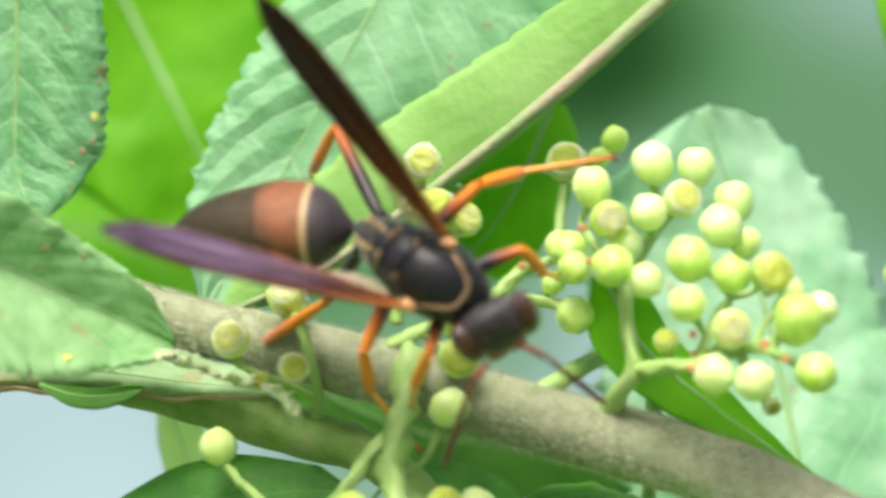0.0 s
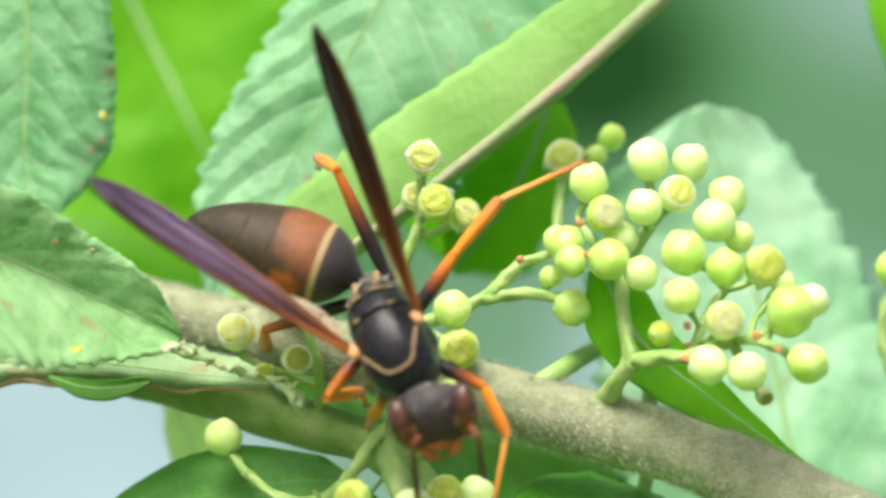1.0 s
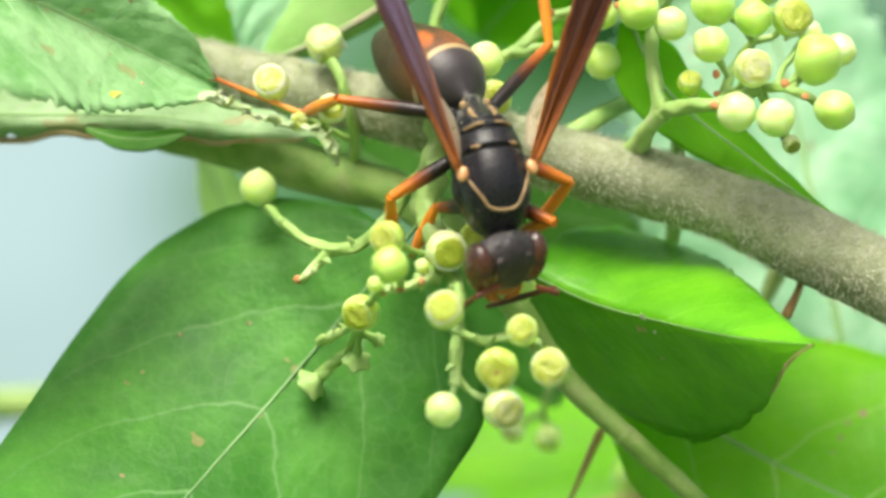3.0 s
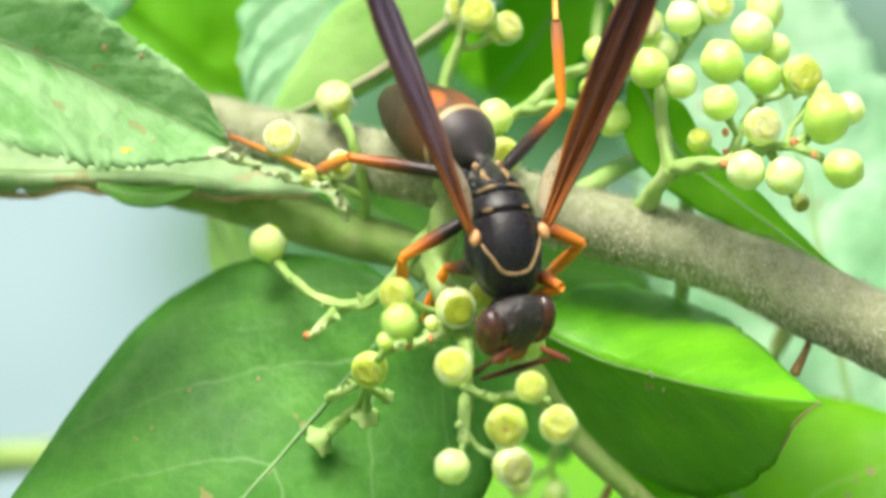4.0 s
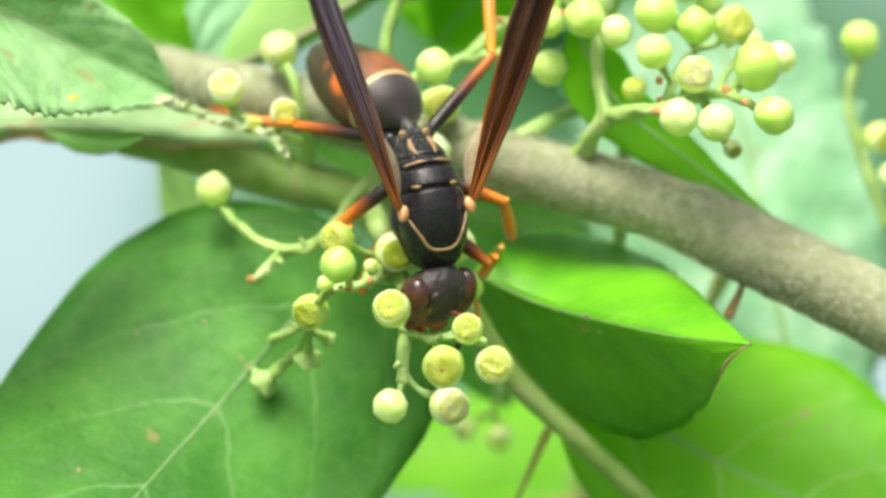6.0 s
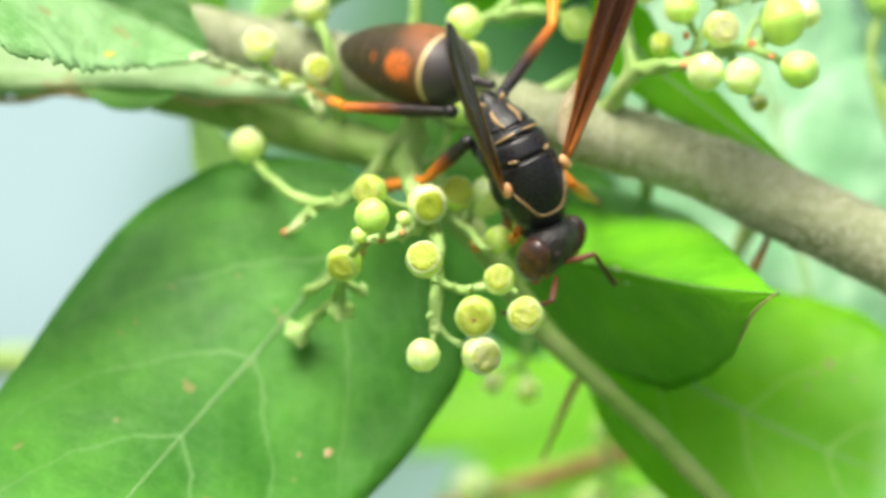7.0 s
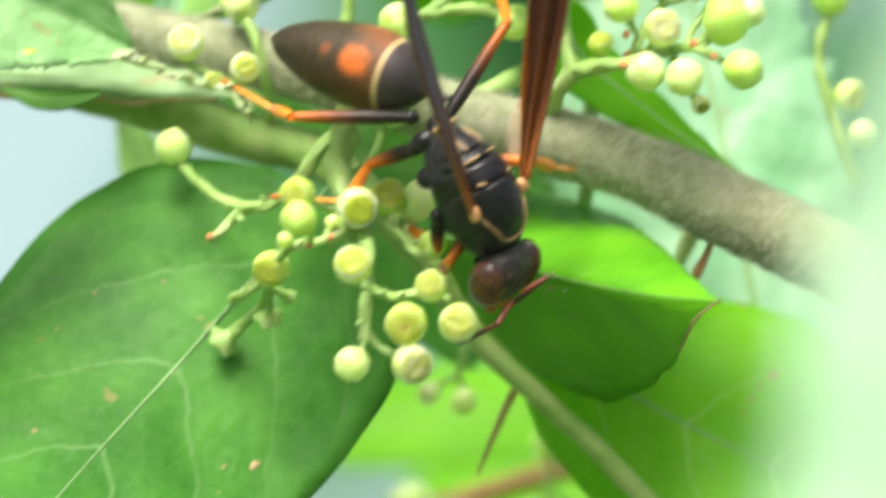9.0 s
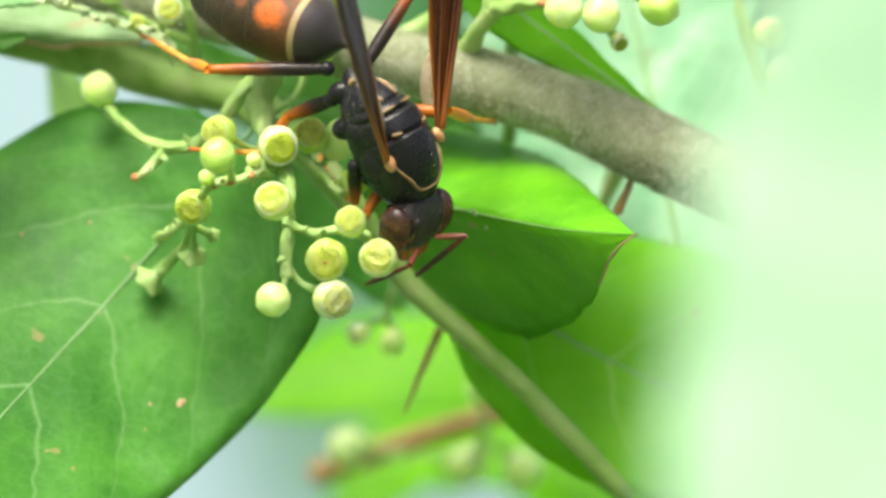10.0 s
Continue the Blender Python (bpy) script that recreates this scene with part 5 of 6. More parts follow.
def wasp_thorax():
    t = part("thorax", loft("thorax", THORAX, CHITIN, 44, 2.3, True, thorax_relief), wasp, "black thorax with thin cream lines")
    def line(pts, r, name="cream_line"):
        path = [(x, y, skin(x, y) + 0.02) for x, y in pts]
        part(name, tube(name, path, r, CREAM_MAT, 8, 24, 0.2), t, "thin cream line")
    for s in (-1, 1):
        line([(s * 2.0, 0.75), (s * 1.75, 1.5), (s * 1.36, 2.3), (s * 0.95, 2.95), (s * 0.5, 3.2), (0.0, 3.25)], [0.07, 0.11, 0.12, 0.11, 0.09])
        line([(s * 1.55, -2.42), (s * 0.8, -2.5), (s * 0.3, -2.55)], [0.08, 0.13, 0.05])
        line([(s * 1.5, -0.95), (s * 1.2, -0.86), (s * 0.95, -0.84)], [0.08, 0.15, 0.05])
        line([(s * 0.62, -3.1), (s * 0.75, -3.7), (s * 0.62, -4.3)], [0.08, 0.2, 0.1])
        part("tegula", ball("tegula", (0.38, 0.56, 0.34), TEGULA, 10, 14), t, "pale orange wing scale", at_mm(s * 2.25, 0.62, 1.5, 0, s * 25, s * -12))
        part("yellow_spot", ball("yellow_spot", (0.3, 0.42, 0.22), CREAM_MAT, 8, 12), t, "cream spot beside the waist", at_mm(s * 0.75, -4.75, -0.55, -40, s * 20, 0))
        part("side_plate", ball("side_plate", (0.75, 1.45, 1.15), CHITIN, 14, 20), t, "glossy black side of the thorax", at_mm(s * 1.75, 0.75, -0.75, -12, 0, 0))
        part("side_plate", ball("side_plate", (0.7, 1.1, 1.0), CHITIN, 14, 20), t, "glossy black side of the thorax", at_mm(s * 1.6, -1.6, -1.0, 10, 0, 0))
        for y, z, r in ((1.4, -2.3, 0.75), (-2.1, -2.6, 0.95), (-4.4, -1.9, 0.9)):
            part("coxa", ball("coxa", (r * 0.75, r * 0.8, r * 1.0), CHITIN, 10, 14), t, "", at_mm(s * (1.2 if y > -4 else 0.9), y, z, 0, s * -25, 0))


def wasp_gaster():
    prof = dense([(-1.1, 0.26, 0.26, -0.26), (0.0, 0.3, 0.3, -0.3), (0.5, 0.45, 0.45, -0.45), (1.0, 1.05, 1.0, -0.95), (1.7, 1.95, 1.85, -1.7), (2.7, 2.6, 2.45, -2.3), (4.0, 2.95, 2.75, -2.6), (5.4, 3.0, 2.75, -2.7),
                  (7.0, 2.75, 2.45, -2.6), (8.6, 2.35, 2.05, -2.3), (10.1, 1.75, 1.45, -1.8), (11.3, 1.05, 0.75, -1.25), (12.0, 0.3, 0.0, -0.5)], 140)
    def cut(y0, y1, swell):
        rows = [r for r in prof if y0 - 0.12 <= r[0] <= y1]
        out = []
        for y, hw, zt, zb in rows:
            k = 1 + swell * (y - y0) / (y1 - y0)
            out.append((y, hw * k, zt * k, zb * k))
        y, hw, zt, zb = out[-1]
        out.append((y + 0.04, hw * 0.985, zt * 0.985, zb * 0.985))
        out.append((y + 0.02, hw * 0.93, zt * 0.93, zb * 0.93))
        return out
    root = part("gaster", loft("gaster", cut(-1.1, 3.25, 0.012), GASTER_1, 40), wasp, "dark first abdominal segment with a cream band")
    PARTS["gaster"] = root
    part("segment", loft("segment", cut(3.2, 6.3, 0.012), GASTER_2, 40), root, "rust-brown abdominal segment with orange side spots")
    for a, b in ((6.25, 8.2), (8.15, 9.8), (9.75, 11.0), (10.95, 12.0)):
        part("segment", loft("segment", cut(a, b, 0.015), GASTER_3, 36), root, "dark brown abdominal segment")


def wasp_head():
    def shape(p):
        k = 1 - 0.2 * max(0.0, -p.z / 2.0)
        lump = 1 + 0.035 * noise.noise(p * 1.9) + 0.025 * noise.noise(p * 4.5)
        return Vector((p.x * k, p.y - 0.25 * (p.x / 2.4) ** 2, p.z)) * lump
    h = part("head", ball("head", (2.65, 1.4, 2.2), HEAD_MAT, 40, 60, shape), wasp, "dark brown wasp head")
    PARTS["head"] = h
    for s in (-1, 1):
        part("eye", ball("eye", (0.92, 1.27, 1.8), EYE_MAT, 18, 24, lambda p: Vector((p.x, p.y, p.z))), h, "large reddish-brown compound eye", at_mm(s * 1.86, 0.05, 0.05, 0, s * 9, s * -6))
        part("mandible", tube("mandible", [(s * 1.05, 0.35, -1.5), (s * 0.85, 0.6, -2.1), (s * 0.2, 0.65, -2.5)], [0.42, 0.38, 0.12], FACE_MAT, 10, 12), h, "orange-brown mandible")
        part("socket", ball("socket", (0.24, 0.2, 0.24), CREAM_MAT, 8, 12), h, "cream mark by the antenna", at_mm(s * 0.45, 1.0, 0.0))
    for s in (-1, 1):
        part("cheek", ball("cheek", (0.62, 0.5, 0.95), HEAD_MAT, 12, 16), h, "dark ridge beside the eye", at_mm(s * 0.85, 0.85, 0.45, 0, s * 14, 0))
        part("brow", tube("brow", [(s * 0.25, 1.02, 0.25), (s * 0.7, 1.2, 0.3), (s * 1.15, 1.02, 0.7)], [0.1, 0.14, 0.06], HEAD_MAT, 8, 14, 0.3), h, "raised rim over the antenna")
        part("eye_line", tube("eye_line", [(s * 1.2, 0.98, -0.75), (s * 1.28, 1.12, -0.1), (s * 1.3, 1.05, 0.55)], [0.05, 0.1, 0.05], CREAM_MAT, 8, 14, 0.3), h, "tan line along the eye")
    part("groove", tube("groove", [(0, 1.28, -0.2), (0, 1.33, 0.35), (0, 1.2, 0.95)], [0.05, 0.08, 0.05], CHITIN, 8, 12, 0.3), h, "black furrow on the forehead")
    part("clypeus", ball("clypeus", (0.95, 0.42, 0.8), FACE_MAT, 12, 18), h, "rust-brown face plate", at_mm(0, 0.75, -1.15, 8))
    for x, z in ((0, 1.25), (0.26, 1.55), (-0.26, 1.55)):
        part("ocellus", ball("ocellus", (0.12, 0.12, 0.12), EYE_MAT, 8, 10), h, "", at_mm(x, 0.78 if z < 1.4 else 0.55, z))
    part("neck", loft("neck", [(-1.9, 0.7, 0.6, -0.6), (-1.2, 0.75, 0.6, -0.6), (-0.6, 0.9, 0.7, -0.7)], CHITIN, 16), h)


WING_OF = {1: SHEEN_WING, -1: AMBER_WING}


def wasp_wing(side):
    n, cols, length = 60, 30, 19.5
    verts, faces, uvs = [], [], []
    for i in range(n + 1):
        u = i / n
        w = float(np.interp(u, [0, 0.04, 0.12, 0.3, 0.55, 0.75, 0.88, 0.96, 1.0], [0.65, 0.85, 1.2, 2.1, 2.7, 2.75, 2.2, 1.15, 0.3]))
        w *= 1 + 0.04 * noise.noise(Vector((u * 9, side, 0)))
        for j in range(cols + 1):
            v = j / cols
            x = (v - 0.38) * w * side
            z = 0.17 * math.sin(v * 13.0 + u * 2.5) * min(1, w / 1.5) * (1 - 0.4 * u) - 0.5 * (v - 0.3) ** 2 * w
            z += 0.5 * u * u
            verts.append(Vector((x, u * length, z)) * MM)
            uvs.append((u, v))
    for i in range(n):
        for j in range(cols):
            a = i * (cols + 1) + j
            faces.append((a, a + 1, a + cols + 2, a + cols + 1))
    ob = part("wing", mesh_of("wing", verts, faces, WING_OF[side], True, uvs), wasp, "folded smoky wing with a violet sheen painted into its colour" if side > 0 else "folded dark amber wing")
    so = ob.modifiers.new("thickness", 'SOLIDIFY')
    so.thickness = 0.07 * MM
    for v, r in ((0.02, 0.13), (0.2, 0.09), (0.55, 0.07)):
        pts = []
        for i in range(0, 56, 11):
            k = i * (cols + 1) + round(v * cols)
            pts.append(verts[k] / MM + Vector((0, 0, 0.04)))
        part("vein", tube("vein", pts, [r * 1.3, r, r * 0.5], VEIN_MAT, 6, 30), ob, "dark wing vein")
    hv, hf = [], []
    for i in range(25):
        u = i / 24
        w = 1.5 * math.sin(math.pi * (0.1 + 0.9 * u) ** 0.8)
        for j in range(5):
            x = (0.55 * 0.62 + j / 4 * w) * side
            hv.append(Vector((x, 0.4 + u * 6.5, -0.35 - 0.1 * j + 0.06 * math.sin(j * 2 + u * 6))) * MM)
    for i in range(24):
        for j in range(4):
            a = i * 5 + j
            hf.append((a, a + 1, a + 6, a + 5))
    hw = part("hind_wing", mesh_of("hind_wing", hv, hf, VEIL_MAT), ob, "clear pale hind wing")
    so = hw.modifiers.new("thickness", 'SOLIDIFY')
    so.thickness = 0.04 * MM
    PARTS["wing_R" if side > 0 else "wing_L"] = ob


def limb(name, length, radii, material, ripple=0, label=""):
    """A leg or antenna piece along its own y."""
    n = 30
    rings = []
    for i in range(n + 1):
        u = i / n
        r = float(np.interp(u, np.linspace(0, 1, len(radii)), radii))
        if ripple:
            r *= 1 + 0.16 * (((u * ripple) % 1.0) - 0.5)
        rings.append((u * length, r, r, -r))
    return part(name, loft(name, rings, material, 12), wasp, label)


def wasp_limbs():
    for leg, (f, t, ta) in (("F", (3.8, 3.4, 4.0)), ("M", (4.8, 4.3, 5.8)), ("H", (7.8, 5.6, 6.2))):
        for s in "LR":
            k = {"F": 1.15, "M": 1.18, "H": 1.12}[leg]
            PARTS["femur_" + s + leg] = limb("femur", f, [0.3 * k, 0.4 * k, 0.43 * k, 0.4 * k, 0.33 * k, 0.27 * k], HIND_FEMUR_MAT if leg == "H" else FEMUR_MAT, 0, "black and orange thigh")
            part("trochanter", ball("trochanter", (0.44 * k, 0.5 * k, 0.44 * k), CHITIN, 10, 14), PARTS["femur_" + s + leg], "black joint at the leg's base", at_mm(0, 0.25, 0))
            PARTS["tibia_" + s + leg] = limb("tibia", t, [0.24 * k, 0.32 * k, 0.35 * k, 0.36 * k, 0.3 * k], TIBIA_MAT, 0, "orange shin")
            tar = limb("tarsus", ta, [0.2, 0.2, 0.18, 0.17, 0.16, 0.14], TARSUS_MAT, 5, "orange jointed foot")
            PARTS["tarsus_" + s + leg] = tar
            for c in (-1, 1):
                part("claw", tube("claw", [(0, ta - 0.1, 0), (c * 0.22, ta + 0.2, 0.02), (c * 0.2, ta + 0.42, -0.12)], [0.08, 0.06, 0.02], EYE_MAT, 6, 8), tar, "dark claw")
    for s in "LR":
        PARTS["scape_" + s] = limb("scape", 2.0, [0.14, 0.2, 0.22, 0.18], SCAPE_MAT, 0, "brown antenna base")
        PARTS["flagellum_" + s] = limb("flagellum", 5.8, [0.13, 0.17, 0.2, 0.21, 0.2, 0.13], ANTENNA_MAT, 11, "dark jointed antenna")


wasp_thorax()
wasp_gaster()
wasp_head()
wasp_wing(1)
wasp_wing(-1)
wasp_limbs()


def wasp_down():
    """Fine pale hairs on the thorax, the rear slope and the head."""
    rng = random.Random(77)
    for host, count, length, lo, hi in (("thorax", 420, 0.24, -5.6, -2.6), ("thorax", 260, 0.12, -2.4, 4.2), ("head", 220, 0.16, -2, 2)):
        me = [c for c in wasp.children if c.name == host][0]
        pts = [(v.co.copy(), v.normal.copy()) for v in me.data.vertices if lo * MM <= v.co.y <= hi * MM and v.co.z > -0.001]
        verts, faces = [], []
        for _ in range(count):
            p, n = rng.choice(pts)
            p = p + Vector((rng.uniform(-.12, .12), rng.uniform(-.12, .12), 0)) * MM
            tip = p + (n + Vector((rng.uniform(-.5, .5), rng.uniform(-.9, .1), rng.uniform(-.3, .5)))).normalized() * length * rng.uniform(0.5, 1.0) * MM
            t = n.orthogonal().normalized() * 0.014 * MM
            i = len(verts)
            verts += [p + t, p - t, p + n.cross(t), tip]
            faces += [(i, i + 1, i + 3), (i + 1, i + 2, i + 3), (i + 2, i, i + 3)]
        tagged(part("down", mesh_of("down", verts, faces, HAIR, False), me, "fine pale hairs"), kind="stuff")


wasp_down()


def keys(rows):
    """Rows of seconds, millimetres and degrees."""
    return [(t, pose(x * MM, y * MM, z * MM, a, b, c)) for t, x, y, z, a, b, c in rows]


def motions():
    """All that moves."""
    walk(near_leaf, keys([(0, 22.63, -146, -36, 0, 0, 0), (4.5, 24.45, -146, -36, 0, 0, 0), (5, 20.95, -146, -36, 0, 0, 0), (5.5, 22.40, -146, -36, 0, 0, 0), (6.8, 22.99, -146, -36, 0, 0, 0), (7, 19.39, -146, -36, 0, 0, 0), (7.5, 18.85, -146, -36, 0, 0, 0), (8, 19.19, -146, -36, 0, 0, 0), (8.5, 19.67, -146, -36, 0, 0, 0), (9, 17.54, -146, -36, 0, 0, 0), (9.5, 20.36, -146, -36, 0, 0, 0), (10, 19.33, -146, -36, 0, 0, 0)]))
    walk(wasp, keys([(0, -2.98, -8.48, 14.13, -76, 57, 177), (0.5, -4.17, -8.49, 11.83, -70, 39, -180), (1, -5.20, -8.47, 9.63, -60, 29, 173), (1.5, -5.34, -8.48, 7.62, -61, 21, 173), (2, -3.14, -8.49, 6.48, -51, 15, 174), (2.2, -2.27, -8.52, 5.98, -53, 7, -177), (3.3, -1.05, -8.51, 3.76, -69, 6, -166), (3.5, -1.14, -8.51, 3.85, -69, 6, -166), (4.5, -0.70, -8.51, 3.48, -69, 6, -166), (5, -0.78, -8.51, 3.54, -69, 6, -166), (5.5, -0.62, -8.51, 3.29, -69, 6, -166), (5.7, -1.84, -8.52, 2.71, -77, 5, -166), (6.8, 1.30, -8.50, 1.55, -80, 23, -157), (7, 2.55, -8.47, 1.31, -88, 25, -161), (7.5, 3.57, -8.51, 0.41, -82, 25, -139), (8.5, 3.85, -8.51, 0.14, -82, 25, -139), (9, 3.97, -8.51, -0.13, -82, 25, -139), (9.5, 4.38, -8.51, -0.32, -82, 25, -139), (10, 3.73, -8.51, -0.97, -82, 25, -139)]))
    walk(PARTS['femur_LH'], keys([(0, -1.10, -4.80, -1.90, -21, 9, 151), (0.5, -1.10, -4.80, -1.90, -2, 3, 170), (1, -1.10, -4.80, -1.90, 35, 8, 180), (1.25, -1.10, -4.80, -1.90, -3, 25, 164), (1.5, -1.10, -4.80, -1.90, -49, 27, 139), (2, -1.10, -4.80, -1.90, -18, 34, 138), (2.2, -1.10, -4.80, -1.90, -13, 23, 139), (3.3, -1.10, -4.80, -1.90, -17, 6, 130), (5.5, -1.10, -4.80, -1.90, -17, 6, 130), (5.7, -1.10, -4.80, -1.90, -10, -1, 133), (6.8, -1.10, -4.80, -1.90, -17, -10, 116), (7, -1.10, -4.80, -1.90, -27, -13, 117), (7.5, -1.10, -4.80, -1.90, 19, -27, 113), (10, -1.10, -4.80, -1.90, 19, -27, 113)]))
    walk(PARTS['tibia_LH'], keys([(0, -4.18, -11.42, -4.65, -58, -16, -87), (0.5, -2.48, -12.47, -2.14, -81, -17, -62), (0.75, -2.11, -11.82, 0.22, -59, -22, -110), (1, -1.74, -11.16, 2.57, -40, -9, -155), (1.25, -2.10, -10.80, -2.28, -23, 4, 173), (1.5, -2.47, -10.43, -7.12, -14, 25, 144), (2, -4.99, -11.25, -3.93, -12, 21, 163), (2.2, -5.55, -10.98, -3.56, -9, -6, -177), (3.3, -6.69, -9.76, -4.13, 24, -13, 173), (5.5, -6.69, -9.76, -4.13, 24, -13, 173), (5.7, -6.71, -10.03, -3.29, -6, -13, 175), (6.8, -7.96, -7.79, -4.09, -16, -19, 154), (7, -7.66, -7.23, -5.35, -37, -18, 150), (7.5, -7.45, -8.74, 0.33, -17, -38, 170), (10, -7.45, -8.74, 0.33, -17, -38, 170)]))
    walk(PARTS['tarsus_LH'], keys([(0, -1.13, -12.57, -9.20, -76, -13, -121), (0.5, -0.98, -13.54, -7.42, -83, -19, -104), (1, -0.45, -15.28, -1.00, -105, -28, -40), (1.167, -2.02, -15.25, -3.46, -92, 11, -16), (1.333, -3.59, -15.21, -5.91, -58, 37, 26), (1.5, -5.16, -15.18, -8.37, -9, 30, 81), (1.75, -5.68, -15.90, -6.68, -32, 34, 94), (2, -6.20, -16.61, -4.98, -55, 41, 105), (2.1, -5.80, -16.56, -4.71, -33, 23, 147), (2.2, -5.39, -16.51, -4.45, -29, -2, 177), (3.3, -6.79, -14.90, -1.90, -19, -12, 171), (5.5, -6.79, -14.90, -1.90, -19, -12, 171), (5.7, -7.35, -15.57, -3.86, -41, -14, 176), (6.8, -10.80, -12.40, -5.52, -43, -19, 154), (7, -10.76, -10.60, -8.57, -50, -18, 153), (7.5, -9.34, -13.86, -0.91, -53, -38, 159), (10, -9.34, -13.86, -0.91, -53, -38, 159)]))
    walk(PARTS['femur_LM'], keys([(0, -1.50, -2.00, -2.20, -2, 15, 76), (0.5, -1.50, -2.00, -2.20, 4, 19, 100), (1, -1.50, -2.00, -2.20, 12, 33, 122), (1.5, -1.50, -2.00, -2.20, 17, 29, 132), (1.75, -1.50, -2.00, -2.20, -4, 37, 92), (2, -1.50, -2.00, -2.20, -26, 31, 52), (2.2, -1.50, -2.00, -2.20, -18, 32, 50), (3.3, -1.50, -2.00, -2.20, 4, 24, 60), (5.5, -1.50, -2.00, -2.20, 4, 24, 60), (5.7, -1.50, -2.00, -2.20, 9, 16, 69), (6.8, -1.50, -2.00, -2.20, 8, 20, 23), (7, -1.50, -2.00, -2.20, 12, 14, 21), (7.5, -1.50, -2.00, -2.20, 60, 8, 65), (10, -1.50, -2.00, -2.20, 60, 8, 65)]))
    walk(PARTS['tibia_LM'], keys([(0, -6.16, -0.85, -2.36, -64, 11, 49), (0.5, -6.24, -2.70, -1.91, -26, 19, 85), (1, -5.78, -4.02, -1.37, 8, 34, 115), (1.5, -5.36, -4.58, -0.97, 18, 29, 132), (1.667, -5.42, -3.12, -2.00, -37, 55, 74), (1.833, -5.48, -1.65, -3.02, -93, 30, 14), (2, -5.55, -0.18, -4.04, -109, -14, -8), (2.1, -5.53, 0.07, -3.75, -72, -12, -13), (2.2, -5.51, 0.33, -3.46, -36, -7, -16), (3.3, -5.59, 0.49, -1.93, -71, -7, -54), (5.5, -5.59, 0.49, -1.93, -71, -7, -54), (5.7, -5.83, -0.07, -1.46, -65, 11, -15), (6.8, -3.13, 2.47, -1.54, -72, 20, 18), (7, -2.93, 2.48, -1.24, -58, 11, 33), (7.5, -3.44, -0.46, 1.91, -37, 17, 52), (10, -3.44, -0.46, 1.91, -37, 17, 52)]))
    walk(PARTS['tarsus_LM'], keys([(0, -8.10, -0.19, -6.14, -11, 10, 41), (0.5, -10.15, -2.97, -3.67, -6, 18, 65), (1, -9.79, -5.48, -0.85, -8, 33, 84), (1.5, -8.81, -6.88, 0.17, 8, 32, 111), (1.667, -7.46, -5.16, -2.55, -47, 50, 59), (1.833, -6.12, -3.44, -5.27, -98, 27, 12), (2, -4.78, -1.71, -7.98, -119, -12, -5), (2.2, -4.26, 3.58, -5.98, -92, -9, -18), (3.3, -4.17, 0.89, -5.97, -99, -8, -55), (5.5, -4.17, 0.89, -5.97, -99, -8, -55), (5.7, -6.07, 1.85, -5.30, -100, -2, -56), (6.8, -4.89, 3.31, -5.38, -106, 10, -64), (6.9, -4.84, 3.66, -5.09, -85, 19, -11), (7, -4.78, 4.01, -4.81, -64, 9, 42), (7.5, -6.62, 1.07, -0.54, -35, 10, 61), (10, -6.62, 1.07, -0.54, -35, 10, 61)]))
    walk(PARTS['femur_LF'], keys([(0, -1.20, 1.40, -2.10, -10, 12, 53), (0.5, -1.20, 1.40, -2.10, -8, 17, 61), (1, -1.20, 1.40, -2.10, -30, 14, 33), (1.5, -1.20, 1.40, -2.10, -23, 21, 51), (2, -1.20, 1.40, -2.10, -13, 33, 57), (2.2, -1.20, 1.40, -2.10, -2, 36, 78), (3.3, -1.20, 1.40, -2.10, 37, 24, 53), (5.5, -1.20, 1.40, -2.10, 37, 24, 53), (5.7, -1.20, 1.40, -2.10, 7, 17, 62), (6.25, -1.20, 1.40, -2.10, 1, 21, 22), (6.8, -1.20, 1.40, -2.10, -6, 20, -18), (7, -1.20, 1.40, -2.10, -1, 16, -49), (7.5, -1.20, 1.40, -2.10, -29, 27, -67), (10, -1.20, 1.40, -2.10, -29, 27, -67)]))
    walk(PARTS['tibia_LF'], keys([(0, -4.28, 3.53, -2.75, -72, -6, -17), (0.5, -4.58, 3.05, -2.63, -42, 9, 26), (1, -3.40, 3.88, -3.96, -40, -7, 0), (1.5, -4.25, 3.21, -3.47, -28, -12, -7), (2, -4.57, 3.01, -2.82, -53, -35, -45), (2.2, -4.93, 2.13, -2.22, -63, -30, -55), (3.3, -3.06, 3.97, -0.01, -72, -16, -77), (5.5, -3.06, 3.97, -0.01, -72, -16, -77), (5.7, -4.47, 3.28, -1.63, -81, 5, -34), (6.8, -0.14, 5.03, -2.49, -78, 14, -50), (7, 1.66, 3.90, -2.18, -90, 14, -57), (7.5, 1.53, 3.47, -3.74, -108, 24, -72), (10, 1.53, 3.47, -3.74, -108, 24, -72)]))
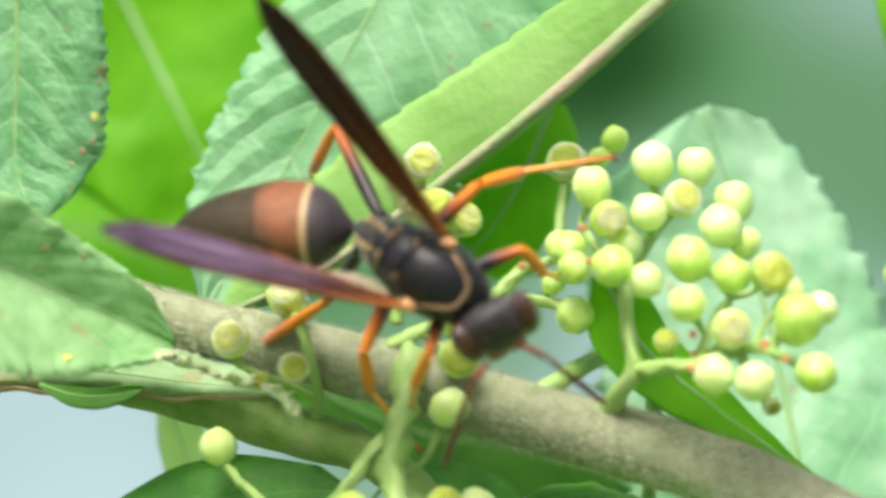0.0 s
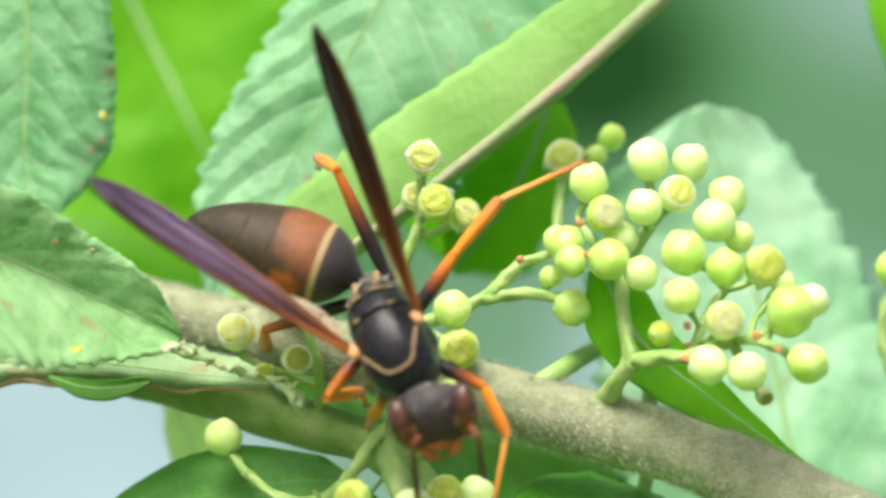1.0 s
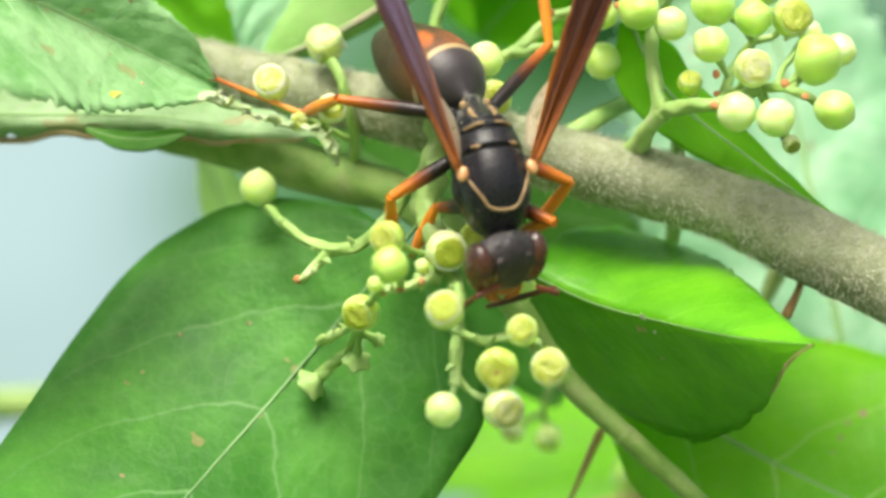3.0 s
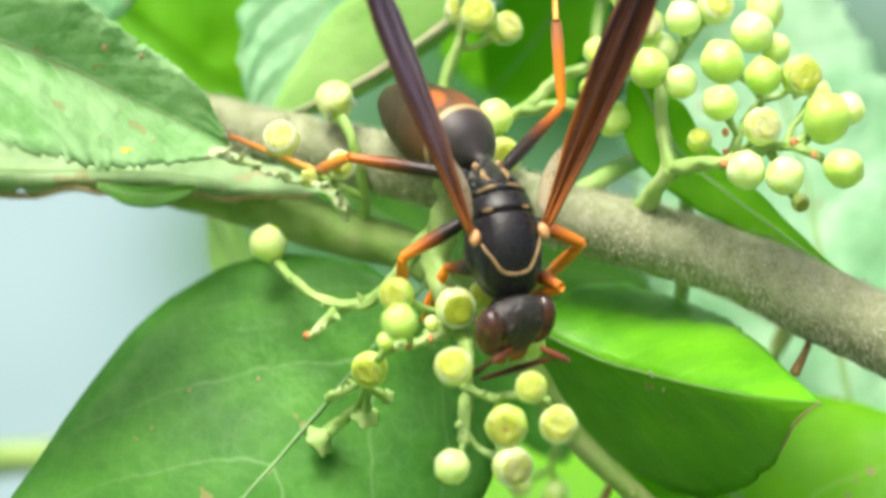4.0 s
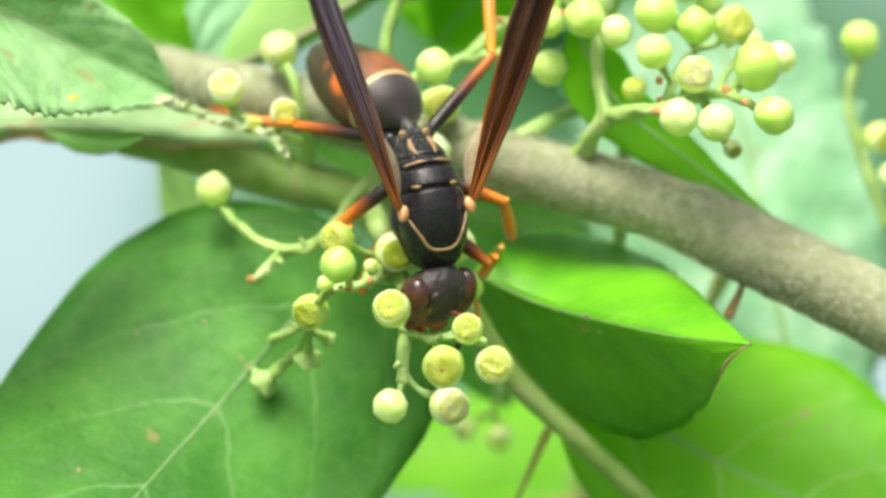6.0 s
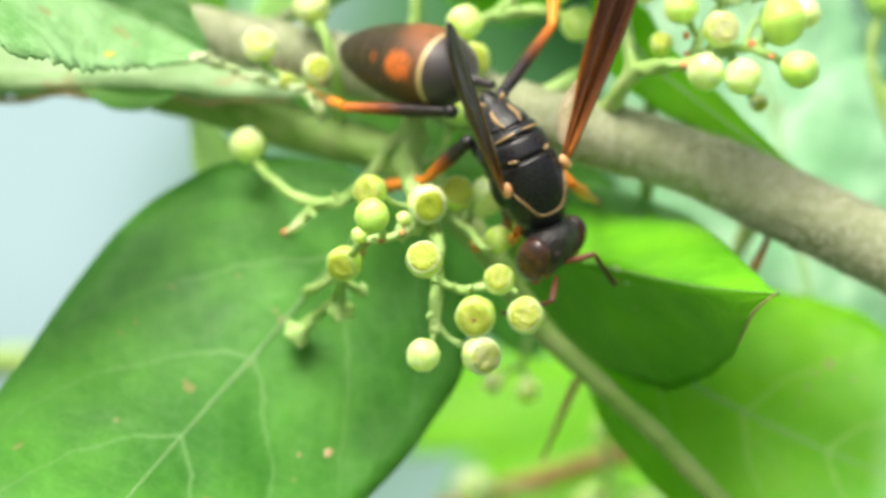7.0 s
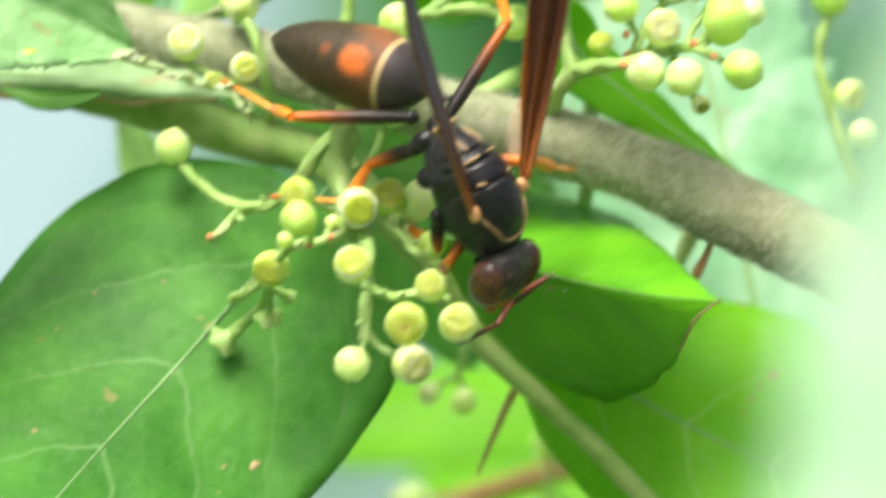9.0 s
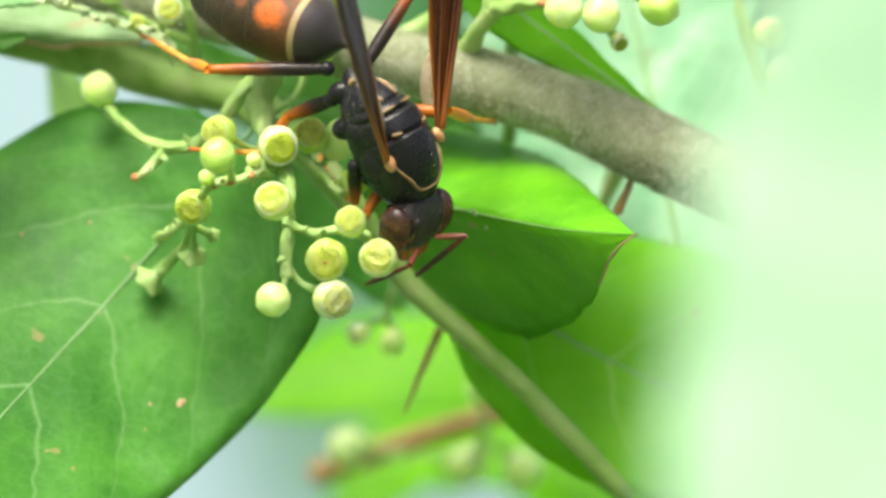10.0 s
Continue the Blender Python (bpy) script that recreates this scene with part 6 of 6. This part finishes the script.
    walk(PARTS['tarsus_LF'], keys([(0, -3.63, 4.41, -5.97, -90, 3, 16), (0.25, -4.84, 4.78, -5.42, -97, -4, -14), (0.5, -6.04, 5.16, -4.86, -100, -13, -44), (0.75, -4.59, 5.82, -5.50, -61, -17, -36), (1, -3.13, 6.48, -6.14, -21, -25, -33), (1.5, -3.58, 6.14, -5.06, -69, -8, -1), (2, -2.01, 3.36, -5.03, -107, -7, 0), (2.2, -2.80, 1.78, -4.85, -118, -14, -25), (3.3, -1.86, 3.31, -3.12, -102, -6, -52), (5.5, -1.86, 3.31, -3.12, -102, -6, -52), (5.6, -3.15, 3.59, -4.05, -60, 16, -30), (5.7, -4.45, 3.88, -4.98, -10, 15, 2), (6.25, -2.28, 4.99, -5.35, -55, 24, -23), (6.8, -0.10, 6.11, -5.71, -99, 15, -48), (7, 1.22, 4.61, -5.48, -92, 16, -47), (7.5, 0.15, 4.40, -6.70, -82, 38, -19), (10, 0.15, 4.40, -6.70, -82, 38, -19)]))
    walk(PARTS['femur_RH'], keys([(0, 1.10, -4.80, -1.90, -56, -16, -93), (0.5, 1.10, -4.80, -1.90, -54, -19, -90), (1, 1.10, -4.80, -1.90, -21, -32, -104), (1.5, 1.10, -4.80, -1.90, -16, -29, -103), (2, 1.10, -4.80, -1.90, -17, -37, -111), (2.2, 1.10, -4.80, -1.90, -28, -36, -99), (3.3, 1.10, -4.80, -1.90, -22, -23, -106), (5.5, 1.10, -4.80, -1.90, -22, -23, -106), (5.7, 1.10, -4.80, -1.90, -42, -15, -103), (6.8, 1.10, -4.80, -1.90, -40, 0, -129), (7, 2.13, -5.21, -2.26, -40, 0, -120), (7.5, 0.80, -6.03, -1.93, -34, 0, -120), (10, 0.80, -6.03, -1.93, -34, 0, -120)]))
    walk(PARTS['tibia_RH'], keys([(0, 5.37, -6.85, -8.10, -27, -14, -115), (0.5, 5.71, -6.86, -7.84, -58, -19, -98), (0.75, 6.77, -7.42, -6.05, -80, -27, -62), (1, 7.82, -7.98, -4.26, -103, -22, -24), (1.5, 8.13, -7.59, -3.82, -108, -14, -12), (2, 7.58, -8.73, -3.72, -80, -41, -69), (2.2, 7.57, -8.01, -4.86, -78, -34, -70), (3.3, 7.72, -7.92, -4.59, -84, -16, -75), (5.5, 7.72, -7.92, -4.59, -84, -16, -75), (5.7, 6.41, -7.41, -6.98, -78, -12, -89), (6.8, 5.69, -8.56, -6.96, -74, 0, 136), (7, 7.29, -8.24, -7.26, -81, 0, 123), (7.5, 6.39, -9.26, -6.30, -62, 0, 93), (10, 6.39, -9.26, -6.30, -62, 0, 93)]))
    walk(PARTS['tarsus_RH'], keys([(0, 9.66, -9.50, -10.53, -69, -16, -97), (0.5, 8.43, -8.84, -12.33, -90, -15, -49), (1, 9.13, -9.97, -9.33, -90, -34, -68), (1.5, 9.08, -9.54, -8.98, -108, -24, -32), (2, 9.78, -11.73, -7.91, -73, -40, -101), (2.1, 9.73, -11.10, -8.67, -25, -40, -115), (2.2, 9.68, -10.47, -9.42, 20, -33, -125), (3.3, 8.70, -9.21, -9.96, -5, -24, -120), (5.5, 8.70, -9.21, -9.96, -5, -24, -120), (5.7, 7.57, -8.52, -12.35, -36, -16, -107), (6.8, 4.60, -9.68, -12.34, -54, 0, -169), (7, 6.54, -8.73, -12.79, -59, 0, -163), (7.5, 3.80, -9.39, -11.27, -62, 0, 159), (10, 3.80, -9.39, -11.27, -62, 0, 159)]))
    walk(PARTS['femur_RM'], keys([(0, 1.50, -2.00, -2.20, 1, -16, -81), (0.5, 1.50, -2.00, -2.20, -6, -18, -65), (1, 1.50, -2.00, -2.20, 10, -33, -62), (1.5, 1.50, -2.00, -2.20, -37, -32, -67), (2, 1.50, -2.00, -2.20, -11, -40, -65), (2.2, 1.50, -2.00, -2.20, -21, -31, -59), (3.3, 1.50, -2.00, -2.20, -20, -12, -66), (5.5, 1.50, -2.00, -2.20, -20, -12, -66), (5.7, 1.50, -2.00, -2.20, -17, -3, -58), (6.25, 1.50, -2.00, -2.20, -58, 5, -79), (6.8, 1.50, -2.00, -2.20, -100, -4, -99), (7, 1.95, -3.01, -2.44, -53, 10, -75), (7.5, 1.18, -4.17, -2.42, -83, 0, -65), (10, 1.18, -4.17, -2.42, -83, 0, -65)]))
    walk(PARTS['tibia_RM'], keys([(0, 6.24, -1.26, -2.12, -64, -13, -48), (0.25, 6.06, -0.68, -2.39, -76, -7, -18), (0.5, 5.88, -0.09, -2.66, -83, 4, 11), (1, 5.48, 0.60, -1.49, -81, 29, 64), (1.5, 5.61, -1.91, -4.68, -69, 28, 72), (1.75, 5.82, -1.23, -3.79, -85, 15, 34), (2, 6.02, -0.55, -2.90, -91, -5, 3), (2.2, 5.79, -0.42, -3.66, -84, 6, 2), (3.3, 5.76, -0.47, -3.79, -78, 11, -12), (5.5, 5.76, -0.47, -3.79, -78, 11, -12), (5.7, 5.44, 0.37, -3.59, -85, 12, -12), (6.25, 3.05, -0.90, -5.26, -55, -8, -52), (6.8, 0.67, -2.16, -6.92, -20, -2, -95), (7, 4.55, -1.60, -6.23, -57, 1, -107), (7.5, 1.70, -3.93, -7.19, 19, 0, -74), (10, 1.70, -3.93, -7.19, 19, 0, -74)]))
    walk(PARTS['tarsus_RM'], keys([(0, 8.22, -0.68, -5.89, -47, -7, -17), (0.5, 5.49, 0.37, -6.91, -41, 3, 8), (0.75, 4.72, -0.27, -6.07, -76, -3, -4), (1, 3.96, -0.92, -5.22, -111, -14, -11), (1.5, 3.52, -3.23, -8.20, -117, -0, 12), (2, 6.40, -0.59, -7.18, -123, 16, 28), (2.2, 5.35, 0.03, -7.92, -116, 18, 20), (3.3, 5.17, 0.60, -7.91, -99, 16, 2), (5.5, 5.17, 0.60, -7.91, -99, 16, 2), (5.7, 4.68, 0.94, -7.78, -76, 18, 46), (6.067, 4.68, -0.24, -7.99, -62, 2, 9), (6.433, 4.68, -1.42, -8.20, -41, -2, -30), (6.8, 4.68, -2.60, -8.40, -23, 8, -69), (7, 6.83, -2.24, -9.81, -43, 17, -40), (7.5, 5.61, -2.84, -5.76, -67, 0, -143), (10, 5.61, -2.84, -5.76, -67, 0, -143)]))
    walk(PARTS['femur_RF'], keys([(0, 1.20, 1.40, -2.10, 35, -16, -72), (0.25, 1.20, 1.40, -2.10, -13, -19, -65), (0.5, 1.20, 1.40, -2.10, -60, -16, -56), (1, 1.20, 1.40, -2.10, -76, -31, -50), (1.5, 1.20, 1.40, -2.10, -72, -30, -53), (1.75, 1.20, 1.40, -2.10, -34, -39, -62), (2, 1.20, 1.40, -2.10, 10, -41, -77), (2.1, 1.20, 1.40, -2.10, -34, -38, -75), (2.2, 1.20, 1.40, -2.10, -75, -35, -76), (3.3, 1.20, 1.40, -2.10, -66, -21, -97), (5.5, 1.20, 1.40, -2.10, -66, -21, -97), (5.7, 1.20, 1.40, -2.10, -72, -8, -75), (6.25, 1.20, 1.40, -2.10, -36, 3, -72), (6.8, 1.20, 1.40, -2.10, 1, 10, -64), (6.9, 1.20, 1.40, -2.10, -29, 9, -42), (7, 1.20, 1.40, -2.10, -58, 18, -23), (7.5, 1.69, 0.25, -2.72, -62, 37, -32), (10, 1.69, 0.25, -2.72, -62, 37, -32)]))
    walk(PARTS['tibia_RF'], keys([(0, 4.00, 2.91, -0.02, -52, -16, -81), (0.5, 3.28, 1.68, -5.26, -69, -16, -57), (1, 3.11, 0.52, -5.26, -83, -32, -55), (1.5, 3.20, 0.65, -5.24, -99, -21, -24), (2, 4.75, 2.65, -1.62, -100, 2, 11), (2.2, 2.65, -0.41, -5.11, -82, -9, -17), (3.3, 2.58, -0.05, -5.33, -51, 1, -35), (5.5, 2.58, -0.05, -5.33, -51, 1, -35), (5.7, 2.49, 1.24, -5.67, -50, 11, -16), (6.25, 3.55, 2.16, -3.85, -74, 9, -69), (6.8, 4.61, 3.08, -2.04, -88, -10, -117), (7, 1.09, 3.65, -5.16, -58, 8, -85), (7.25, 0.98, 3.24, -5.28, -73, -8, -118), (7.5, 0.88, 2.83, -5.39, -78, -29, -150), (10, 0.88, 2.83, -5.39, -78, -29, -150)]))
    walk(PARTS['tarsus_RF'], keys([(0, 6.19, 2.49, -2.59, -73, -15, -64), (0.5, 4.80, 1.61, -8.31, -77, -15, -53), (1, 4.46, -0.71, -8.13, -92, -31, -50), (1.5, 4.07, -0.31, -8.39, -115, -15, -13), (2, 4.75, 2.03, -4.96, -123, 18, 31), (2.2, 3.28, -0.08, -8.44, -119, -5, -13), (3.3, 3.79, 1.73, -7.97, -102, 2, -33), (5.5, 3.79, 1.73, -7.97, -102, 2, -33), (5.7, 2.64, 3.49, -8.21, -103, -2, -56), (6.25, 3.55, 3.00, -6.80, -92, -19, -106), (6.8, 4.46, 2.51, -5.38, -70, -20, -162), (7, 2.86, 4.18, -8.01, -89, -17, 177), (7.5, -0.18, 1.43, -8.30, -73, -37, -176), (10, -0.18, 1.43, -8.30, -73, -37, -176)]))
    walk(PARTS['scape_R'], keys([(0, 2.48, 6.24, -0.28, 46, -16, -97), (0.5, 1.71, 6.57, -0.47, 36, -14, -46), (1, 0.89, 6.84, -0.67, 63, -34, -72), (1.5, 0.12, 7.14, -0.93, 41, -32, -74), (2, 1.76, 7.51, -1.23, -15, -39, -58), (2.2, 0.49, 7.46, -1.23, -2, -27, -50), (3.3, 0.52, 7.30, -0.74, -0, -16, -75), (3.5, 0.52, 7.30, -0.74, -0, -16, -75), (4.5, 0.52, 7.22, -0.71, 32, -5, -47), (5.5, 1.09, 7.03, -0.80, 22, -16, -76), (5.7, 0.96, 7.01, -0.63, -15, -9, -78), (6.25, 0.79, 7.14, -0.49, 8, 9, -61), (6.8, 0.63, 7.27, -0.35, 37, 17, -36), (7, 0.97, 7.36, -0.30, 26, 17, -39), (7.5, 1.01, 6.96, -0.39, 32, 32, -54), (8.5, 1.16, 7.18, -0.46, -27, 28, -64), (9, 1.00, 7.10, -0.36, 3, 26, -67), (9.5, 0.88, 6.91, -0.30, 29, 36, -40), (10, 1.37, 6.71, -0.72, 27, 29, -61)]))
    walk(PARTS['flagellum_R'], keys([(0, 3.90, 6.47, 1.11, -23, -16, -75), (0.5, 2.68, 7.91, 0.66, -77, -13, -42), (1, 1.45, 8.07, 0.81, -82, -18, -17), (1.5, 1.38, 8.22, 0.18, -82, -5, 5), (2, 3.57, 8.24, -1.64, -75, -22, -19), (2.2, 2.05, 8.71, -1.31, -110, -12, -22), (3.3, 2.45, 7.80, -0.75, -83, -10, -61), (3.5, 2.45, 7.80, -0.75, -83, -10, -61), (4.5, 1.70, 8.43, 0.35, -98, -8, -55), (5.5, 2.85, 7.66, -0.09, -84, -13, -69), (5.7, 2.87, 7.32, -1.14, -93, 0, -49), (6.8, 1.85, 8.35, 0.81, -89, 17, -39), (6.9, 2.08, 8.47, 0.67, -83, 8, -70), (7, 2.31, 8.59, 0.53, -74, 3, -101), (7.5, 2.71, 7.50, 0.50, -90, 15, -86), (8.5, 2.57, 8.35, -1.26, -110, 8, -95), (9, 2.86, 7.83, -0.25, -99, 10, -93), (9.5, 2.44, 7.88, 0.49, -95, 7, -97), (10, 3.15, 7.19, 0.06, -96, 7, -97)]))
    walk(PARTS['scape_L'], keys([(0, 0.57, 6.99, -0.53, -14, 0, 6), (0.5, -0.17, 7.21, -0.69, 21, 4, 10), (1, -1.94, 7.39, -1.31, 26, -2, 9), (1.5, -1.62, 7.33, -1.17, -6, 5, 21), (2, 0.18, 8.05, -1.80, -9, 10, 20), (2.2, -1.08, 7.48, -1.19, 14, 22, 27), (2.75, -1.40, 7.66, -0.87, -18, 15, 54), (3.3, -1.72, 7.84, -0.55, -49, 22, 80), (3.5, -1.72, 7.84, -0.55, -49, 22, 80), (4, -1.14, 7.60, -0.62, -11, 16, 59), (4.5, -0.56, 7.36, -0.69, 27, 23, 37), (5.5, -0.68, 7.47, -0.69, 20, 22, 28), (5.7, 0.05, 7.20, -0.64, 1, 19, 41), (6.8, -0.32, 6.67, -0.29, 22, 6, 75), (7, 0.03, 6.77, -0.32, 19, -3, 80), (7.5, -0.03, 6.84, -0.24, 40, -1, 76), (8.5, 0.23, 6.60, -0.49, 39, -8, 84), (9, 0.12, 6.92, -0.33, 38, -11, 89), (9.5, -0.23, 6.45, -0.17, 65, 4, 69), (10, 0.04, 6.58, -0.34, 38, 6, 66)]))
    walk(PARTS['flagellum_L'], keys([(0, 0.36, 8.91, -1.03, -51, -3, -5), (0.5, -0.46, 9.06, 0.02, -57, 5, 12), (1, -2.24, 9.15, -0.42, -93, -16, -14), (1.5, -2.35, 9.18, -1.38, -80, -27, -42), (2, -0.54, 9.89, -2.10, -62, -41, -86), (2.2, -1.81, 9.29, -0.76, -80, -35, -78), (3.3, -3.10, 7.51, -1.95, -53, -16, -77), (3.5, -3.10, 7.51, -1.95, -53, -16, -77), (4.5, -1.35, 9.00, 0.15, -40, -17, -81), (5.5, -1.32, 9.25, -0.05, -47, -19, -85), (5.7, -1.24, 8.72, -0.60, -70, -6, -68), (6.25, -1.67, 7.96, -0.08, -63, 12, -23), (6.8, -2.10, 7.20, 0.45, -44, 19, 26), (7, -1.83, 7.08, 0.34, -54, 15, 13), (7.25, -1.68, 7.14, 0.69, -62, 20, -35), (7.5, -1.52, 7.20, 1.04, -72, 17, -83), (8.5, -1.34, 6.58, 0.75, -96, 17, -83), (9, -1.46, 6.71, 0.88, -89, 16, -85), (9.5, -0.98, 6.87, 1.64, -65, 9, -94), (10, -1.34, 7.34, 0.89, -80, 16, -85)]))
    walk(PARTS['head'], keys([(0, 0.49, 5.37, -0.59, 14, -9, -28), (0.5, 0.24, 5.39, -0.59, 24, -6, -19), (1, -0.23, 5.99, -0.92, 36, -14, -10), (1.5, -0.85, 5.73, -0.84, 49, -12, -8), (2, 0.43, 6.17, -1.05, -3, -14, -8), (2.2, -0.07, 6.10, -0.99, -0, 2, -3), (3.3, 0.22, 5.86, -0.82, 28, -16, 13), (4.5, 0.33, 5.85, -0.84, 16, -14, 15), (5.5, 0.27, 5.66, -0.76, 23, -15, 16), (5.7, 0.49, 5.89, -0.87, 37, -23, 6), (6.8, 0.31, 5.69, -0.82, 27, -22, 8), (7, 0.45, 5.54, -0.86, 28, -28, 2), (7.5, 0.31, 5.90, -0.89, 33, -9, -3), (8.5, 0.35, 5.57, -1.00, 37, -9, -3), (9, 0.24, 5.39, -0.95, 39, -9, -3), (10, 0.43, 5.15, -1.15, 43, -5, -7)]))
    walk(PARTS['gaster'], keys([(0, -0.00, -5.32, -1.17, 1, 30, -147), (0.5, -0.00, -5.32, -1.17, -3, 29, -142), (1, -0.00, -5.32, -1.17, 25, 22, -124), (1.5, -0.00, -5.32, -1.17, 15, 24, -129), (2, -0.00, -5.32, -1.17, -24, 35, -172), (2.2, -0.00, -5.32, -1.17, -34, 35, 173), (3.3, -0.00, -5.32, -1.17, -77, 47, 129), (3.5, -0.00, -5.32, -1.17, -77, 47, 129), (4.5, -0.00, -5.32, -1.17, -73, 50, 135), (5.5, -0.00, -5.32, -1.17, -63, 55, 152), (5.7, -0.00, -5.32, -1.17, -57, 34, 165), (6.8, -0.00, -5.32, -1.17, -65, 32, 151), (7, -0.06, -6.31, -1.25, -73, 33, 159), (7.5, -0.94, -6.74, -0.75, -72, 30, 147), (8.5, -0.62, -6.48, -0.94, -66, 32, 151), (9, -0.70, -6.87, -0.96, -67, 31, 150), (10, -0.70, -6.87, -0.96, -67, 31, 150)]))
    walk(PARTS['wing_R'], keys([(0, 2.45, 0.26, 1.67, 41, 20, -142), (0.5, 2.45, 0.26, 1.67, 23, 21, -142), (1, 2.45, 0.26, 1.67, 50, 11, -129), (1.5, 2.45, 0.26, 1.67, 47, 13, -129), (2, 2.45, 0.26, 1.67, 58, 6, -134), (2.2, 2.45, 0.26, 1.67, 59, -2, -136), (3.3, 2.45, 0.26, 1.67, 19, 17, -156), (3.5, 2.45, 0.26, 1.67, 19, 17, -156), (4.5, 2.45, 0.26, 1.67, 46, 8, -141), (5.5, 2.45, 0.26, 1.67, 45, 8, -141), (5.7, 2.45, 0.26, 1.67, 32, 16, -146), (6.8, 2.45, 0.26, 1.67, 29, 14, -152), (7, 2.45, 0.26, 1.67, 51, 16, -143), (7.5, 2.45, 0.26, 1.67, 36, 8, -149), (8.5, 2.45, 0.26, 1.67, 31, 11, -153), (9, 2.45, 0.26, 1.67, 27, 10, -159), (9.5, 2.45, 0.26, 1.67, 30, 3, -159), (10, 2.45, 0.26, 1.67, 32, 3, -161)]))
    walk(PARTS['wing_L'], keys([(0, -2.45, 0.26, 1.67, 40, -16, 142), (0.5, -2.45, 0.26, 1.67, 35, -31, 148), (1, -2.45, 0.26, 1.67, 54, -16, 139), (1.5, -2.45, 0.26, 1.67, 60, -13, 137), (2, -2.45, 0.26, 1.67, 65, 3, 129), (2.2, -2.45, 0.26, 1.67, 70, -10, 130), (3.3, -2.45, 0.26, 1.67, 30, -20, 139), (3.5, -2.45, 0.26, 1.67, 30, -20, 139), (4.5, -2.45, 0.26, 1.67, 50, -15, 131), (5.5, -2.45, 0.26, 1.67, 46, -16, 133), (5.7, -2.45, 0.26, 1.67, 43, -22, 138), (6.8, -2.45, 0.26, 1.67, 36, -33, 128), (7, -2.45, 0.26, 1.67, 30, -34, 124), (7.5, -2.45, 0.26, 1.67, 33, -33, 116), (8.5, -2.45, 0.26, 1.67, 32, -41, 120), (9, -2.45, 0.26, 1.67, 38, -48, 127), (9.5, -2.45, 0.26, 1.67, 30, -55, 134), (10, -2.45, 0.26, 1.67, 42, -53, 127)]))


motions()
